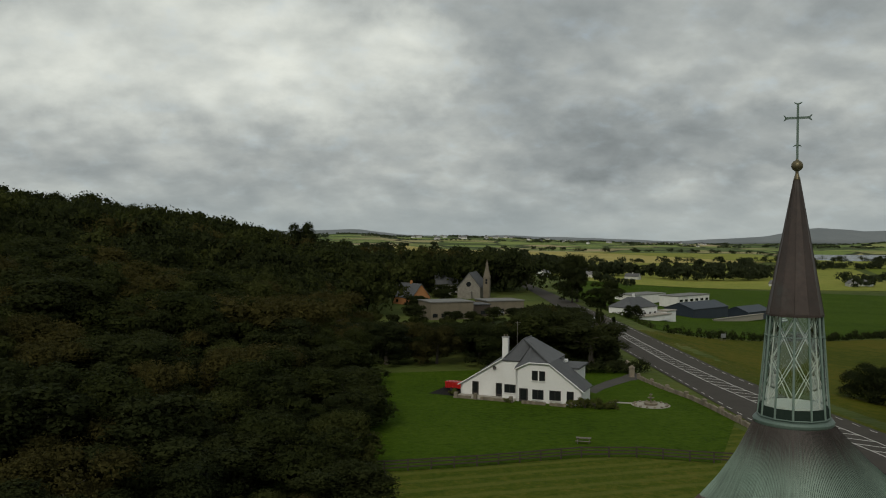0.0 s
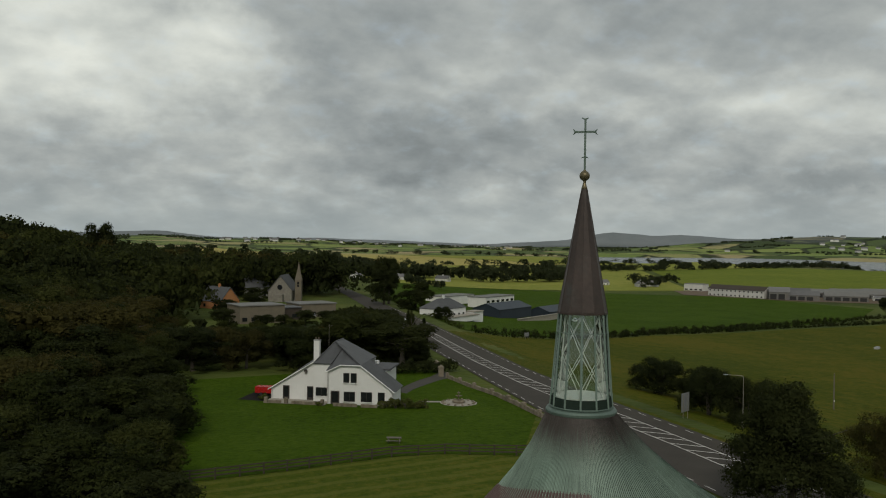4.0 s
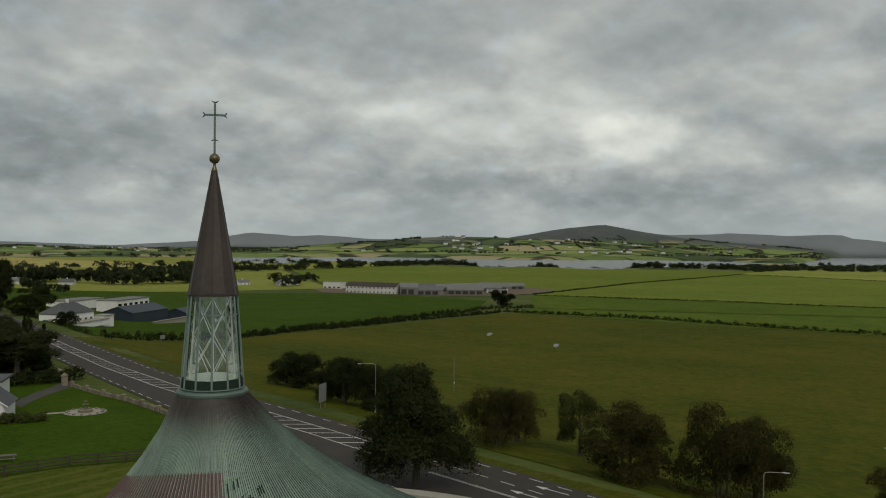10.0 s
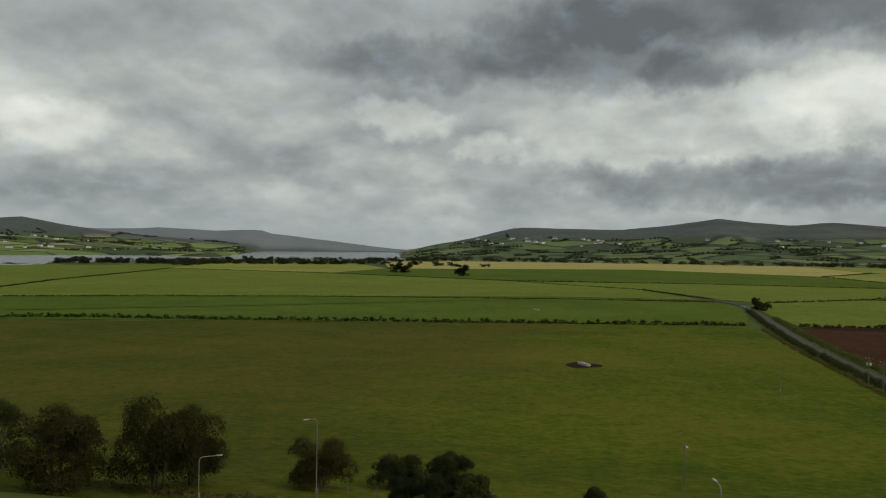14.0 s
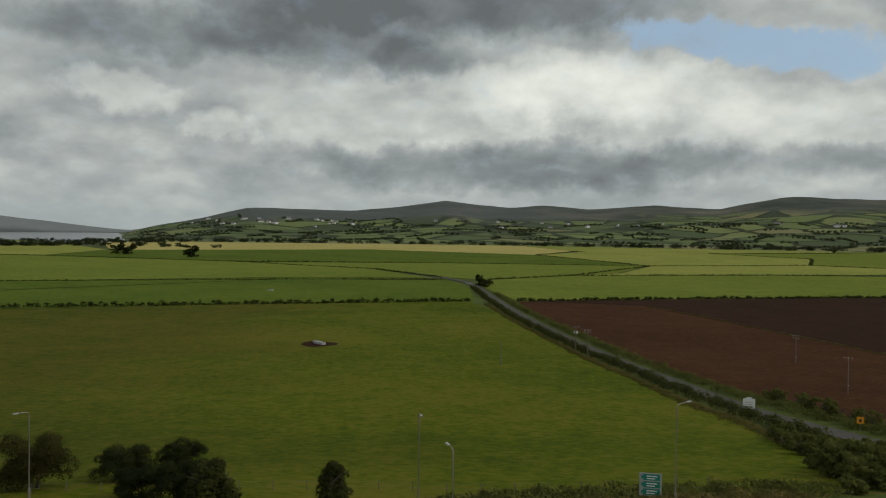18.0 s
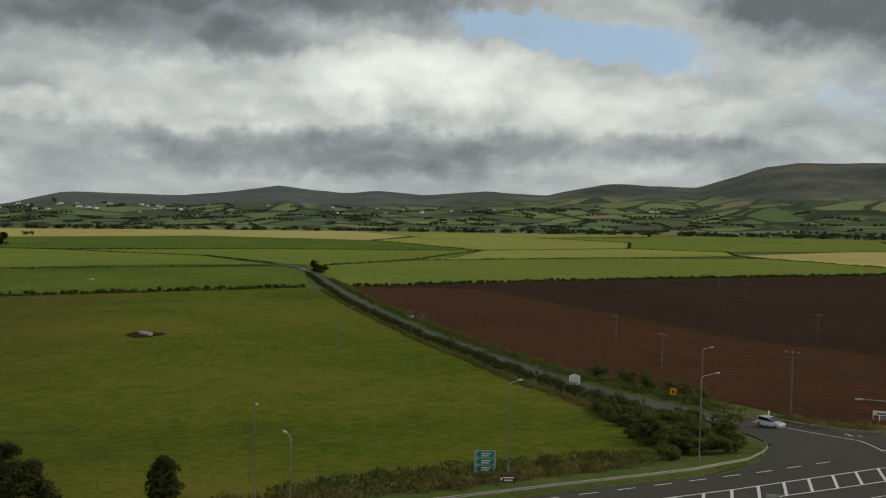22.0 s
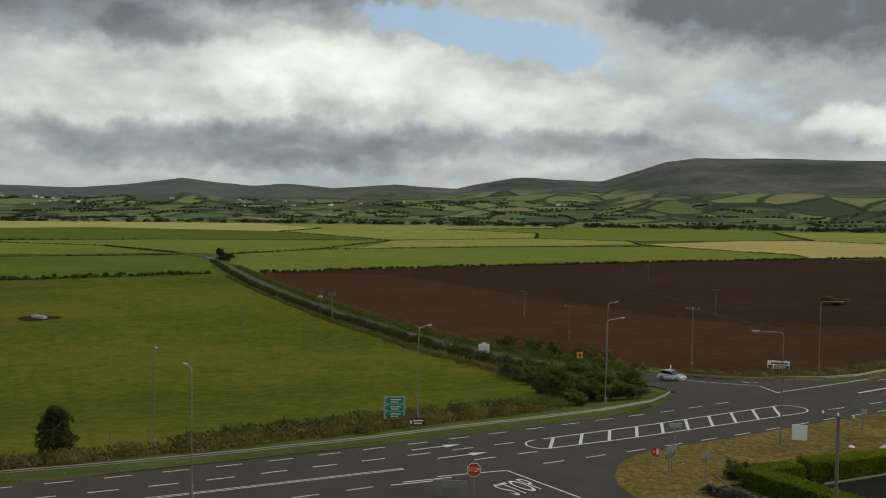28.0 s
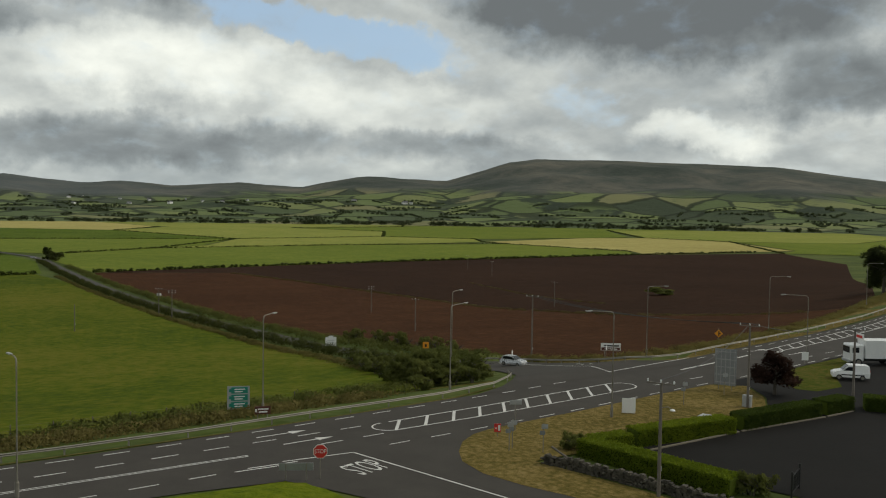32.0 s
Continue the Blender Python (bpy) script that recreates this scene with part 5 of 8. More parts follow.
# ---- overhead line poles ----
def utility_pole(x, y, height, turn, arms=1, lamp=False, box_on=False):
    pole = thing("utility_pole", (x, y, ground(x, y)), turn, "weathered wooden electricity pole with insulators", "utility pole", "overhead line poles")
    part("shaft", tube([(0, 0, -0.3), (0, 0, height)], [0.15, 0.10], 8), "grey_wood", pole)
    for k in range(arms):
        z = height - 0.15 - 0.7 * k
        part("crossarm", box((2.1, 0.1, 0.1), (0, 0.12, z - 0.05), 0.01), "grey_wood", pole)
        for sx in (-0.95, 0.0, 0.95):
            part("insulator", lathe([(0.03, 0), (0.07, 0.04), (0.05, 0.1), (0.08, 0.14), (0.04, 0.22), (0.0, 0.23)], 8), "lamp_clear", pole, "pale insulator").location = (sx, 0.12, z + 0.05)
    if box_on:
        part("transformer", lathe([(0.0, 0), (0.24, 0), (0.26, 0.05), (0.26, 0.75), (0.2, 0.8), (0, 0.8)], 12), "painted_steel", pole, "grey transformer can").location = (0.45, 0.2, height - 2.3)
        part("transformer", lathe([(0.0, 0), (0.24, 0), (0.26, 0.05), (0.26, 0.75), (0.2, 0.8), (0, 0.8)], 12), "white_paint", pole, "white transformer can").location = (-0.45, 0.2, height - 2.3)
    if lamp:
        part("lamp_arm", tube([(0, 0, height - 1.9), (-0.5, 0, height - 1.75), (-0.75, 0, height - 1.85)], 0.03, 6), "galvanised", pole)
        part("lamp_head", lathe([(0.0, 0.12), (0.14, 0.08), (0.2, 0.0), (0.0, -0.02)], 12), "white_paint", pole, "white lamp head").location = (-0.85, 0, height - 1.98)
    part("plate", box((0.26, 0.03, 0.34), (0, -0.15, 1.9)), "lamp_clear", pole)
    return pole


POLES = [(100.0, -92.4, 10.6, 28, 1, False, False), (238.8, -147.6, 8.6, 28, 2, False, False), (179.7, -124.6, 8.6, 28, 1, False, False), (210.8, -204.1, 8.6, 28, 1, False, False),
         (273.2, -88.5, 8.6, 80, 1, False, True), (257.6, -87.5, 9.0, 80, 2, False, False), (38.0, -47.9, 8.3, 20, 1, True, False), (51.2, -78.2, 8.8, 20, 1, False, False), (46.5, -90.5, 8.1, 20, 1, False, False), (241.7, -55.7, 7.5, 28, 0, False, False),
         (142, 143, 8.0, 0, 0, False, False), (420, -330, 8.6, 28, 1, False, False), (360, -300, 8.6, 28, 1, False, False)]
for p in POLES:
    utility_pole(*p)


def cable(a, b, sag, off=0.0):
    pa, pb = Vector(a), Vector(b)
    pts = [pa.lerp(pb, f) - Vector((0, 0, sag * 4 * f * (1 - f))) for f in (i / 10 for i in range(11))]
    o = thing("overhead_wire", a, 0, "thin black overhead wire slung between poles", "wire", "overhead wires")
    part("strand", tube([p - pa for p in pts], 0.03, 4), "cable", o)


def pole_top(i, sx=0.0):
    x, y, h, turn = POLES[i][:4]
    return (x + sx * math.cos(radians(turn)), y + sx * math.sin(radians(turn)), ground(x, y) + h + 0.1)


for sx in (-0.95, 0.0, 0.95):
    cable(pole_top(0, sx), pole_top(7, sx), 0.9)
cable(pole_top(6), pole_top(7), 0.9)
cable(pole_top(7), pole_top(8), 0.7)
cable(pole_top(4), pole_top(5), 0.3)


# ---- signs ----
def sign(name, x, y, turn, width, height, low, board, label, posts=2, back="sign_back", rows=(), panel=None, bar="white_paint"):
    """A sign on posts; its face looks along -y before it is turned."""
    s = thing(name, (x, y, ground(x, y)), turn, label, "road sign")
    gap = width * 0.3 if posts == 2 else 0
    for k in range(posts):
        part("post", tube([(gap * (2 * k - 1) if posts == 2 else 0, 0.06, -0.2), (gap * (2 * k - 1) if posts == 2 else 0, 0.06, low + height)], 0.045, 8), "galvanised", s)
    face = part("board", box((width, 0.04, height), (0, 0, low), 0.012), board, s)
    part("backing", box((width * 0.98, 0.02, height * 0.98), (0, 0.031, low + height * 0.01)), back, s, "grey metal back")
    for x0, z0, w, h, mat in rows:
        part("lettering_bar", box((w, 0.012, h), (x0, -0.025, low + z0)), mat, s)
    return s


def green_direction_sign(x, y, turn):
    rows = []
    for r in range(3):
        z = 0.14 + r * 0.74
        rows += [(0.1, z, 1.62, 0.62, "green_sign"), (-0.80, z + 0.16, 0.22, 0.30, "green_sign")]
    s = sign("direction_sign", x, y, turn, 2.2, 2.35, 0.75, "lead_grey", "white-edged green direction sign with three route panels", 2, "sign_back", rows)
    for r in range(3):
        z = 0.75 + 0.14 + r * 0.74
        for dz, w in ((0.36, 1.05), (0.12, 0.8)):
            part("lettering_bar", box((w, 0.012, 0.11), (0.12 - (0.1 if w < 1 else 0), -0.037, z + dz)), "white_paint", s)


green_direction_sign(79.6, -34.1, -112)
sign("brown_sign", 74.5, -34.4, -112, 1.5, 0.75, 0.35, "brown_sign", "small brown tourist sign low beside the guard rail", 2, "sign_back", [(0.05, 0.42, 1.0, 0.13, "white_paint"), (0.05, 0.15, 0.8, 0.13, "white_paint"), (-0.62, 0.2, 0.16, 0.3, "white_paint")])
sign("white_sign", 155.5, -86.5, -112, 2.3, 2.0, 1.2, "white_paint", "large white information board beside the lane", 2, "sign_back", [(0, 0.4 + 0.4 * k, 1.5, 0.10, "lead_grey") for k in range(3)] + [(0, 2.0, 1.0, 0.3, "white_paint")])
sign("warning_board", 131, -93.5, -118, 1.15, 1.2, 1.5, "amber_sign", "square amber warning board beside the lane", 1, "sign_back", [(0, 0.3, 0.36, 0.5, "black_paint")])
sign("finger_sign", 85.2, -94.6, -132, 2.9, 1.1, 1.3, "white_paint", "white and brown place sign behind the guard rail", 2, "sign_back", [(0.1, 0.62, 2.2, 0.2, "black_paint"), (0, 0.05, 2.7, 0.42, "brown_sign"), (0, 0.17, 1.9, 0.16, "white_paint")])
sign("route_sign", 82.2, 113, 208, 2.6, 3.0, 1.0, "sign_back", "large grey sign back beside the road", 2)
big = sign("advance_sign", 57.9, -83.8, 205, 2.4, 4.2, 0.65, "sign_back", "tall grey back of a large road sign", 2, "sign_back")
for k in range(5):
    part("brace", box((2.3, 0.07, 0.08), (0, -0.055, 0.95 + 0.88 * k)), "lead_grey", big)
for k in range(5):
    part("brace", box((0.07, 0.06, 4.1), (-1.0 + 0.5 * k, -0.05, 0.7)), "lead_grey", big)
w = thing("warning_sign", (81.4, -115.4, ground(81.4, -115.4)), -140, "amber diamond warning sign with a black symbol", "road sign")
part("post", tube([(0, 0.05, -0.2), (0, 0.05, 2.5)], 0.045, 8), "galvanised", w)
part("board", box((0.9, 0.04, 0.9), (0, 0, 1.22), 0.02, None, Matrix.Rotation(radians(45), 4, "Y")), "amber_sign", w, "amber diamond plate")
part("symbol", box((0.14, 0.02, 0.75), (0, -0.03, 1.3)), "black_paint", w)
part("symbol", box((0.4, 0.02, 0.14), (0.12, -0.03, 1.65)), "black_paint", w)


def stop_sign(x, y, turn):
    s = thing("stop_sign", (x, y, ground(x, y)), turn, "red eight-sided stop sign with a white rim on a grey post", "road sign")
    part("post", tube([(0, 0.05, -0.2), (0, 0.05, 2.5)], 0.045, 8), "galvanised", s)
    for r, y0, mat in ((0.56, 0.0, "white_paint"), (0.51, -0.014, "red_sign")):
        bm = bmesh.new()
        ring = [(r * math.cos(radians(22.5 + 45 * k)), r * math.sin(radians(22.5 + 45 * k))) for k in range(8)]
        a = [bm.verts.new((px, y0 - 0.006, 2.12 + pz)) for px, pz in ring]
        b = [bm.verts.new((px, y0 + 0.02, 2.12 + pz)) for px, pz in ring]
        bm.faces.new(a)
        bm.faces.new(list(reversed(b)))
        for k in range(8):
            bm.faces.new((a[k], b[k], b[(k + 1) % 8], a[(k + 1) % 8]))
        bmesh.ops.recalc_face_normals(bm, faces=bm.faces)
        part("plate", bm, mat, s)
    letters("STOP", (0, -0.03, 2.12), 0.36, 0, s, "white_paint", False, 1.25)


stop_sign(54.7, -30.0, -118)
sign("name_board", 55.4, -28.4, 58, 2.5, 0.55, 0.8, "painted_steel", "low grey board seen from behind on two posts", 2)
sign("small_sign", 56.6, -48.7, -125, 0.6, 0.75, 0.5, "red_sign", "small red and white sign on a thin post", 1, "sign_back", [(0.14, 0.12, 0.2, 0.5, "white_paint"), (-0.14, 0.3, 0.16, 0.1, "white_paint")])
sign("arrow_sign", 57.3, -51.4, -125, 1.1, 0.4, 2.5, "painted_steel", "grey finger sign on a tall post", 1)
sign("notice_board", 56.2, -65.5, -130, 1.35, 1.5, 0.12, "white_paint", "white notice board standing on the verge", 2)
for x, y in ((52.6, -46.6), (53.0, -47.3), (50.6, -48.6), (55.6, -73.4), (56.4, -81.5)):
    g = thing("sign_cluster", (x, y, ground(x, y)), -118, "cluster of small grey signs on a galvanised post", "road sign")
    part("post", tube([(0, 0, -0.1), (0, 0, 2.6)], 0.04, 8), "galvanised", g)
    part("plate", box((0.55, 0.03, 0.4), (0.1, -0.05, 2.1)), "painted_steel", g)
    part("plate", box((0.45, 0.03, 0.35), (-0.1, -0.05, 1.6)), "sign_back", g)
sign("lamp_sign", 62.6, -108.4, -130, 0.9, 1.1, 0.6, "white_paint", "white sign on a lamp post", 1)
sign("distance_sign", 117, 244, 200, 2.0, 1.2, 1.2, "painted_steel", "grey road sign beside the road", 2)
for x, y, h in ((98, -86.5, 2.0), (82.3, -90.5, 2.0)):
    d = thing("round_sign", (x, y, ground(x, y)), -55, "round white sign on a grey post", "road sign")
    part("post", tube([(0, 0.04, -0.2), (0, 0.04, h)], 0.04, 8), "galvanised", d)
    part("plate", lathe([(0.0, 0), (0.36, 0), (0.36, 0.03), (0.0, 0.03)], 20), "white_paint", d).matrix_basis = pose(0, 0, h, 90)

# ---- trees, bushes and hedges ----
RNG = np.random.default_rng(11)


def leaf_cloud(lobes, count, size, rng, flat=0.0):
    """Many small leaf sprays near the skins of overlapping lobes: (x, y, z, rx, ry, rz)."""
    lobes = np.array(lobes, float)
    area = (lobes[:, 3] * lobes[:, 4] + lobes[:, 4] * lobes[:, 5] + lobes[:, 3] * lobes[:, 5])
    pick = rng.choice(len(lobes), count, p=area / area.sum())
    d = rng.normal(size=(count, 3))
    d /= np.linalg.norm(d, axis=1)[:, None]
    d[:, 2] = np.where(d[:, 2] < -0.55, -d[:, 2] * 0.6, d[:, 2])
    rad = 1.0 - 0.42 * rng.random(count) ** 2 + 0.10 * rng.normal(size=count) * (rng.random(count) < 0.25)
    inner = rng.random(count) < 0.32
    rad = np.where(inner, 0.60 + 0.24 * rng.random(count), rad)
    centre = lobes[pick, :3] + d * lobes[pick, 3:6] * rad[:, None]
    n = d + 0.75 * rng.normal(size=(count, 3))
    n /= np.linalg.norm(n, axis=1)[:, None]
    t = np.cross(n, rng.normal(size=(count, 3)))
    t /= np.linalg.norm(t, axis=1)[:, None]
    b = np.cross(n, t)
    s = (size * (0.55 + 0.9 * rng.random(count)) * np.where(inner, 1.9, 1.0))[:, None]
    droop = np.array([0, 0, -0.25]) * s
    v = np.stack([centre - t * s * 0.5, centre - b * s * 0.32 + droop * 0.2, centre + t * s * 0.5 + droop, centre + b * s * 0.32 + droop * 0.2], 1)
    skin = d + 0.18 * rng.normal(size=(count, 3)) + np.array([0, 0, 0.25])
    skin /= np.linalg.norm(skin, axis=1)[:, None]
    return np.concatenate([v, np.repeat(skin[:, None, :], 4, 1)], 2).reshape(-1, 6)


def cloud_mesh(name, v, material):
    """A mesh of leaf sprays, each with the way its part of the crown faces."""
    v, skin = v[:, :3], v[:, 3:]
    me = bpy.data.meshes.new(name)
    n = len(v) // 4
    me.vertices.add(len(v))
    me.vertices.foreach_set("co", v.astype(np.float32).ravel())
    me.loops.add(len(v))
    me.loops.foreach_set("vertex_index", np.arange(len(v), dtype=np.int32))
    me.polygons.add(n)
    me.polygons.foreach_set("loop_start", np.arange(0, len(v), 4, dtype=np.int32))
    me.update(calc_edges=True)
    me.attributes.new("skin", "FLOAT_VECTOR", "POINT").data.foreach_set("vector", skin.astype(np.float32).ravel())
    me.materials.append(MATS[material])
    return me


def crown_lobes(rng, wide, low, high, count, lean=0.0, cone=0.0):
    """Lobes of an uneven crown between two heights."""
    out = [(0, 0, (low + high) / 2, wide * 0.30, wide * 0.30, (high - low) * 0.40)]
    for k in range(count):
        a = rng.random() * 2 * np.pi
        h = low + (high - low) * (0.10 + 0.80 * rng.random())
        f = (h - low) / (high - low)
        reach = wide * 0.5 * (0.55 + 0.55 * np.sin(np.pi * min(0.95, f * 0.85 + 0.12))) * (0.5 + 0.5 * rng.random())
        reach *= 1 - cone * f
        r = wide * (0.13 + 0.13 * rng.random()) * (1 - 0.45 * cone * f)
        out.append((reach * np.cos(a) + lean * f, reach * np.sin(a), h, r, r, r * (0.7 + 0.3 * rng.random())))
    return out


def trunk_mesh(rng, height, wide, stems=1):
    bm = bmesh.new()
    for s in range(stems):
        ox, oy = (rng.normal() * 0.3, rng.normal() * 0.3) if stems > 1 else (0, 0)
        r = height * 0.022 / math.sqrt(stems) + 0.05
        top = Vector((ox * 4 + rng.normal() * 0.3, oy * 4 + rng.normal() * 0.3, height * 0.72))
        pts = [Vector((ox, oy, -0.25)), Vector((ox * 1.5, oy * 1.5, height * 0.2)), Vector((ox * 2.5, oy * 2.5, height * 0.45)), top]
        tube(pts, [r * 1.35, r, r * 0.7, r * 0.2], 7, bm)
        for k in range(5):
            f = 0.25 + 0.11 * k
            base = pts[1].lerp(pts[3], f)
            a = rng.random() * 6.28
            end = base + Vector((math.cos(a) * wide * 0.33, math.sin(a) * wide * 0.33, height * (0.14 + 0.12 * rng.random())))
            mid = base.lerp(end, 0.5) + Vector((0, 0, height * 0.03))
            tube([base, mid, end], [r * 0.5, r * 0.32, r * 0.1], 5, bm)
    return as_mesh("trunk", bm)


TREES = {}


def make_kind(key, height, wide, low, lobes, count, size, leaf, stems=1, lean=0.0, seed=1, cone=0.0):
    rng = np.random.default_rng(seed)
    crown = cloud_mesh("crown", leaf_cloud(crown_lobes(rng, wide, low, height, lobes, lean, cone), count, size, rng), leaf)
    trunk = trunk_mesh(rng, height, wide, stems)
    trunk.materials.append(MATS["bark"])
    TREES[key] = (crown, trunk, height, wide)


make_kind("big", 14, 11.5, 0.4, 70, 62000, 0.15, "leaf_dark", 2, -0.4, 21, 0.85)
make_kind("round", 9, 10, 0.5, 44, 36000, 0.15, "leaf_rust", 3, 0, 22)
make_kind("spread", 9, 11, 1.1, 40, 32000, 0.15, "leaf_rust", 4, 0, 23)
make_kind("light", 9, 6.5, 1.0, 26, 15000, 0.14, "leaf_olive", 1, 0.6, 24)
make_kind("scrub", 6, 7, 0.2, 30, 20000, 0.15, "leaf_dark", 3, 0, 25)
make_kind("wood_a", 11, 9, 0.4, 22, 12500, 0.27, "leaf_oak", 1, 0, 31)
make_kind("wood_b", 12, 8, 0.4, 22, 12500, 0.27, "leaf_dark", 1, 0, 32)
make_kind("wood_c", 9, 8.5, 0.4, 22, 12500, 0.25, "leaf_olive", 2, 0, 33)
make_kind("wood_d", 10, 9.5, 0.4, 22, 12500, 0.27, "leaf_rust", 2, 0, 34)
make_kind("plum", 5.6, 5.2, 0.8, 26, 5200, 0.20, "leaf_plum", 1, 0, 35, 0.85)
make_kind("bush", 2.6, 3.4, 0.1, 12, 1700, 0.22, "leaf_scrub", 3, 0, 36)
make_kind("bramble", 1.7, 3.2, 0.0, 12, 1500, 0.20, "leaf_scrub", 3, 0, 37)
make_kind("gorse", 3.2, 3.4, 0.1, 14, 2400, 0.18, "leaf_scrub", 3, 0, 38)
make_kind("thorn", 4.6, 3.8, 0.05, 60, 9000, 0.15, "leaf_olive", 3, 0, 47, 0.75)
make_kind("willow", 4.4, 5.0, 0.2, 16, 4200, 0.22, "leaf_scrub", 4, 0, 39)
conifer = [(0, 0, h, 0.15 + 1.5 * (1 - h / 10), 0.15 + 1.5 * (1 - h / 10), 0.9) for h in np.arange(0.8, 9.6, 0.7)]
TREES["conifer"] = (cloud_mesh("crown", leaf_cloud(conifer, 4200, 0.34, np.random.default_rng(40)), "leaf_dark"), TREES["wood_b"][1], 10, 3.2)


def tree(kind, x, y, height, wide, label, group="", name="tree", category="tree", turn=None):
    crown, trunk, h, w = TREES[kind]
    t = thing(name, (x, y, ground(x, y) - 0.05), RNG.random() * 360 if turn is None else turn, label, category, group)
    t.scale = (wide / w, wide / w, height / h)
    for nm, me in (("trunk", trunk), ("crown", crown)):
        o = new(nm, me)
        o.parent = t
    return t


tree("big", 62.0, 68.5, 14.2, 14.8, "tall dark broadleaf tree leaning over the main road")
tree("scrub", 100, 146, 7.2, 10, "dense dark tree beside the road")
tree("scrub", 104, 137, 6.8, 9, "dense dark tree beside the road")
tree("scrub", 93, 121, 8.2, 8.5, "dense dark tree behind the grey road sign")
tree("scrub", 95, 113, 8.0, 8, "dense dark tree behind the street lamp")
tree("spread", 87.5, 79.5, 7.8, 8.5, "spreading tree with thin pale stems on the verge")
tree("spread", 95.5, 83, 7.2, 7.5, "spreading tree with thin pale stems on the verge")
tree("light", 97.5, 72.2, 9.6, 6.0, "slender birch with a pale stem")
tree("round", 86.5, 57, 8.8, 9.6, "rounded russet-green tree on the verge")
tree("spread", 89.5, 46.3, 10.0, 9.0, "wide russet tree with several stems")
tree("round", 97, 46, 9.2, 8.0, "wide russet tree with several stems")
tree("round", 101, 30.6, 6.2, 7.2, "small russet tree behind a street lamp")
tree("scrub", 106, 22, 4.2, 6.0, "low dark tree on the field edge")
tree("scrub", 113, 16, 4.0, 5.5, "low dark tree on the field edge")
tree("scrub", 93, 17.5, 3.4, 5.0, "low dark thorn bush on the field edge")
tree("thorn", 86.5, 9.5, 5.0, 5.4, "small dark tree by the guard rail")
tree("scrub", 90, 13.5, 4.2, 4.5, "low dark thorn tree by the guard rail")
tree("thorn", 84.8, -2.7, 4.8, 4.0, "small dense bushy tree by the field fence")
tree("plum", 53.4, -86.6, 5.4, 5.4, "small purple-leaved tree beside the hedge")
tree("wood_b", 122, -251, 14, 11, "tall dark tree beside the bend")
tree("wood_a", 128, -263, 12, 10, "tall dark tree beside the bend")
tree("wood_b", 101.5, 347.5, 20, 13, "tall dark tree beside the main road")
tree("wood_b", 97.5, 341, 15, 10, "tall dark tree beside the main road")
tree("wood_a", 105.3, 322, 11, 14, "tall dark tree beside the main road")
tree("scrub", 103, 283, 5, 6, "dark bush beside the main road")
for x, y, h in ((36, 257, 4.5), (43, 261, 4.0), (50, 264, 5.0), (57, 266, 4.5), (64, 262, 4.6), (69, 256, 5.0), (69, 246, 6.5), (63, 250, 6.0), (25, 262, 6.0), (28, 296, 6.5), (43, 330, 6.5), (47, 372, 6.0), (56, 374, 6.0)):
    tree("wood_b", x, y, h, h * 1.25, "dark bushy tree before the school", "trees before the school")
tree("wood_b", 428, 390, 12, 11, "dark tree on the field hedge")
tree("wood_a", 437, 392, 9, 12, "dark tree on the field hedge")
tree("wood_a", 1090, 146, 16, 17, "lone round tree on the plain")
tree("wood_a", 1180, 239, 14, 18, "round tree on the plain")
tree("wood_b", 1190, 256, 13, 18, "round tree on the plain")
tree("wood_a", 612, -124, 9, 7, "dark tree where the lane turns")
tree("wood_c", 606, -128, 6, 8, "scrubby bush where the lane turns")
tree("willow", 216, -267, 3.2, 9.5, "pale scrubby patch in the ploughed field")

# the wood on the hill side: the nearest trees one by one, the rest as one mass
KINDS = ("wood_a", "wood_b", "wood_c", "wood_d")
WOOD_LABEL = {"wood_a": "green broadleaf tree in the hillside wood", "wood_b": "dark broadleaf tree in the hillside wood", "wood_c": "olive-green bushy tree in the hillside wood", "wood_d": "russet-tinged tree in the hillside wood"}
placed, mass = [], []


def wood_spot(x, y):
    """Whether trees of the wood grow here."""
    if y < 165:
        return x < 2.5 - 0.10 * max(0, 95 - y)
    if y < 176:
        return x < 4
    if y < 275:
        return x < 57 + 0.14 * (y - 176) and not (20 < x < 62 and y > 255)
    if y < 330:
        return x < 15
    if y < 396:
        return x < 13
    return x < lerp(ROAD, y)[0] - 5 and y < 520


tries = 0
while tries < 40000 and len(placed) < 1150:
    tries += 1
    d = 52 + 470 * RNG.random() ** 1.25
    b = -24 + 42 * RNG.random()
    x, y = d * math.sin(radians(b)), d * math.cos(radians(b))
    if not wood_spot(x, y):
        continue
    gap = 5.0 + 0.010 * d
    if any((x - p[0]) ** 2 + (y - p[1]) ** 2 < gap * gap for p in placed):
        continue
    placed.append((x, y))
placed.sort(key=lambda p: math.hypot(*p))
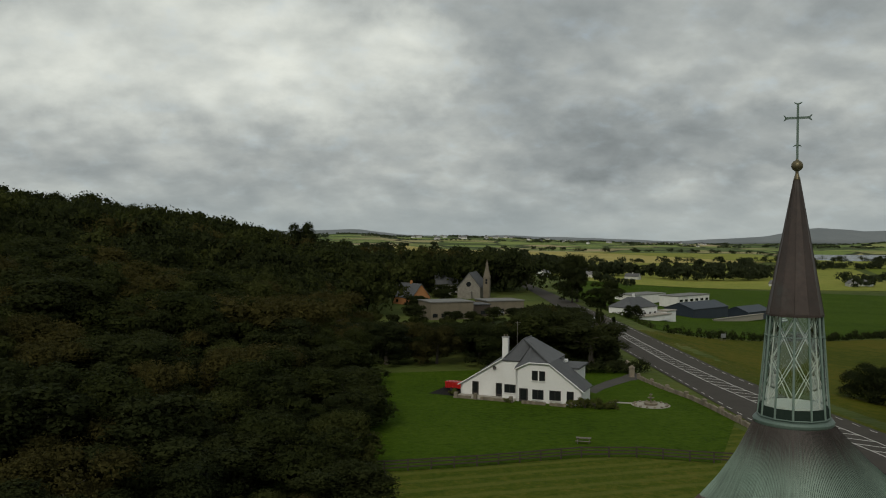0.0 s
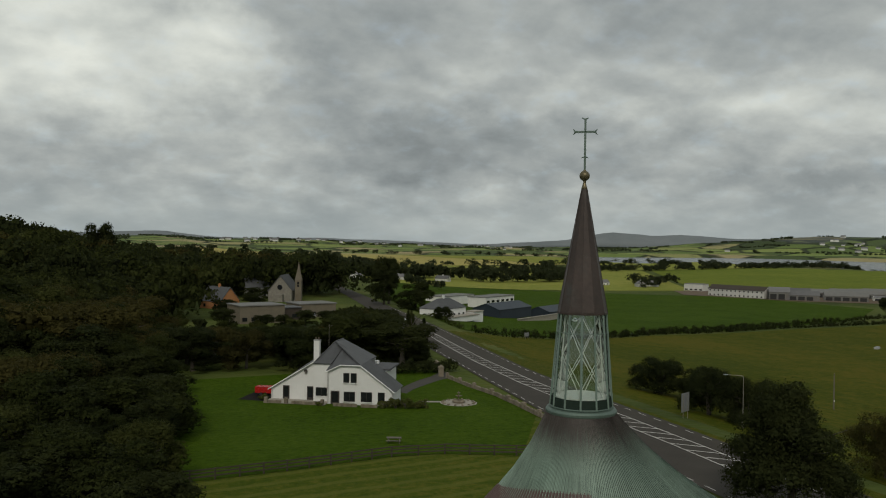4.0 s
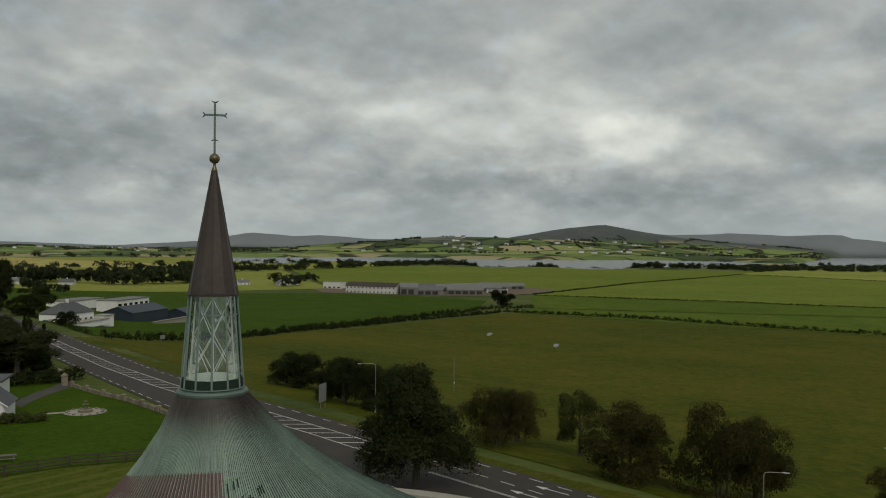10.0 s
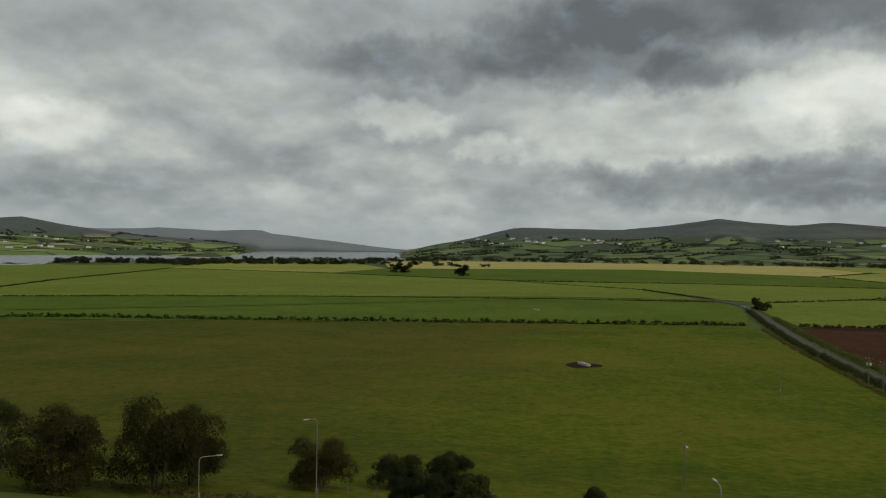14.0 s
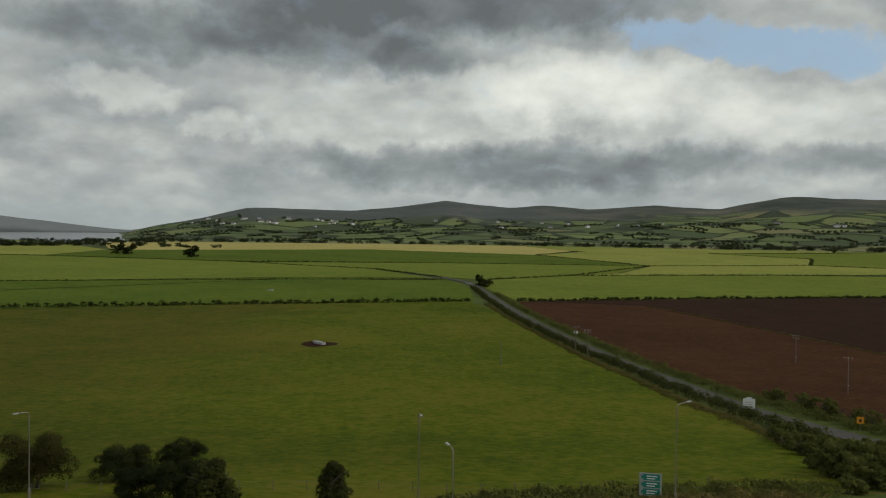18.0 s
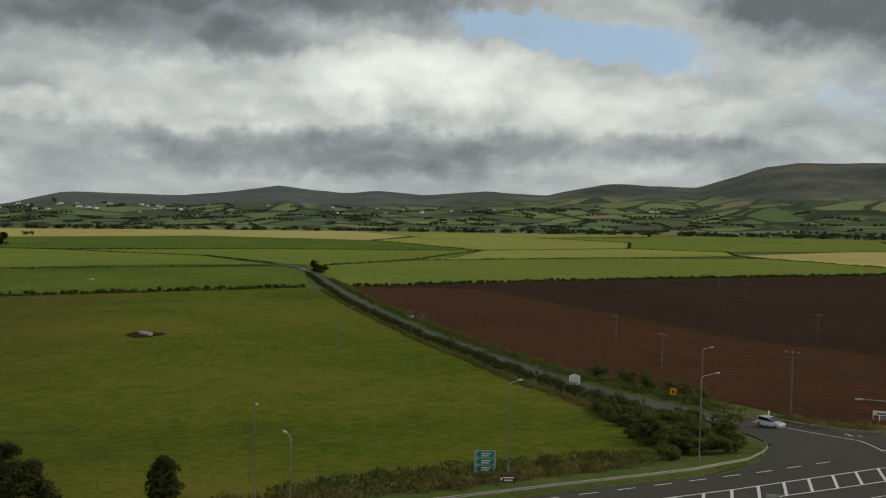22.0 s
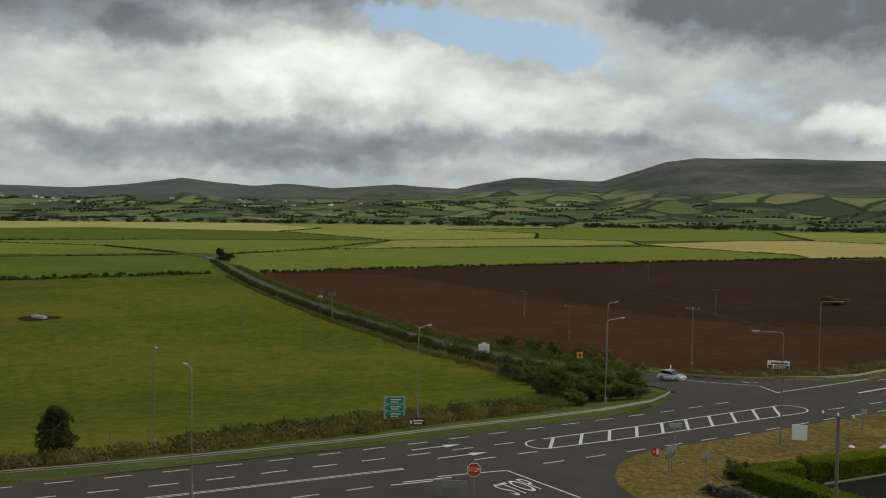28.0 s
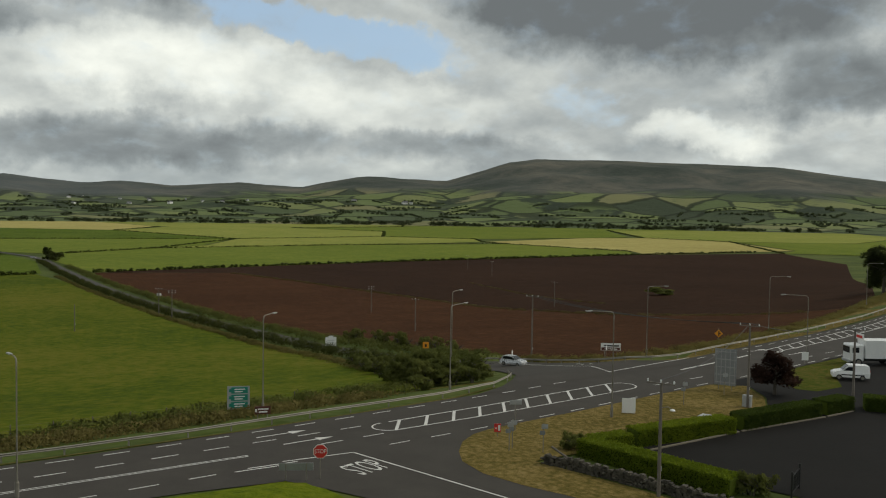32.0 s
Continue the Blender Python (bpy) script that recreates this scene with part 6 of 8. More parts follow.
for i, (x, y) in enumerate(placed):
    near = math.hypot(x, y)
    kind = KINDS[int(RNG.choice(4, p=(0.34, 0.26, 0.16, 0.24) if near < 230 else (0.26, 0.58, 0.10, 0.06)))]
    edge = x > -6 and y < 165
    h = (4.4 + 4.0 * RNG.random()) if near < 85 else (6.0 + 5.0 * RNG.random()) if near < 150 else (10 + 5 * RNG.random()) if near < 300 else (13 + 7 * RNG.random())
    if edge:
        h *= 0.8
    if 165 < y < 280 and x > 0 and math.degrees(math.atan2(x, y)) < 13.2:
        h = max(3.0, min(7.5 + 4 * RNG.random(), 26.5 - 0.098 * near - ground(x, y)))
    elif 165 < y < 280 and x > 0:
        h = max(3.0, min(7.5 + 4 * RNG.random(), 26.5 - 0.078 * near - ground(x, y)))
    w = h * (1.0 + 0.55 * RNG.random())
    if i < 220:
        tree(kind, x, y, h, w, WOOD_LABEL[kind], "trees of the hillside wood")
    else:
        mass.append((kind, x, y, h, w))


def mass_of_trees(name, rows, count, size, label, leaf, category="trees"):
    """Far trees as one mass: leaf sprays in lobed crowns."""
    rng = np.random.default_rng(len(rows))
    vs = []
    for x, y, h, w in rows:
        v = leaf_cloud(crown_lobes(rng, w, h * 0.12, h, 12), count, size * max(1.0, h / 9), rng)
        vs.append(v + np.array([x, y, ground(x, y), 0, 0, 0]))
    tagged(new(name, cloud_mesh(name, np.concatenate(vs), leaf)), label, category, kind="stuff")


for kind, leaf in (("wood_a", "leaf_oak"), ("wood_b", "leaf_dark"), ("wood_c", "leaf_olive"), ("wood_d", "leaf_rust")):
    rows = [(x, y, h, w) for k, x, y, h, w in mass if k == kind]
    if rows:
        mass_of_trees("woodland", rows, 1300, 0.52, "dense broadleaf wood climbing the hill", leaf)
tree("wood_b", -16, 420, 27, 12, "tall straggling tree standing over the wood")
for x, y in ((60.5, 181), (63, 186), (57, 190), (66, 205), (68, 214), (63.5, 196)):
    tree("conifer", x, y, 7 + 3 * RNG.random(), 3.4, "dark narrow evergreen between the house and the road", "evergreens by the road")


def belt(points, step, height, wide, spread=3.0):
    rows = []
    for x, y in (on_plain(*p) for p in resample(points, step)):
        rows.append((x + RNG.normal() * spread, y + RNG.normal() * spread, height * (0.6 + 0.7 * RNG.random()), wide * (0.7 + 0.6 * RNG.random())))
    return rows


far_rows = belt([(120, 640), (193, 753), (251, 838), (290, 809), (323, 769), (384, 780), (435, 815)], 6, 14, 13, 9)
far_rows += belt([(130, 700), (210, 800), (300, 860), (400, 860), (470, 900)], 8, 15, 14, 14)
far_rows += belt([(455, 690), (480, 740), (520, 760)], 8, 10, 12, 8) + belt([(200, 640), (215, 600)], 10, 9, 10, 6)
far_rows += belt([(560, 1030), (900, 1130), (1150, 1180), (1350, 900), (1420, 640)], 8, 9, 15, 12) + belt([(1130, 1160), (1330, 880), (1440, 640), (1530, 400)], 7, 8, 14, 10)
far_rows += belt([(300, 1240), (700, 1290), (1000, 1330)], 22, 9, 16, 12) + belt([(60, 1250), (200, 1255)], 14, 13, 16, 10)
far_rows += belt([(1300, 650), (1500, 640), (1560, 300), (1500, 180)], 16, 8, 15, 12) + belt([(1600, 420), (1900, 440), (2300, 310), (2420, -300)], 24, 8, 18, 14)
far_rows += belt([(400, 2050), (900, 1900), (1150, 1450)], 24, 9, 18, 20) + belt([(-100, 1400), (100, 1300)], 18, 14, 18, 20)
far_rows += belt([(2430, -310), (2580, -900), (2350, -1450), (2150, -1950), (1750, -2200), (1200, -2100)], 22, 9, 19, 22)
far_rows += belt([(1480, 760), (1650, 560), (1760, 380), (1830, 300)], 11, 9, 17, 16) + belt([(900, 1330), (1150, 1120), (1400, 860)], 12, 8, 15, 14)
mass_of_trees("far_trees", far_rows, 560, 0.95, "dark belts of trees between distant fields", "hazed_far_leaf")
hill_rows = []
for k in range(900):
    b = RNG.uniform(-6, 156)
    d = RNG.uniform(2900, 4500) if b < 78 else RNG.uniform(2000, 3800)
    if lough(d * math.sin(radians(b)), d * math.cos(radians(b))) > 0.02 or ground(d * math.sin(radians(b)), d * math.cos(radians(b))) > 62:
        continue
    ang = RNG.uniform(0, 3.14)
    for j in range(int(RNG.integers(3, 9))):
        hill_rows.append((d * math.sin(radians(b)) + math.cos(ang) * j * 16, d * math.cos(radians(b)) + math.sin(ang) * j * 16, RNG.uniform(3, 6.5), RNG.uniform(7, 13)))
mass_of_trees("hillside_hedges", hill_rows, 60, 2.8, "hedgerows and copses on the far hillsides", "hazed_hill_leaf")


# ---- hedges and rough growth ----
def hedge_row(name, points, wide, high, step, per, size, leaf, label, rough=0.5, category="hedge"):
    """A straggling hedge: leaf sprays in uneven lumps along a line."""
    rng = np.random.default_rng(int(abs(points[0][0] * 7 + points[0][1])))
    lobes = []
    for x, y in resample(points, step):
        h = high * (1 - rough * rng.random())
        px, py = x + rng.normal() * wide * 0.25, y + rng.normal() * wide * 0.25
        lobes.append((px, py, ground(px, py) + h * 0.42, wide * (0.42 + 0.35 * rng.random()), wide * (0.42 + 0.35 * rng.random()), h * 0.6))
    v = leaf_cloud(lobes, per * len(lobes), size, rng)
    tagged(new(name, cloud_mesh(name, v, leaf)), label, category, kind="stuff")


def field_hedge(pts, w, h, st, per, sz, leaf):
    hedge_row("field_hedge", pts, w * 0.85, h * (1.55 if st <= 3 else 1.0), st * 0.55, per * (2 if st <= 4 else 1), sz * 0.8, leaf, "low straggling hedge between fields", 0.65)


field_hedge([(98, 243), (111, 245), (160, 276), (204, 306), (300, 340), (392, 356)], 2.6, 2.4, 2.4, 46, 0.42, "leaf_dark")
field_hedge([(400, 360), (432, 266), (438, 195), (456, 104), (470, 6), (486, -92)], 3.0, 2.2, 3.0, 40, 0.5, "leaf_oak")
field_hedge([(205, 312), (294, 347), (350, 366), (414, 383), (440, 370)], 2.6, 2.2, 3.0, 36, 0.5, "leaf_dark")
field_hedge([(553, 464), (618, 326), (654, 194), (686, 10), (694, -108)], 2.4, 1.5, 4.0, 30, 0.6, "leaf_field")
field_hedge([(560, 470), (809, 538), (1005, 566), (1190, 600)], 3.0, 2.2, 5.0, 30, 0.8, "leaf_dark")
field_hedge([(1190, 600), (1125, 330), (1004, 86), (922, 10), (860, -64), (724, -112)], 3.0, 1.8, 5.0, 30, 0.8, "leaf_field")
field_hedge([(488, -122), (502, -230), (510, -340), (511, -505), (512, -600), (500, -760)], 3.0, 2.6, 4.0, 40, 0.6, "leaf_field")
field_hedge([(690, -148), (755, -239), (773, -450), (744, -641), (560, -643)], 3.0, 2.2, 5.0, 30, 0.8, "leaf_field")
field_hedge([(744, -641), (800, -650), (880, -702), (990, -629), (952, -398), (756, -240)], 3.0, 2.0, 6.0, 26, 0.9, "leaf_field")
field_hedge([(1004, 80), (1002, -150), (952, -395), (1300, -353), (1500, -483)], 3.0, 2.0, 7.0, 26, 1.0, "leaf_field")
field_hedge([(992, -629), (1200, -763), (1420, -703), (1506, -1003), (1800, -1203)], 4.0, 2.2, 8.0, 24, 1.2, "leaf_field")
field_hedge([(470, -762), (700, -1003), (850, -1003), (1198, -1303)], 4.0, 2.4, 7.0, 26, 1.0, "leaf_field")
field_hedge([(98, 250), (106, 330), (123, 470), (190, 662)], 3.0, 2.2, 5.0, 30, 0.6, "leaf_field")
hedge_row("lane_hedge", [(112, -76.5), (130, -82), (157, -84.6), (190, -87.2), (214, -89), (260, -90.8), (330, -93.6), (400, -97.2), (468, -103), (540, -109.5), (600, -116)], 2.8, 3.0, 1.4, 240, 0.20, "leaf_olive", "overgrown hedge along the lane")
hedge_row("lane_hedge", [(112, -92.5), (130, -95.5), (150, -96.0), (190, -98), (216, -99.5), (268, -101.5), (372, -107), (461, -113.5), (540, -120)], 3.4, 2.4, 1.5, 190, 0.2, "leaf_scrub", "overgrown hedge along the lane")
hedge_row("lane_bank_weeds", [(118, -72.5), (135, -77.5), (160, -80.6), (192, -83.2), (216, -85.2), (262, -87.2), (330, -90.2), (400, -94), (466, -98.5)], 2.6, 1.1, 1.0, 150, 0.16, "leaf_straw", "pale dry grass and weeds along the foot of the lane hedge", 0.6, "weeds")
hedge_row("ditch_weeds", [(112, -192), (161, -191), (226, -186), (286, -192), (380, -193), (449, -187)], 3.0, 1.0, 1.6, 120, 0.15, "leaf_dry", "weedy strip between ploughed fields", 0.6, "weeds")
hedge_row("ditch_weeds", [(205, -222), (250, -232), (330, -262)], 2.5, 0.6, 1.8, 120, 0.15, "leaf_dry", "weedy strip in the ploughed field", 0.6, "weeds")
hedge_row("roadside_weeds", [(104, -92.5), (94, -91.6), (84, -91.5), (79, -97), (79.5, -110), (82, -128), (90, -160), (104, -208), (122, -262)], 3.0, 1.3, 0.8, 180, 0.15, "leaf_straw", "tall dry weeds behind the guard rail", 0.7, "weeds")
hedge_row("roadside_weeds", [(79.0, 20), (77.8, 0), (77.4, -14), (78.0, -30), (78.2, -50)], 3.0, 1.4, 0.55, 200, 0.15, "leaf_straw", "tall dry weeds behind the guard rail", 0.7, "weeds")
hedge_row("roadside_weeds", [(92, 62), (88, 40), (86, 26), (84, 8)], 3.0, 1.0, 0.8, 180, 0.15, "leaf_straw", "tall dry weeds along the field edge", 0.7, "weeds")
hedge_row("verge_bramble", [(82, -15), (83, -26), (83.5, -36), (82.5, -46), (81, -54)], 4.0, 1.7, 0.7, 221, 0.2, "leaf_scrub", "dense bramble bank between the rail and the field", 0.5, "bramble")
hedge_row("garden_hedge", [(46, 166.8), (50, 166.6), (62, 165.4)], 3.2, 3.0, 0.8, 160, 0.3, "leaf_dark", "dark hedge behind the white house", 0.2)

# bushes on the bank at the junction
k = 0
while k < 44:
    u, v = RNG.random(), RNG.random()
    x = 80 + 46 * u
    lo, hi = -70 - 0.22 * (x - 80), -56 - 0.42 * (x - 80)
    if x > 104:
        lo, hi = -76 - 0.10 * (x - 104), -66 - 0.42 * (x - 104)
    y = lo + (hi - lo) * v
    tall = 84 < x < 98 and y < -60
    kind = ("gorse", "willow")[k % 2] if tall else ("bush", "bramble", "gorse")[k % 3]
    h = (3.0 + 1.6 * RNG.random()) if tall else (1.4 + 1.2 * RNG.random())
    tree(kind, x, y, h, h * (0.9 + 0.5 * RNG.random()) + 0.6, "dense green scrub on the bank at the junction", "bushes on the junction bank", "bush", "bush")
    k += 1
for x, y in resample([(128, -97.5), (152, -99), (172, -101)], 5):
    tree("gorse", x, y + RNG.normal(), 2.6 + RNG.random(), 3.6, "dark gorse bush beside the lane", "bushes beside the lane", "bush", "bush")


# ---- clipped hedges of the car park ----
def clipped_hedge(a, b, wide, high, label, leaf="leaf_hedge"):
    ax, ay = a
    bx, by = b
    n = math.dist(a, b)
    h = thing("hedge", (ax, ay, ground(ax, ay)), math.degrees(math.atan2(by - ay, bx - ax)), label, "hedge", "clipped hedges of the car park")
    part("core", box((n, wide * 0.86, high * 0.93), (n / 2, 0, 0), 0.1), "hedge_core", h, "dark twiggy inside")
    rng = np.random.default_rng(int(n * 10))
    m = int(n * (wide + 2 * high) * 260)
    s = rng.random(m)
    x = rng.random(m) * n
    f = rng.random(m) * (wide + 2 * high)
    yy = np.where(f < high, -wide / 2, np.where(f < high + wide, f - high - wide / 2, wide / 2))
    zz = np.where(f < high, f, np.where(f < high + wide, high, f - high - wide))
    lob = np.stack([x, yy, zz], 1) + rng.normal(size=(m, 3)) * 0.045
    t = rng.normal(size=(m, 3))
    t /= np.linalg.norm(t, axis=1)[:, None]
    u = np.cross(t, rng.normal(size=(m, 3)))
    u /= np.linalg.norm(u, axis=1)[:, None]
    z = (0.045 + 0.045 * s)[:, None]
    side = np.stack([0 * x, np.where(f < high, -1.0, np.where(f < high + wide, 0.0, 1.0)), np.where((f > high) & (f < high + wide), 1.0, 0.15)], 1) + 0.4 * rng.normal(size=(m, 3))
    side /= np.linalg.norm(side, axis=1)[:, None]
    quads = np.stack([lob - t * z, lob - u * z, lob + t * z, lob + u * z], 1)
    o = new("foliage", cloud_mesh("foliage", np.concatenate([quads, np.repeat(side[:, None, :], 4, 1)], 2).reshape(-1, 6), leaf))
    o.parent = h


clipped_hedge((48.6, -51.3), (35.2, -52.8), 1.9, 1.4, "neatly clipped bright green hedge above a stone wall")
clipped_hedge((48.8, -52.4), (48.2, -56.2), 1.7, 1.25, "neatly clipped bright green hedge at the corner")
clipped_hedge((48.2, -56.8), (46.3, -68.0), 1.8, 1.5, "neatly clipped bright green hedge beside the car park")
clipped_hedge((46.4, -69.4), (45.4, -80.8), 1.8, 1.5, "neatly clipped dark hedge beside the car park", "leaf_box")
clipped_hedge((45.4, -82.0), (45.0, -86.4), 1.8, 1.5, "neatly clipped dark hedge beside the car park", "leaf_box")
clipped_hedge((44.0, -88.0), (37, -93.0), 1.9, 1.5, "neatly clipped dark hedge at the far side of the car park", "leaf_box")
for x, y, h in ((50.4, -51.4, 1.5), (50.9, -52.8, 1.2), (34.6, -53.9, 1.9), (34.0, -54.8, 1.6)):
    tree("bush", x, y, h, h * 1.1, "small rounded shrub at the hedge end", "shrubs at the hedge", "shrub", "shrub")

# ---- the white house ----
def slab(bm, pts, thick):
    """A flat panel of some thickness from three or more corners (top side given)."""
    vs = [Vector(p) for p in pts]
    n = (vs[1] - vs[0]).cross(vs[2] - vs[0]).normalized()
    a = [bm.verts.new(v) for v in vs]
    b = [bm.verts.new(v - n * thick) for v in vs]
    bm.faces.new(a)
    bm.faces.new(list(reversed(b)))
    for k in range(len(a)):
        bm.faces.new((a[k], b[k], b[(k + 1) % len(a)], a[(k + 1) % len(a)]))
    bmesh.ops.recalc_face_normals(bm, faces=bm.faces)
    return bm


def front(bm, outline, y, thick=0.3):
    """An upright wall in the plane y from (x, z) corners."""
    return slab(bm, [(x, y, z) for x, z in reversed(outline)], thick)


HOUSE_TURN = -29.0
house = thing("house", (22.0, 145.4, 0), HOUSE_TURN, "white rendered house with a steep slate roof and stone terrace", "house")
part("wall", front(bmesh.new(), [(0, 0), (0, 2.0), (7.75, 6.7), (7.75, 0)], 0), "white_render", house, "white rendered gable wall")
part("wall", prism([(7.7, -0.7), (10.7, -0.7), (10.7, 3), (7.7, 3)], 0, 6.55), "white_render", house)
part("wall", front(bmesh.new(), [(10.5, 0), (10.5, 5.5), (12.8, 6.55), (16.2, 6.55), (21.6, 2.7), (21.6, 0)], -2.0), "white_render", house, "white rendered gable with upper windows")
part("wall", slab(bmesh.new(), [(10.5, -2, 0), (10.5, -2, 5.5), (10.5, 0.5, 5.5), (10.5, 0.5, 0)], 0.3), "white_render", house)
part("wall", slab(bmesh.new(), [(21.6, -2, 0), (21.6, 4.3, 0), (21.6, 4.3, 2.6), (21.6, -2, 2.6)], 0.3), "white_render", house)
part("wall", slab(bmesh.new(), [(0, 0, 0), (0, 0, 2.0), (0, 9, 2.0), (0, 9, 0)], 0.3), "white_render", house)
part("wall", front(bmesh.new(), [(0, 0), (0, 2.0), (10.0, 9.4), (16, 6.5), (16, 0)], 8.7), "white_render", house)
part("wall", prism([(14, 5), (19.1, 5), (19.1, 12), (14, 12)], 0, 4.9), "white_render", house, "white rendered side wing")
part("roof", prism([(13.8, 4.7), (19.6, 4.7), (19.6, 12.3), (13.8, 12.3)], 4.9, 5.2), "slate", house, "flat dark roof of the side wing")
for pts in ([(-0.35, -0.35, 1.85), (8.0, -0.35, 6.95), (10.0, 4.2, 9.7), (10.0, 9.0, 9.7), (-0.35, 9.0, 1.85)],
            [(7.6, -1.0, 6.6), (10.8, -1.0, 6.6), (11.6, 4.0, 9.0), (10.0, 4.2, 9.7), (7.9, -0.2, 6.95)],
            [(10.2, -2.35, 5.4), (12.8, -2.35, 6.7), (11.6, 4.0, 8.95), (10.4, 0.4, 6.5)],
            [(12.8, -2.35, 6.7), (16.2, -2.35, 6.7), (14.6, 1.0, 7.25), (11.6, 4.0, 9.0)],
            [(16.2, -2.35, 6.7), (22.0, -2.35, 2.45), (22.0, 4.6, 2.45), (16.2, 4.6, 6.7)], [(10.0, 4.2, 9.7), (16.2, -2.35, 6.72), (16.2, 4.6, 6.72), (16.2, 9.0, 6.72), (10.0, 9.0, 9.7)]):
    part("roof", slab(bmesh.new(), pts, 0.14), "slate", house, "dark slate roof slope")
for a, b in (((10.0, 4.2, 9.72), (10.0, 9.0, 9.72)), ((10.0, 4.2, 9.72), (8.0, -0.35, 6.97)), ((10.0, 4.2, 9.72), (16.2, -2.3, 6.74))):
    part("ridge_tile", tube([a, b], 0.11, 6), "slate", house)
for a, b in (((-0.4, -0.4, 1.78), (7.8, -0.4, 6.8)), ((10.2, -2.42, 5.35), (12.8, -2.42, 6.62)), ((12.8, -2.42, 6.62), (16.2, -2.42, 6.62)), ((16.2, -2.42, 6.62), (22.0, -2.42, 2.38))):
    part("fascia", tube([a, b], 0.09, 5), "white_paint", house, "white fascia board")


def window(x, z, w, h, y, panes=2, name="window"):
    win = part(name, box((w + 0.16, 0.10, h + 0.16), (x, y - 0.02, z - 0.08)), "dark_frame", house, "dark framed window")
    for k in range(panes):
        pw = (w - 0.08 * (panes - 1)) / panes
        part("pane", box((pw, 0.03, h), (x - w / 2 + pw / 2 + k * (pw + 0.08), y - 0.085, z)), "dark_window", win)
    part("sill", box((w + 0.36, 0.22, 0.08), (x, y - 0.1, z - 0.17)), "white_paint", win, "white sill")


for x, z, w, h, n in ((13.75, 3.8, 0.85, 1.45, 1), (15.0, 3.8, 0.85, 1.45, 1), (14.3, 0.7, 1.75, 1.45, 2), (17.2, 0.75, 1.75, 1.45, 2), (19.7, 0.8, 1.0, 1.45, 1)):
    window(x, z, w, h, -2.02, n)
window(9.1, 1.2, 1.8, 1.25, -0.72, 2)
for x, w, y, z in ((2.7, 1.15, -0.02, 0.25), (6.95, 1.15, -0.02, 0.25), (11.85, 1.5, -2.02, 0.05)):
    d = part("door", box((w, 0.12, 2.25), (x, y, z)), "dark_frame", house, "dark glazed door")
    part("door_glass", box((w * 0.7, 0.03, 1.7), (x, y - 0.08, z + 0.4)), "dark_window", d)
chim = part("chimney", box((1.0, 0.8, 4.4), (7.3, 2.4, 5.6), 0.03), "white_render", house, "white rendered chimney stack")
part("chimney_cap", box((1.15, 0.95, 0.14), (7.3, 2.4, 10.0)), "lead_grey", chim)
for dx in (-0.25, 0.25):
    part("chimney_pot", lathe([(0.13, 0), (0.15, 0.08), (0.11, 0.1), (0.12, 0.4), (0.10, 0.42)], 10), "tan_stone", chim).location = (7.3 + dx, 2.4, 10.14)
part("satellite_dish", lathe([(0.0, 0.0), (0.16, 0.02), (0.30, 0.08), (0.32, 0.09)], 16), "dark_frame", house, "dark satellite dish").matrix_basis = pose(6.2, -0.35, 5.1, 80, 0, 10)
mast = part("aerial", tube([(8.6, 5.0, 8.2), (8.6, 5.0, 12.6)], 0.03, 6), "galvanised", house, "thin television aerial")
for z in (12.1, 12.4):
    part("aerial_rod", tube([(8.1, 5, z), (9.1, 5, z)], 0.015, 5), "galvanised", mast)
for x in (3.4, 4.8):
    part("rooflight", slab(bmesh.new(), [(x, 1.6, 2.14 + x * 0.612), (x + 0.7, 1.6, 2.14 + (x + 0.7) * 0.612), (x + 0.7, 2.7, 2.14 + (x + 0.7) * 0.612), (x, 2.7, 2.14 + x * 0.612)], 0.06), "lamp_clear", house, "pale roof window")
part("roof_vent", box((1.3, 0.9, 0.55), (15.6, 10.5, 5.2), 0.05), "white_paint", house, "white box on the flat roof")

# terrace in front of it
hm = house.matrix_basis


def by_house(x, y, z=0.0):
    return tuple(hm @ Vector((x, y, z)))


terrace = thing("terrace", by_house(0, 0), HOUSE_TURN, "low stone terrace with walls before the house", "terrace")
part("paving", box((10.6, 3.4, 0.22), (5.2, -1.75, 0.0), 0.02), "paving", terrace)
for x, w in ((2.1, 2.6), (7.3, 5.0), (14.2, 4.4), (18.2, 3.0)):
    y = -3.4 if x < 10 else -3.6
    for k in range(int(w / 0.45)):
        part("stone", box((0.43, 0.34, 0.55 + 0.08 * RNG.random()), (x - w / 2 + 0.45 * k + 0.22, y, 0.0), 0.03), "garden_stone", terrace)
for x in (0.4, 3.9, 10.1, 20.2):
    part("pier", box((0.55, 0.55, 1.05), (x, -3.45, 0), 0.03), "garden_stone", terrace, "square stone pier")
for x, y, h, kind in ((20.6, -3.2, 1.5, "bush"), (22.3, -3.0, 1.9, "bush"), (24.0, -2.6, 1.7, "gorse"), (25.4, -2.2, 1.3, "bush"), (26.6, -1.6, 1.6, "gorse"), (9.6, -3.9, 0.9, "bush"), (-1.0, -0.6, 1.2, "bush")):
    p = by_house(x, y)
    tree(kind, p[0], p[1], h, h * 1.35, "small garden shrub beside the house", "garden shrubs", "shrub", "shrub")
yard = [by_house(x, y)[:2] for x, y in ((-5.2, -1.8), (-0.2, -2.4), (-0.2, 7), (-5.0, 7))]
sheet("house_yard", yard, "black_asphalt", "dark tarmac yard beside the house", "yard", 0.04, 4)
shed = thing("trailer", by_house(-2.4, 3.5), HOUSE_TURN, "low red covered trailer parked beside the house", "trailer")
part("body", box((3.2, 1.7, 0.95), (0, 0, 0.45), 0.06), "car_red", shed)
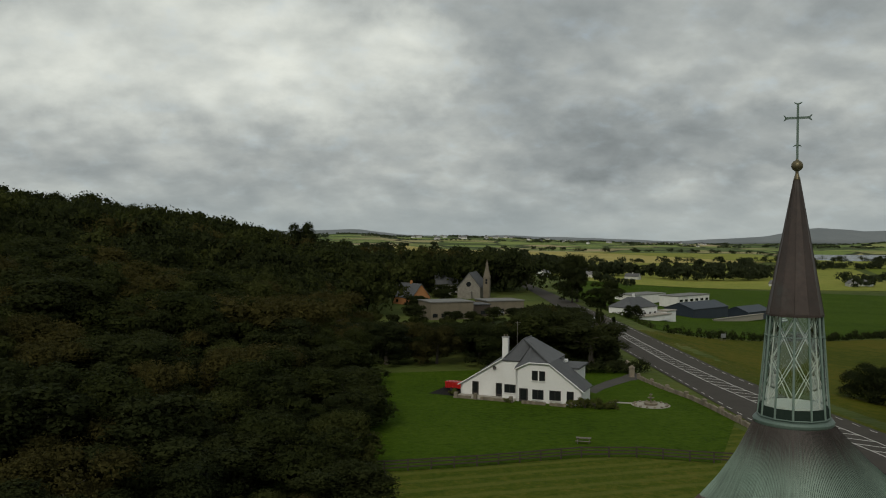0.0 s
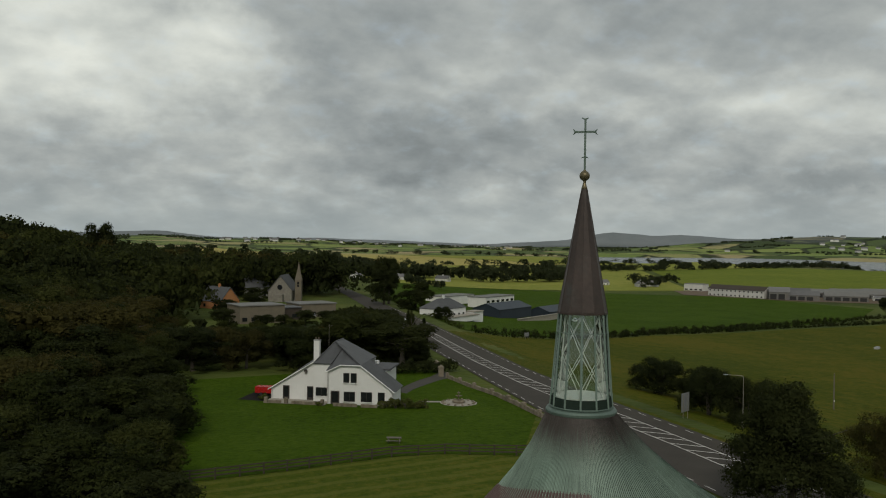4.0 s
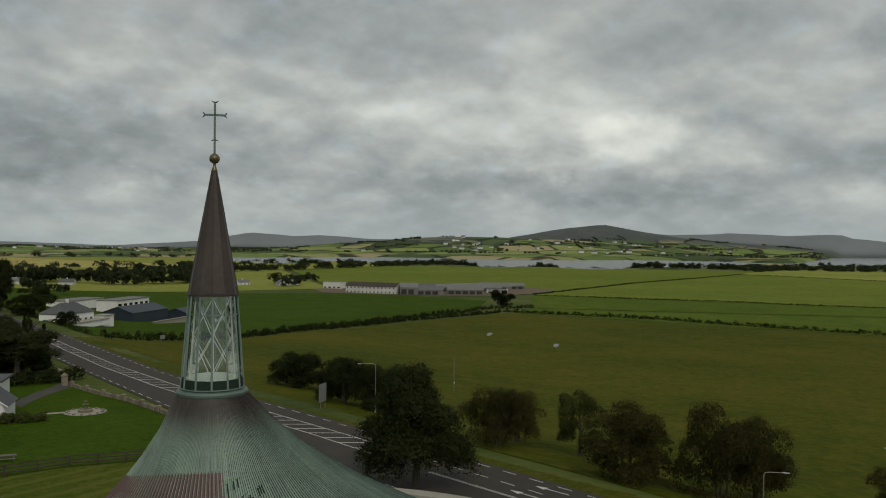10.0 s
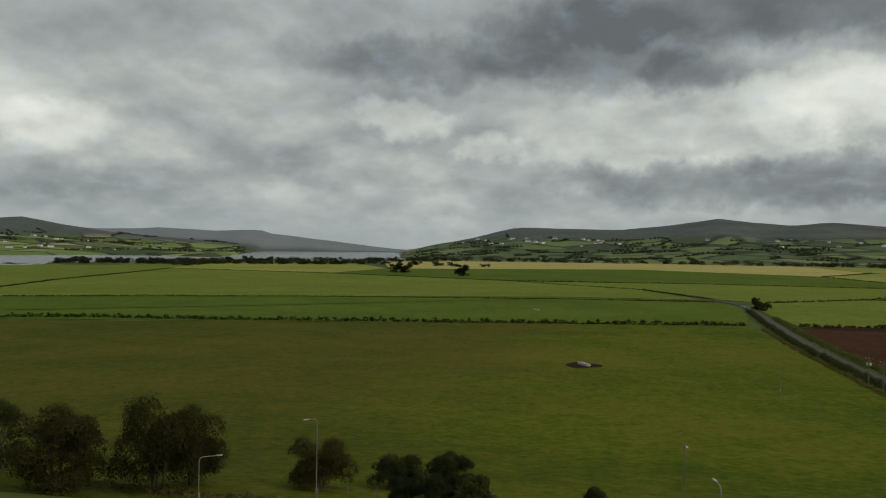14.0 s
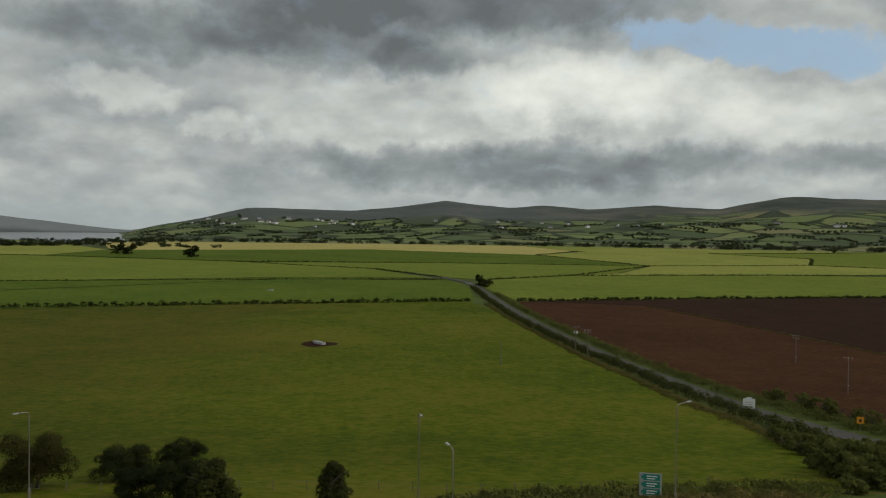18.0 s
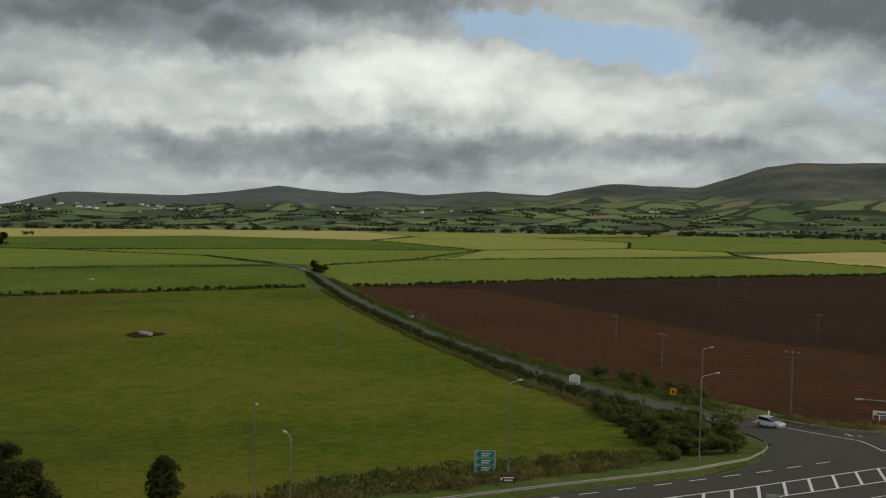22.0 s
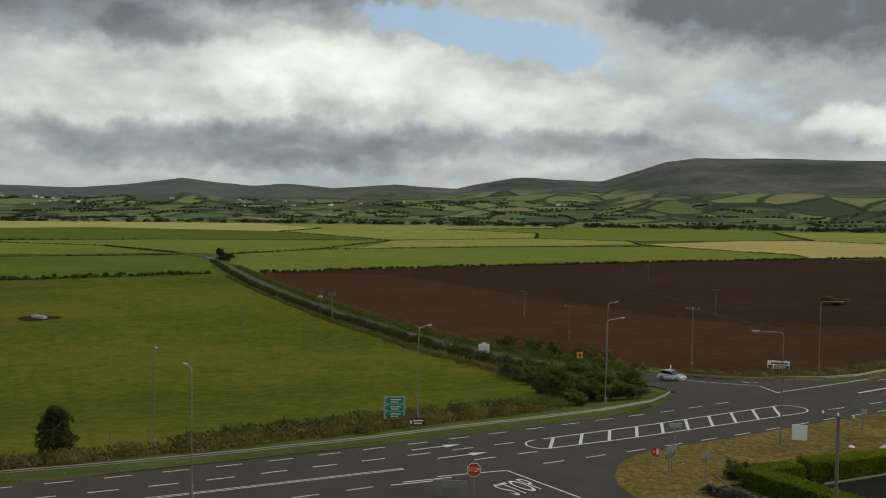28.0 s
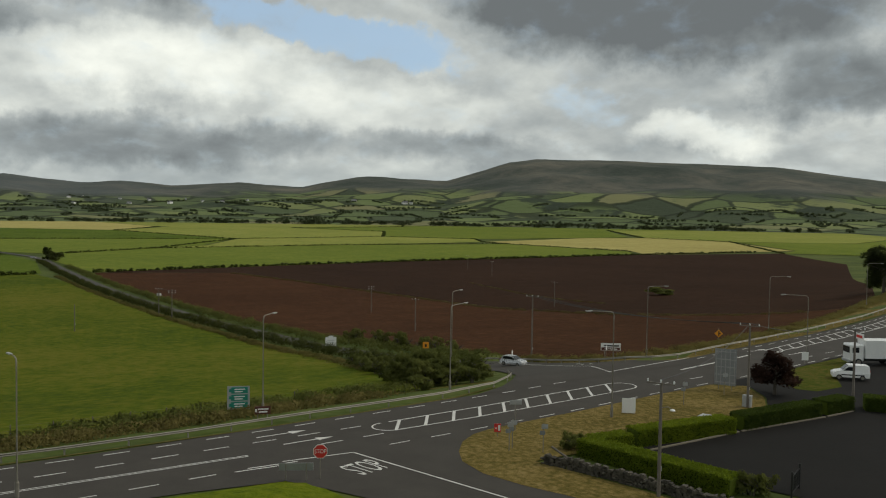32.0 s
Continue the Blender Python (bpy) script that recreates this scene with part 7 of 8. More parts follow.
part("cover", box((3.25, 1.75, 0.18), (0, 0, 1.4), 0.08), "car_red", shed)
for sx in (-0.4, 0.4):
    for sy in (-0.85, 0.85):
        part("wheel", tube([(sx, sy - 0.08, 0.3), (sx, sy + 0.08, 0.3)], 0.3, 14), "rubber", shed)
hut = thing("garden_hut", (4.4, 150, 0), 10, "small brown timber hut at the wood's edge", "hut")
part("body", box((2.4, 1.9, 1.8), (0, 0, 0)), "brown_sign", hut)
part("roof", box((2.7, 2.2, 0.14), (0, 0, 1.8)), "dark_wood", hut)
drive = [(60.3, 166, 60.3, 158.5), (56, 160.5, 56.5, 156.2), (51.5, 156, 52.5, 152.2), (47.5, 151, 48.5, 148), (44.6, 146.2, 45.6, 143.8)]
strip("drive", drive, "old_asphalt", "curved dark drive to the white house", "drive", 0.04)

# fountain on its patio
patio = thing("patio", (51.6, 133.4, 0.02), -20, "round stone patio with a path to the house", "patio")
part("slab", lathe([(0, 0.0), (3.1, 0.0), (3.15, 0.10), (0, 0.12)], 28), "paving", patio)
part("path", box((4.2, 1.1, 0.09), (-4.6, 0.6, 0)), "paving", patio)
for k in range(14):
    a = 2 * math.pi * k / 14
    part("edge_stone", box((0.5, 0.3, 0.22), (2.7 * math.cos(a), 2.7 * math.sin(a), 0.08), 0.04, None, Matrix.Rotation(a, 4, "Z")), "garden_stone", patio)
fountain = thing("fountain", (51.6, 133.4, 0.14), 0, "small grey stone fountain with two bowls", "fountain")
part("basin", lathe([(0, 0), (1.0, 0), (1.15, 0.35), (1.0, 0.4), (0.9, 0.2), (0, 0.2)], 24), "garden_stone", fountain)
part("stem", lathe([(0.25, 0.2), (0.12, 0.5), (0.1, 1.0), (0.08, 1.7), (0.05, 1.9)], 14), "garden_stone", fountain)
part("bowl", lathe([(0.06, 0.95), (0.5, 1.1), (0.55, 1.18), (0.06, 1.1)], 20), "garden_stone", fountain)
part("bowl", lathe([(0.05, 1.5), (0.28, 1.6), (0.30, 1.66), (0.04, 1.62)], 18), "garden_stone", fountain)

table = thing("picnic_table", (33.2, 109.7, 0.02), -20, "weathered wooden picnic table on the lawn", "table")
for k in range(4):
    part("plank", box((2.0, 0.16, 0.04), (0, -0.28 + 0.185 * k, 0.72)), "grey_wood", table)
for sy in (-0.75, 0.75):
    part("bench", box((2.0, 0.28, 0.05), (0, sy, 0.42)), "grey_wood", table)
for sx in (-0.75, 0.75):
    part("frame", box((0.08, 1.7, 0.09), (sx, 0, 0.36)), "grey_wood", table)
    for sy in (-1, 1):
        part("leg", tube([(sx, sy * 0.62, 0.0), (sx, sy * 0.22, 0.72)], 0.05, 5), "grey_wood", table)

# timber fence between the lawn and the meadow
FENCE = resample([(-6, 95.5), (6.1, 98.5), (17.2, 99.9), (30.8, 102.6), (37.7, 102.0), (43.6, 99.6), (57, 95)], 2.4)
fence = thing("fence", (0, 0, 0), 0, "dark three-rail timber field fence", "fence")
fp = as_mesh("fence_post", box((0.16, 0.16, 1.45), (0, 0, -0.1)))
fp.materials.append(MATS["dark_wood"])
for p in FENCE:
    o = new("fence_post", fp)
    o.parent = fence
    o.location = (p[0], p[1], at_ground(*p))
for a, b in zip(FENCE, FENCE[1:]):
    for z in (0.45, 0.85, 1.25):
        bm = bmesh.new()
        d = Vector((b[0] - a[0], b[1] - a[1], 0))
        box((d.length, 0.05, 0.16), ((a[0] + b[0]) / 2, (a[1] + b[1]) / 2 - 0.08, at_ground(*a) + z - 0.06 + 0.02 * RNG.normal()), 0, bm, Matrix.Rotation(math.atan2(d.y, d.x), 4, "Z"))
        part("rail", bm, "dark_wood", fence)

# boundary wall of rough stone along the main road
WALL = resample([(58.6, 158), (59.0, 148), (59.6, 143), (60.3, 137), (60.3, 129), (59.9, 119), (59.4, 108), (59, 98)], 0.62)
bwall = thing("boundary_wall", (0, 0, 0), 0, "low rough stone garden wall with square piers", "wall")
variants = []
for k in range(6):
    bm = box((0.60, 0.36 + 0.06 * RNG.random(), 0.62 + 0.20 * RNG.random()), (0, 0, -0.05), 0.05)
    for v in bm.verts:
        v.co += Vector(RNG.normal(size=3) * 0.02)
    me = as_mesh("stone", bm)
    me.materials.append(MATS["garden_stone"])
    variants.append(me)
for i, (a, b) in enumerate(zip(WALL, WALL[1:])):
    o = new("stone", variants[i % 6])
    o.parent = bwall
    o.matrix_basis = pose(a[0], a[1], at_ground(*a), 0, 0, math.degrees(math.atan2(b[1] - a[1], b[0] - a[0])))
    if i % 10 == 0:
        pier = part("pier", box((0.6, 0.6, 0.95), (a[0], a[1], at_ground(*a)), 0.04), "garden_stone", bwall, "square stone pier")
        part("cap", lathe([(0.46, 0), (0.46, 0.08), (0.0, 0.24)], 4), "garden_stone", pier).matrix_basis = pose(a[0], a[1], at_ground(*a) + 0.95, 0, 0, 45)
for x, y in ((58.0, 160.2), (59.4, 167.0)):
    g = thing("gate_pillar", (x, y, 0), 0, "stone gate pillar with a cap at the drive", "gate pillar", "gate pillars")
    part("shaft", box((0.9, 0.9, 1.9), (0, 0, 0), 0.04), "garden_stone", g)
    part("cap", lathe([(0.72, 1.9), (0.72, 2.0), (0.0, 2.5)], 4), "garden_stone", g)

glow = thing("garden_lamp", (-1.6, 139, ground(-1.6, 139)), 0, "white globe lamp on a thin dark pole", "lamp")
part("pole", tube([(0, 0, -0.2), (0, 0, 4.6)], 0.06, 8), "dark_frame", glow)
part("globe", lathe([(0.0, 4.5)] + [(0.42 * math.cos(radians(a)), 4.9 + 0.42 * math.sin(radians(a))) for a in range(-75, 90, 15)] + [(0.0, 5.32)], 18), "white_paint", glow, "white globe", True)

# rubble wall under the hedge by the church lane
LOWWALL = resample([(48.3, -46.6), (45.2, -47.6), (41, -48.4), (36.8, -49.2), (32, -50.0)], 0.34)
rwall = thing("rubble_wall", (0, 0, 0), 0, "low grey rubble stone wall below the clipped hedge", "wall")
rub = []
for k in range(9):
    bm = box((0.26 + 0.14 * RNG.random(), 0.44, 0.17 + 0.10 * RNG.random()), (0, 0, 0), 0.04)
    for v in bm.verts:
        v.co += Vector(RNG.normal(size=3) * 0.03)
    me = as_mesh("stone", bm)
    me.materials.append(MATS["rubble_stone"])
    rub.append(me)
for i, (a, b) in enumerate(zip(LOWWALL, LOWWALL[1:])):
    for c in range(5):
        if c == 4 and RNG.random() < 0.45:
            continue
        f = 0.5 * (c % 2) + 0.12 * RNG.normal()
        o = new("stone", rub[int(RNG.integers(9))])
        o.parent = rwall
        o.matrix_basis = pose(a[0] + f * (b[0] - a[0]), a[1] + f * (b[1] - a[1]) + 0.04 * RNG.normal(), at_ground(*a) + 0.19 * c - 0.04, RNG.normal() * 4, RNG.normal() * 4, math.degrees(math.atan2(b[1] - a[1], b[0] - a[0])) + RNG.normal() * 7)
for a, b in (((47.2, -56.7), (46.7, -68.5)), ((46.7, -68.9), (45.4, -81)), ((45.4, -81.4), (45.2, -86))):
    kerb = thing("kerb", (0, 0, 0), 0, "low tan stone kerb along the car park", "kerb", "car park kerbs")
    bm = bmesh.new()
    d = Vector((b[0] - a[0], b[1] - a[1], 0))
    box((d.length, 0.22, 0.2), ((a[0] + b[0]) / 2 - 1.1, (a[1] + b[1]) / 2, 0), 0.03, bm, Matrix.Rotation(math.atan2(d.y, d.x), 4, "Z"))
    part("stone", bm, "tan_stone", kerb)
slabs = thing("utility_cover", (49.6, -70.6, 0.06), 15, "flat grey concrete chamber cover on the verge", "cover")
part("slab", box((3.2, 1.3, 0.35), (0, 0, 0), 0.04), "lead_grey", slabs)
post = thing("gate", (32.5, -55.6, 0.05), -70, "black metal gate at the car park", "gate")
for x in (0, 2.6):
    part("post", box((0.14, 0.14, 1.9), (x, 0, 0), 0.02), "black_paint", post)
for z in (0.3, 1.5):
    part("rail", box((2.5, 0.05, 0.06), (1.3, 0, z)), "black_paint", post)
for k in range(14):
    part("bar", box((0.03, 0.03, 1.3), (0.2 + k * 0.17, 0, 0.28)), "black_paint", post)
cabinet = thing("utility_box", (51.4, -78.4, 0.06), 10, "small grey roadside cabinet", "cabinet")
part("body", box((0.9, 0.5, 1.2), (0, 0, 0), 0.03), "painted_steel", cabinet)
part("lid", box((0.98, 0.58, 0.06), (0, 0, 1.2), 0.02), "painted_steel", cabinet)
log = thing("timber_prop", (47.8, -49.0, 0.1), 30, "pale timber prop leaning beside the hedge", "timber")
part("beam", tube([(0, 0, 0), (1.6, 0, 0.9)], 0.09, 6), "grey_wood", log)

# troughs and feeders in the fields
for x, y, w, label in ((300.0, -3.5, 6.5, "long grey concrete water trough in trampled ground"), (270.6, 214.7, 4.6, "pale metal feed trough in the pasture"), (566, 25.4, 5.5, "pale cattle feeder in the field"), (281.8, 262, 4.0, "pale metal feed trough in the pasture"), (640, -120, 4, "pale trough beside the lane")):
    tr = thing("trough", (x, y, ground(x, y) + 0.2), 30, label, "trough", "field troughs")
    part("basin", box((w, 1.5, 0.85), (0, 0, 0), 0.06), "lead_grey", tr)
    part("water", box((w * 0.9, 1.1, 0.02), (0, 0, 0.86)), "dark_window", tr)
tread = [(300 + 7.5 * math.cos(a) * (1 + 0.25 * math.sin(3 * a)), -3.5 + 6.5 * math.sin(a)) for a in (2 * math.pi * k / 22 for k in range(22))]
sheet("bare_patch", tread, "ploughed_dark", "trampled bare earth round the trough", "earth", 0.06, 5)

# wire fence posts along the field edge
wf = thing("wire_fence", (0, 0, 0), 0, "thin timber stakes of a wire field fence", "fence")
stake = as_mesh("stake", box((0.09, 0.09, 1.25), (0, 0, -0.1)))
stake.materials.append(MATS["grey_wood"])
line_pts = resample([(98, 30), (95.5, 0), (94, -8), (90, -19), (89, -30), (89, -45)], 3.6)
for p in line_pts:
    o = new("stake", stake)
    o.parent = wf
    o.location = (p[0], p[1], at_ground(*p))
for a, b in zip(line_pts, line_pts[1:]):
    for z in (0.5, 1.0):
        part("wire", tube([(a[0], a[1], at_ground(*a) + z), (b[0], b[1], at_ground(*b) + z)], 0.008, 3), "galvanised", wf)


# ---- vehicles ----
def vehicle(name, x, y, turn, size, profile, paint, label, category, z=0.0, glass_from=0.95):
    """A car or van from its side profile (x, z); turn: the way it faces, from +x."""
    length, width = size
    v = thing(name, (x, y, ground(x, y) + lift(x, y) + 0.04 + z), turn, label, category)
    bm = bmesh.new()
    rows = []
    for k, (f, inset) in enumerate(((-0.5, 0.06), (-0.46, 0.0), (0.46, 0.0), (0.5, 0.06))):
        rows.append([bm.verts.new((px * (1 - inset * 0.2), f * width * (1 - (0.16 if pz > glass_from else 0)), pz - (0.03 if inset and pz > 0.5 else 0))) for px, pz in profile])
    n = len(profile)
    for a, b in zip(rows, rows[1:]):
        for k in range(n):
            bm.faces.new((a[k], a[(k + 1) % n], b[(k + 1) % n], b[k]))
    bm.faces.new(list(reversed(rows[0])))
    bm.faces.new(rows[-1])
    bmesh.ops.recalc_face_normals(bm, faces=bm.faces)
    part("body", bm, paint, v)
    return v


def wheels(v, xs, width, r):
    for x in xs:
        for s in (-1, 1):
            w = part("wheel", tube([(x, s * (width / 2 - 0.2), r), (x, s * (width / 2 + 0.01), r)], r, 18), "rubber", v)
            part("rim", tube([(x, s * (width / 2 - 0.02), r), (x, s * (width / 2 + 0.025), r)], r * 0.62, 12), "galvanised", w)


CAR = [(-1.95, 0.3), (-2.0, 0.75), (-1.85, 0.98), (-1.55, 1.42), (-1.0, 1.52), (0.1, 1.5), (0.9, 1.05), (1.75, 0.9), (2.0, 0.66), (1.98, 0.3)]
VAN = [(-2.1, 0.35), (-2.15, 1.0), (-2.05, 1.78), (-1.7, 1.86), (0.3, 1.86), (0.95, 1.2), (1.8, 1.0), (2.1, 0.75), (2.1, 0.35)]


def add_car(x, y, turn, paint, label, name="car"):
    v = vehicle(name, x, y, turn, (4.0, 1.72), CAR, paint, label, "car")
    wheels(v, (-1.25, 1.25), 1.72, 0.31)
    for s in (-1, 1):
        part("side_window", slab(bmesh.new(), [(-1.5, s * 0.735, 1.02), (0.75, s * 0.735, 1.02), (0.1, s * 0.715, 1.42), (-1.3, s * 0.715, 1.42)][::s], 0.02), "dark_window", v)
        part("headlight", box((0.12, 0.34, 0.16), (1.9, s * 0.6, 0.66), 0.03), "lamp_clear", v)
        part("tail_light", box((0.1, 0.2, 0.3), (-1.94, s * 0.68, 0.75), 0.03), "tail_red", v)
    part("windscreen", slab(bmesh.new(), [(0.16, -0.66, 1.49), (0.9, -0.72, 1.09), (0.9, 0.72, 1.09), (0.16, 0.66, 1.49)], 0.02), "dark_window", v)
    part("rear_window", slab(bmesh.new(), [(-1.86, -0.68, 1.03), (-1.57, -0.62, 1.40), (-1.57, 0.62, 1.40), (-1.86, 0.68, 1.03)], 0.02), "dark_window", v)
    part("number_plate", box((0.02, 0.5, 0.11), (2.0, 0, 0.42)), "white_paint", v)
    return v


def add_van(x, y, turn, label, paint="car_white"):
    v = vehicle("van", x, y, turn, (4.3, 1.8), VAN, paint, label, "van", 0, 1.1)
    wheels(v, (-1.3, 1.35), 1.8, 0.33)
    for s in (-1, 1):
        part("side_window", slab(bmesh.new(), [(-0.35, s * 0.775, 1.15), (0.85, s * 0.775, 1.15), (0.3, s * 0.76, 1.62), (-0.35, s * 0.76, 1.62)][::s], 0.02), "dark_window", v)
        part("headlight", box((0.12, 0.3, 0.2), (2.02, s * 0.64, 0.72), 0.03), "lamp_clear", v)
        part("tail_light", box((0.08, 0.14, 0.5), (-2.1, s * 0.78, 0.8), 0.02), "tail_red", v)
        part("rubbing_strip", box((2.6, 0.03, 0.12), (-0.2, s * 0.9, 0.6)), "rubber", v)
    part("windscreen", slab(bmesh.new(), [(0.36, -0.7, 1.83), (0.98, -0.76, 1.22), (0.98, 0.76, 1.22), (0.36, 0.7, 1.83)], 0.02), "dark_window", v)
    part("number_plate", box((0.02, 0.5, 0.11), (2.12, 0, 0.45)), "white_paint", v)
    return v


add_car(96.4, -85.4, 196, "car_silver", "silver hatchback waiting at the mouth of the lane")
add_van(53.5, -103.0, 38, "small white van parked at the edge of the yard")
lorry = thing("lorry", (57.2, -116.8, 0.06), 53, "white box lorry parked in the yard", "lorry")
part("cab", box((1.9, 2.3, 2.3), (3.1, 0, 0.55), 0.14), "car_white", lorry, "white cab")
part("windscreen", box((0.04, 1.9, 0.85), (4.06, 0, 1.7)), "dark_window", lorry)
part("cab_window", box((0.9, 2.34, 0.7), (3.3, 0, 1.75)), "dark_window", lorry)
part("box_body", box((5.6, 2.45, 2.5), (-0.8, 0, 0.95), 0.04), "car_white", lorry, "white box body")
part("roof_board", box((0.08, 2.3, 0.8), (2.3, 0, 3.45)), "white_paint", lorry)
part("lettering_bar", box((0.03, 1.6, 0.35), (2.36, 0, 3.65)), "red_sign", lorry)
part("chassis", box((7.2, 0.9, 0.3), (0.3, 0, 0.55)), "black_paint", lorry)
wheels(lorry, (-2.4, -1.4, 2.9), 2.35, 0.48)
part("bumper", box((0.2, 2.3, 0.35), (4.05, 0, 0.4), 0.04), "painted_steel", lorry)
for x, y, t, p, lab in ((70, 296, 250, "car_red", "red car parked by the school"), (62, 300, 255, "car_silver", "silver car parked by the school"), (57, 287, 250, "car_silver", "silver car parked by the school"), (72, 303, 250, "car_red", "red car parked by the school")):
    add_car(x, y, t, p, lab)
add_van(82.6, 262, 82, "small white van standing on the main road")


# ---- buildings further off ----
def gabled(name, x, y, turn, length, depth, eaves, ridge, wall_mat, roof_mat, label, category="house", chimneys=0, windows=0, group="", hip=0.0):
    h = thing(name, (x, y, ground(x, y) - 0.2), turn, label, category, group)
    bm = bmesh.new()
    prism([(-length / 2, -depth / 2), (length / 2, -depth / 2), (length / 2, depth / 2), (-length / 2, depth / 2)], 0, eaves, bm)
    if hip == 0:
        for sx in (-1, 1):
            slab(bm, [(sx * length / 2, -depth / 2, eaves), (sx * length / 2, depth / 2, eaves), (sx * length / 2, 0, ridge)][::sx], 0.25)
    part("wall", bm, wall_mat, h)
    o = 0.35
    hx = hip * depth / 2
    for sy in (-1, 1):
        part("roof", slab(bmesh.new(), [(-length / 2 - o, sy * (depth / 2 + o), eaves - 0.15), (length / 2 + o, sy * (depth / 2 + o), eaves - 0.15), (length / 2 + o - hx, 0, ridge), (-length / 2 - o + hx, 0, ridge)][::-sy], 0.15), roof_mat, h)
    if hip:
        for sx in (-1, 1):
            part("roof", slab(bmesh.new(), [(sx * (length / 2 + o), -depth / 2 - o, eaves - 0.15), (sx * (length / 2 + o), depth / 2 + o, eaves - 0.15), (sx * (length / 2 + o - hx), 0, ridge)][::sx], 0.15), roof_mat, h)
    for k in range(chimneys):
        part("chimney", box((0.9, 0.7, 1.6), ((k - (chimneys - 1) / 2) * length * 0.8, 0, ridge - 0.5)), wall_mat, h)
    for k in range(windows):
        wx = -length / 2 + length * (k + 0.5) / windows
        for z in ([0.9] if eaves < 4.5 else [0.9, eaves - 1.9]):
            w = part("window", box((1.2, 0.1, 1.2), (wx, -depth / 2 - 0.02, z)), "dark_window", h)
    return h


def block(name, x, y, turn, length, depth, high, wall_mat, roof_mat, label, category="building", windows=0, floors=1):
    h = thing(name, (x, y, ground(x, y) - 0.2), turn, label, category)
    part("wall", box((length, depth, high), (0, 0, 0)), wall_mat, h)
    part("roof", box((length + 0.6, depth + 0.6, 0.3), (0, 0, high)), roof_mat, h)
    for f in range(floors):
        for k in range(windows):
            part("window", box((length / windows * 0.55, 0.12, 1.2), (-length / 2 + length * (k + 0.5) / windows, -depth / 2 - 0.02, 1.0 + f * 3.2)), "dark_window", h)
    return h


# the stone church with a spire, and the school before it
fc = thing("stone_church", (61.5, 376, 0), -20, "grey stone church with a slender pale spire", "church")
bm = bmesh.new()
prism([(-5, -9), (5, -9), (5, 9), (-5, 9)], 0, 5, bm)
for sy in (-1, 1):
    slab(bm, [(-5, sy * 9, 5), (5, sy * 9, 5), (0, sy * 9, 11)], 0.4)
part("wall", bm, "church_stone", fc)
for sx in (-1, 1):
    part("roof", slab(bmesh.new(), [(sx * 5.4, -9.4, 4.6), (0, -9.4, 11.2), (0, 9.4, 11.2), (sx * 5.4, 9.4, 4.6)], 0.2), "slate", fc)
part("rose_window", lathe([(0, 0), (1.1, 0), (1.1, 0.1), (0, 0.1)], 20), "dark_window", fc).matrix_basis = pose(0, -9.1, 6.2, 90)
part("porch", box((3.2, 3.0, 3.2), (0, -10.2, 0)), "church_stone", fc)
part("tower", box((2.8, 2.8, 9.0), (7.2, -4, 0)), "tan_stone", fc)
part("spire", lathe([(1.75, 9.0), (0.9, 12.5), (0.06, 17.0)], 8), "tan_stone", fc, "tall pale stone spire").location = (7.2, -4, 0)
for z in (6.2, 7.4):
    part("belfry_opening", box((0.8, 2.9, 1.0), (7.2, -4, z)), "dark_window", fc)
school = block("school", 37, 281, 14, 15, 12, 5.8, "tan_stone", "shed_grey", "long low tan stone school with flat roofs", "school", 5)
block("school_wing", 58.5, 298, 14, 14, 11, 4.8, "tan_stone", "shed_grey", "flat-roofed tan stone school wing with tall windows", "school", 4)
block("school_link", 47.5, 288, 14, 9, 8, 4.2, "dark_wood", "slate", "low grey entrance between the school blocks", "school", 2)
gabled("orange_house", 30.5, 338, -58, 13, 9, 3.2, 8.6, "orange_render", "slate", "house with an orange gable and slate roof among trees", "house", 1, 2)
gabled("tall_house", 52, 396, 0, 10, 9, 5, 9.0, "pebbledash", "slate", "grey rendered house with tall chimneys behind the school", "house", 2, 3)
# across the main road
gabled("bungalow", 110, 303, 38, 17, 10, 4.2, 7.6, "white_render", "slate", "white hipped house beside the main road", "house", 1, 5, "", 0.9)
block("bungalow_terrace", 114, 296, 38, 22, 4, 2.0, "white_render", "paving", "white terrace walls before the roadside house", "terrace", 0)
block("bungalow_stairs", 124, 306, 38, 7, 4, 4.2, "white_render", "paving", "white stepped wall beside the roadside house", "wall", 0)
block("warehouse", 163, 438, 36, 30, 12, 4.6, "far_wall", "shed_grey", "long low pale warehouse with a flat roof", "warehouse", 0)
block("storehouse", 180, 420, 36, 30, 11, 7.0, "far_wall", "shed_grey", "pale two-storey warehouse with small windows", "warehouse", 6, 2)
gabled("blue_shed", 160, 360, 36, 30, 14, 4.8, 7.2, "blue_roof", "blue_roof", "farm shed with a dark blue metal roof", "shed")
gabled("blue_shed_small", 192, 376, 36, 22, 12, 4.2, 6.4, "blue_roof", "blue_roof", "smaller farm shed with a dark blue roof", "shed")
block("yard_wall", 176, 352, 36, 44, 0.4, 2.4, "paving", "paving", "concrete yard wall before the farm sheds", "wall", 0)
for k, (x, y) in enumerate(((200, 362), (206, 368), (196, 357))):
    add_car(x, y, 40 * k, "car_white" if k else "car_silver", "pale car parked in the farm yard")
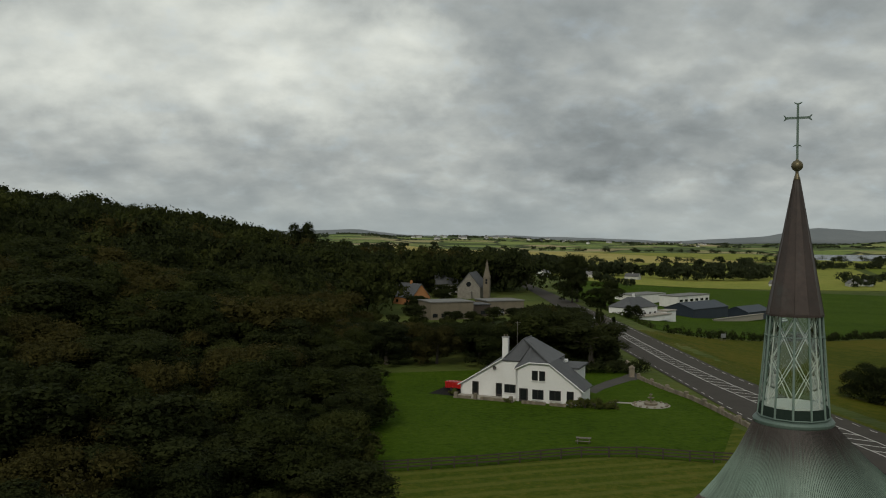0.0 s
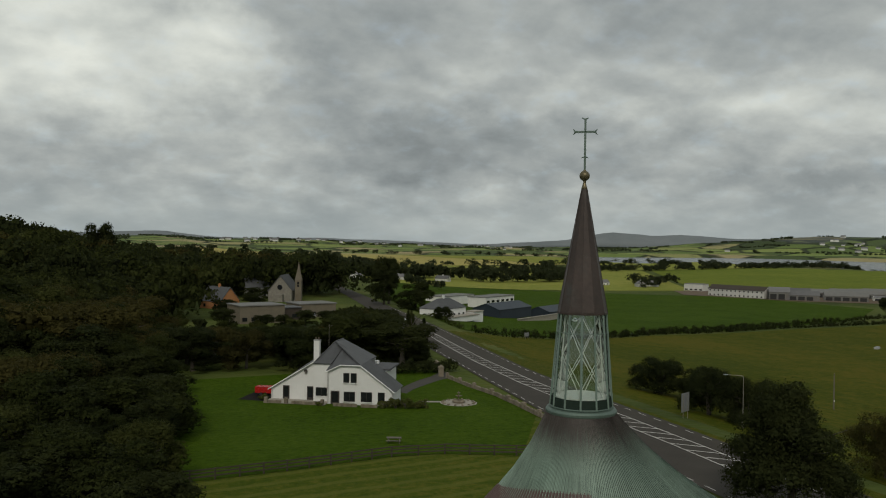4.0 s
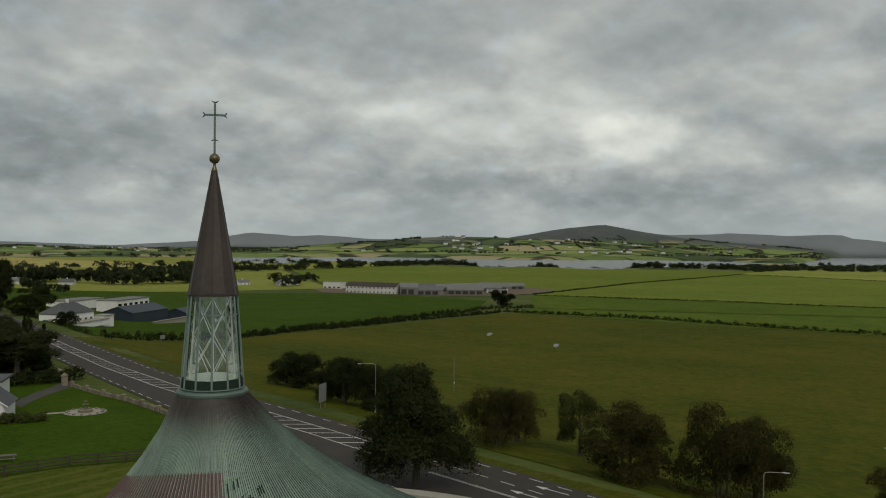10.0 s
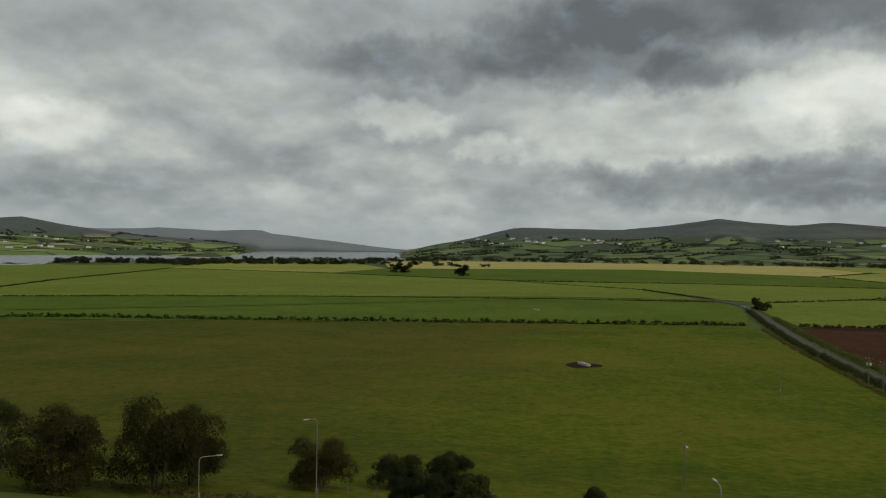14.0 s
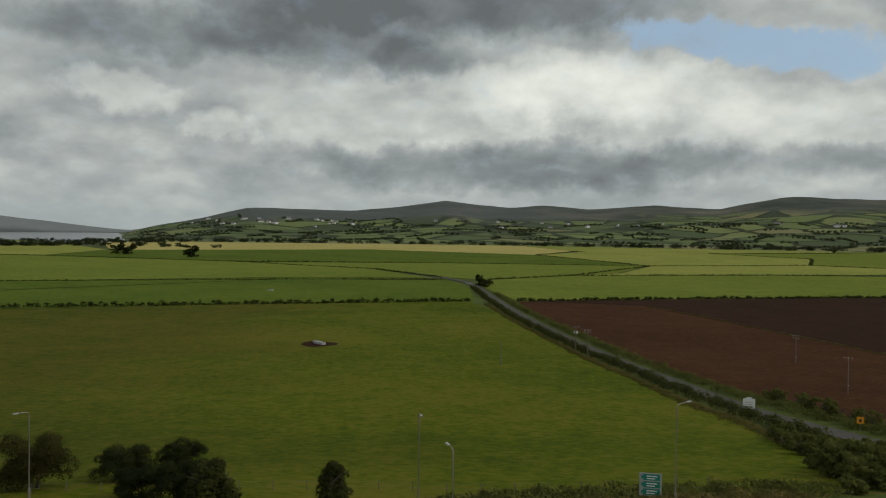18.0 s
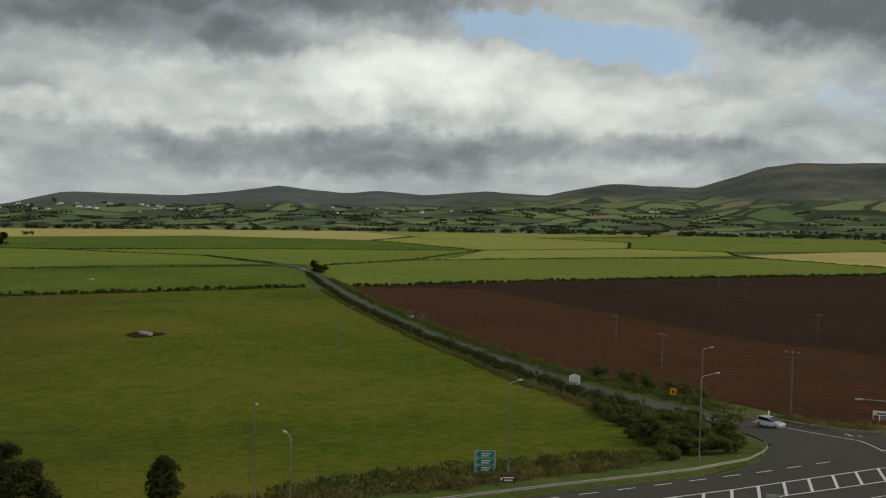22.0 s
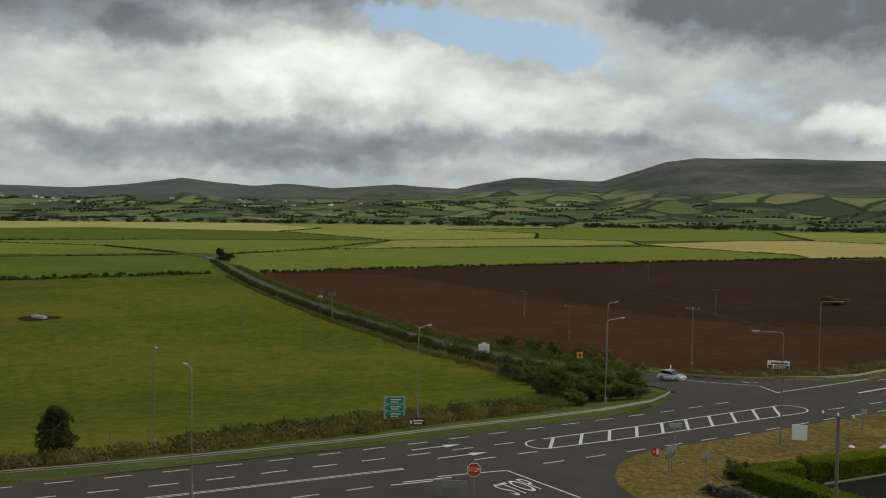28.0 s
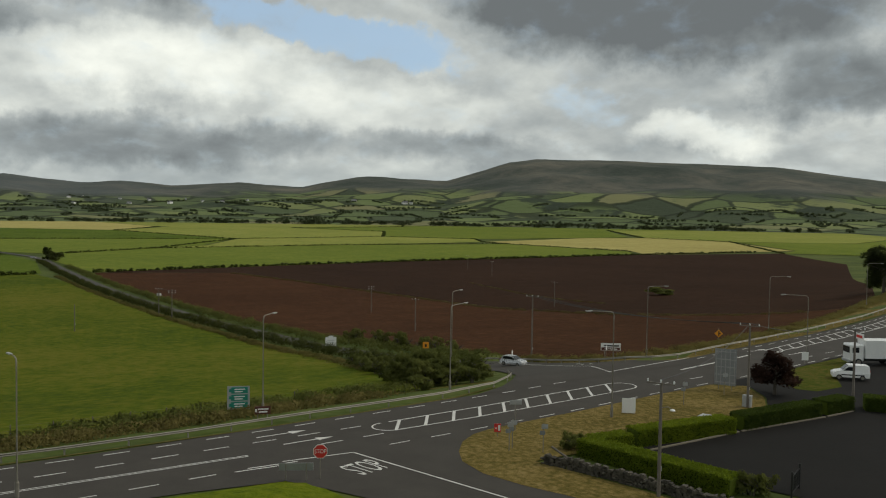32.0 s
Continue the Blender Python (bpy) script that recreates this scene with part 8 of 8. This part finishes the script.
# sheds and long white building out on the flat
gabled("dairy", 460, 564.5, -67, 48, 13, 6.4, 9.6, "far_wall", "dark_wood", "long white two-storey farm building with a dark roof", "farm building", 0, 13)
block("dairy_annex", 475, 641, -60, 18, 12, 6.5, "far_wall", "shed_grey", "white farm annex with a flat roof", "farm building", 4, 1)
for x, y, l, d, e, r, m in ((512, 560, 24, 20, 5, 7.6, "shed_grey"), (536, 552, 40, 26, 4.4, 7.0, "shed_grey"), (560, 540, 44, 30, 4.2, 7.4, "shed_grey"), (585, 548, 40, 26, 4, 6.6, "shed_grey"), (612, 556, 44, 24, 3.6, 6, "shed_grey"), (474, 535, 15, 13, 6.5, 10, "shed_grey"), (487, 523, 22, 12, 4.6, 7.6, "shed_grey"), (517, 511, 31, 12, 4.4, 7.2, "shed_grey"), (549, 503, 18, 8, 3.0, 4.4, "far_wall")):
    shed = gabled("farm_shed", x, y, -40, l, d, e, r, m, "shed_grey" if l > 30 else "far_roof", "grey farm shed with a shallow metal roof", "shed", 0, 0, "farm sheds on the flat")
    # closed walls: black panels stand for the shade inside open bays
    for b in range(int(l / 6)):
        part("bay", box((4.6, 0.2, e * 0.72), (-l / 2 + 3.2 + 6 * b, -d / 2 - 0.05, 0.1)), "black_paint", shed, "black panel painted for the shade in an open bay")
for x, y in ((455, 700), (470, 705), (430, 730), (380, 690), (395, 700), (160, 640), (230, 750), (275, 760)):
    gabled("farmhouse", x, y, float(RNG.uniform(0, 180)), 13, 8, 3.2, 6, "far_wall", "far_roof", "white farmhouse among trees", "house", 1, 3, "farmhouses")
sheet("farm_yard", [(425, 590), (452, 545), (475, 508), (520, 480), (570, 478), (630, 500), (650, 560), (560, 600), (500, 640), (450, 640)], "soil", "bare earth yard round the farm sheds", "yard", 0.04, 20)
small = []
hw = as_mesh("wall", prism([(-6, -3.6), (6, -3.6), (6, 3.6), (-6, 3.6)], -3, 3.4))
hw.materials.append(MATS["far_wall"])
rb = bmesh.new()
for sy in (-1, 1):
    slab(rb, [(-6.4, sy * 4.0, 3.2), (6.4, sy * 4.0, 3.2), (6.4, 0, 6.4), (-6.4, 0, 6.4)][::-sy], 0.2)
for sx in (-1, 1):
    slab(rb, [(sx * 6, -3.6, 3.3), (sx * 6, 3.6, 3.3), (sx * 6, 0, 6.3)][::sx], 0.2)
hr = as_mesh("roof", rb)
hr.materials.append(MATS["far_roof"])
spots = 0
while spots < 150:
    b = float(RNG.choice((RNG.normal(109, 7), RNG.normal(128, 9), RNG.normal(146, 4), RNG.normal(50, 6), RNG.normal(88, 3), RNG.uniform(5, 25))))
    d = float(RNG.uniform(2950, 3900))
    x, y = d * math.sin(radians(b)), d * math.cos(radians(b))
    if lough(x, y) > 0.01 or ground(x, y) > 58:
        continue
    t = thing("far_house", (x, y, ground(x, y) + 0.5), float(RNG.uniform(0, 180)), "small white house on the far hillside", "house", "houses on the far hillside")
    s = float(RNG.uniform(0.8, 1.7))
    t.scale = (s, s, s)
    for nm, me in (("wall", hw), ("roof", hr)):
        o = new(nm, me)
        o.parent = t
    spots += 1
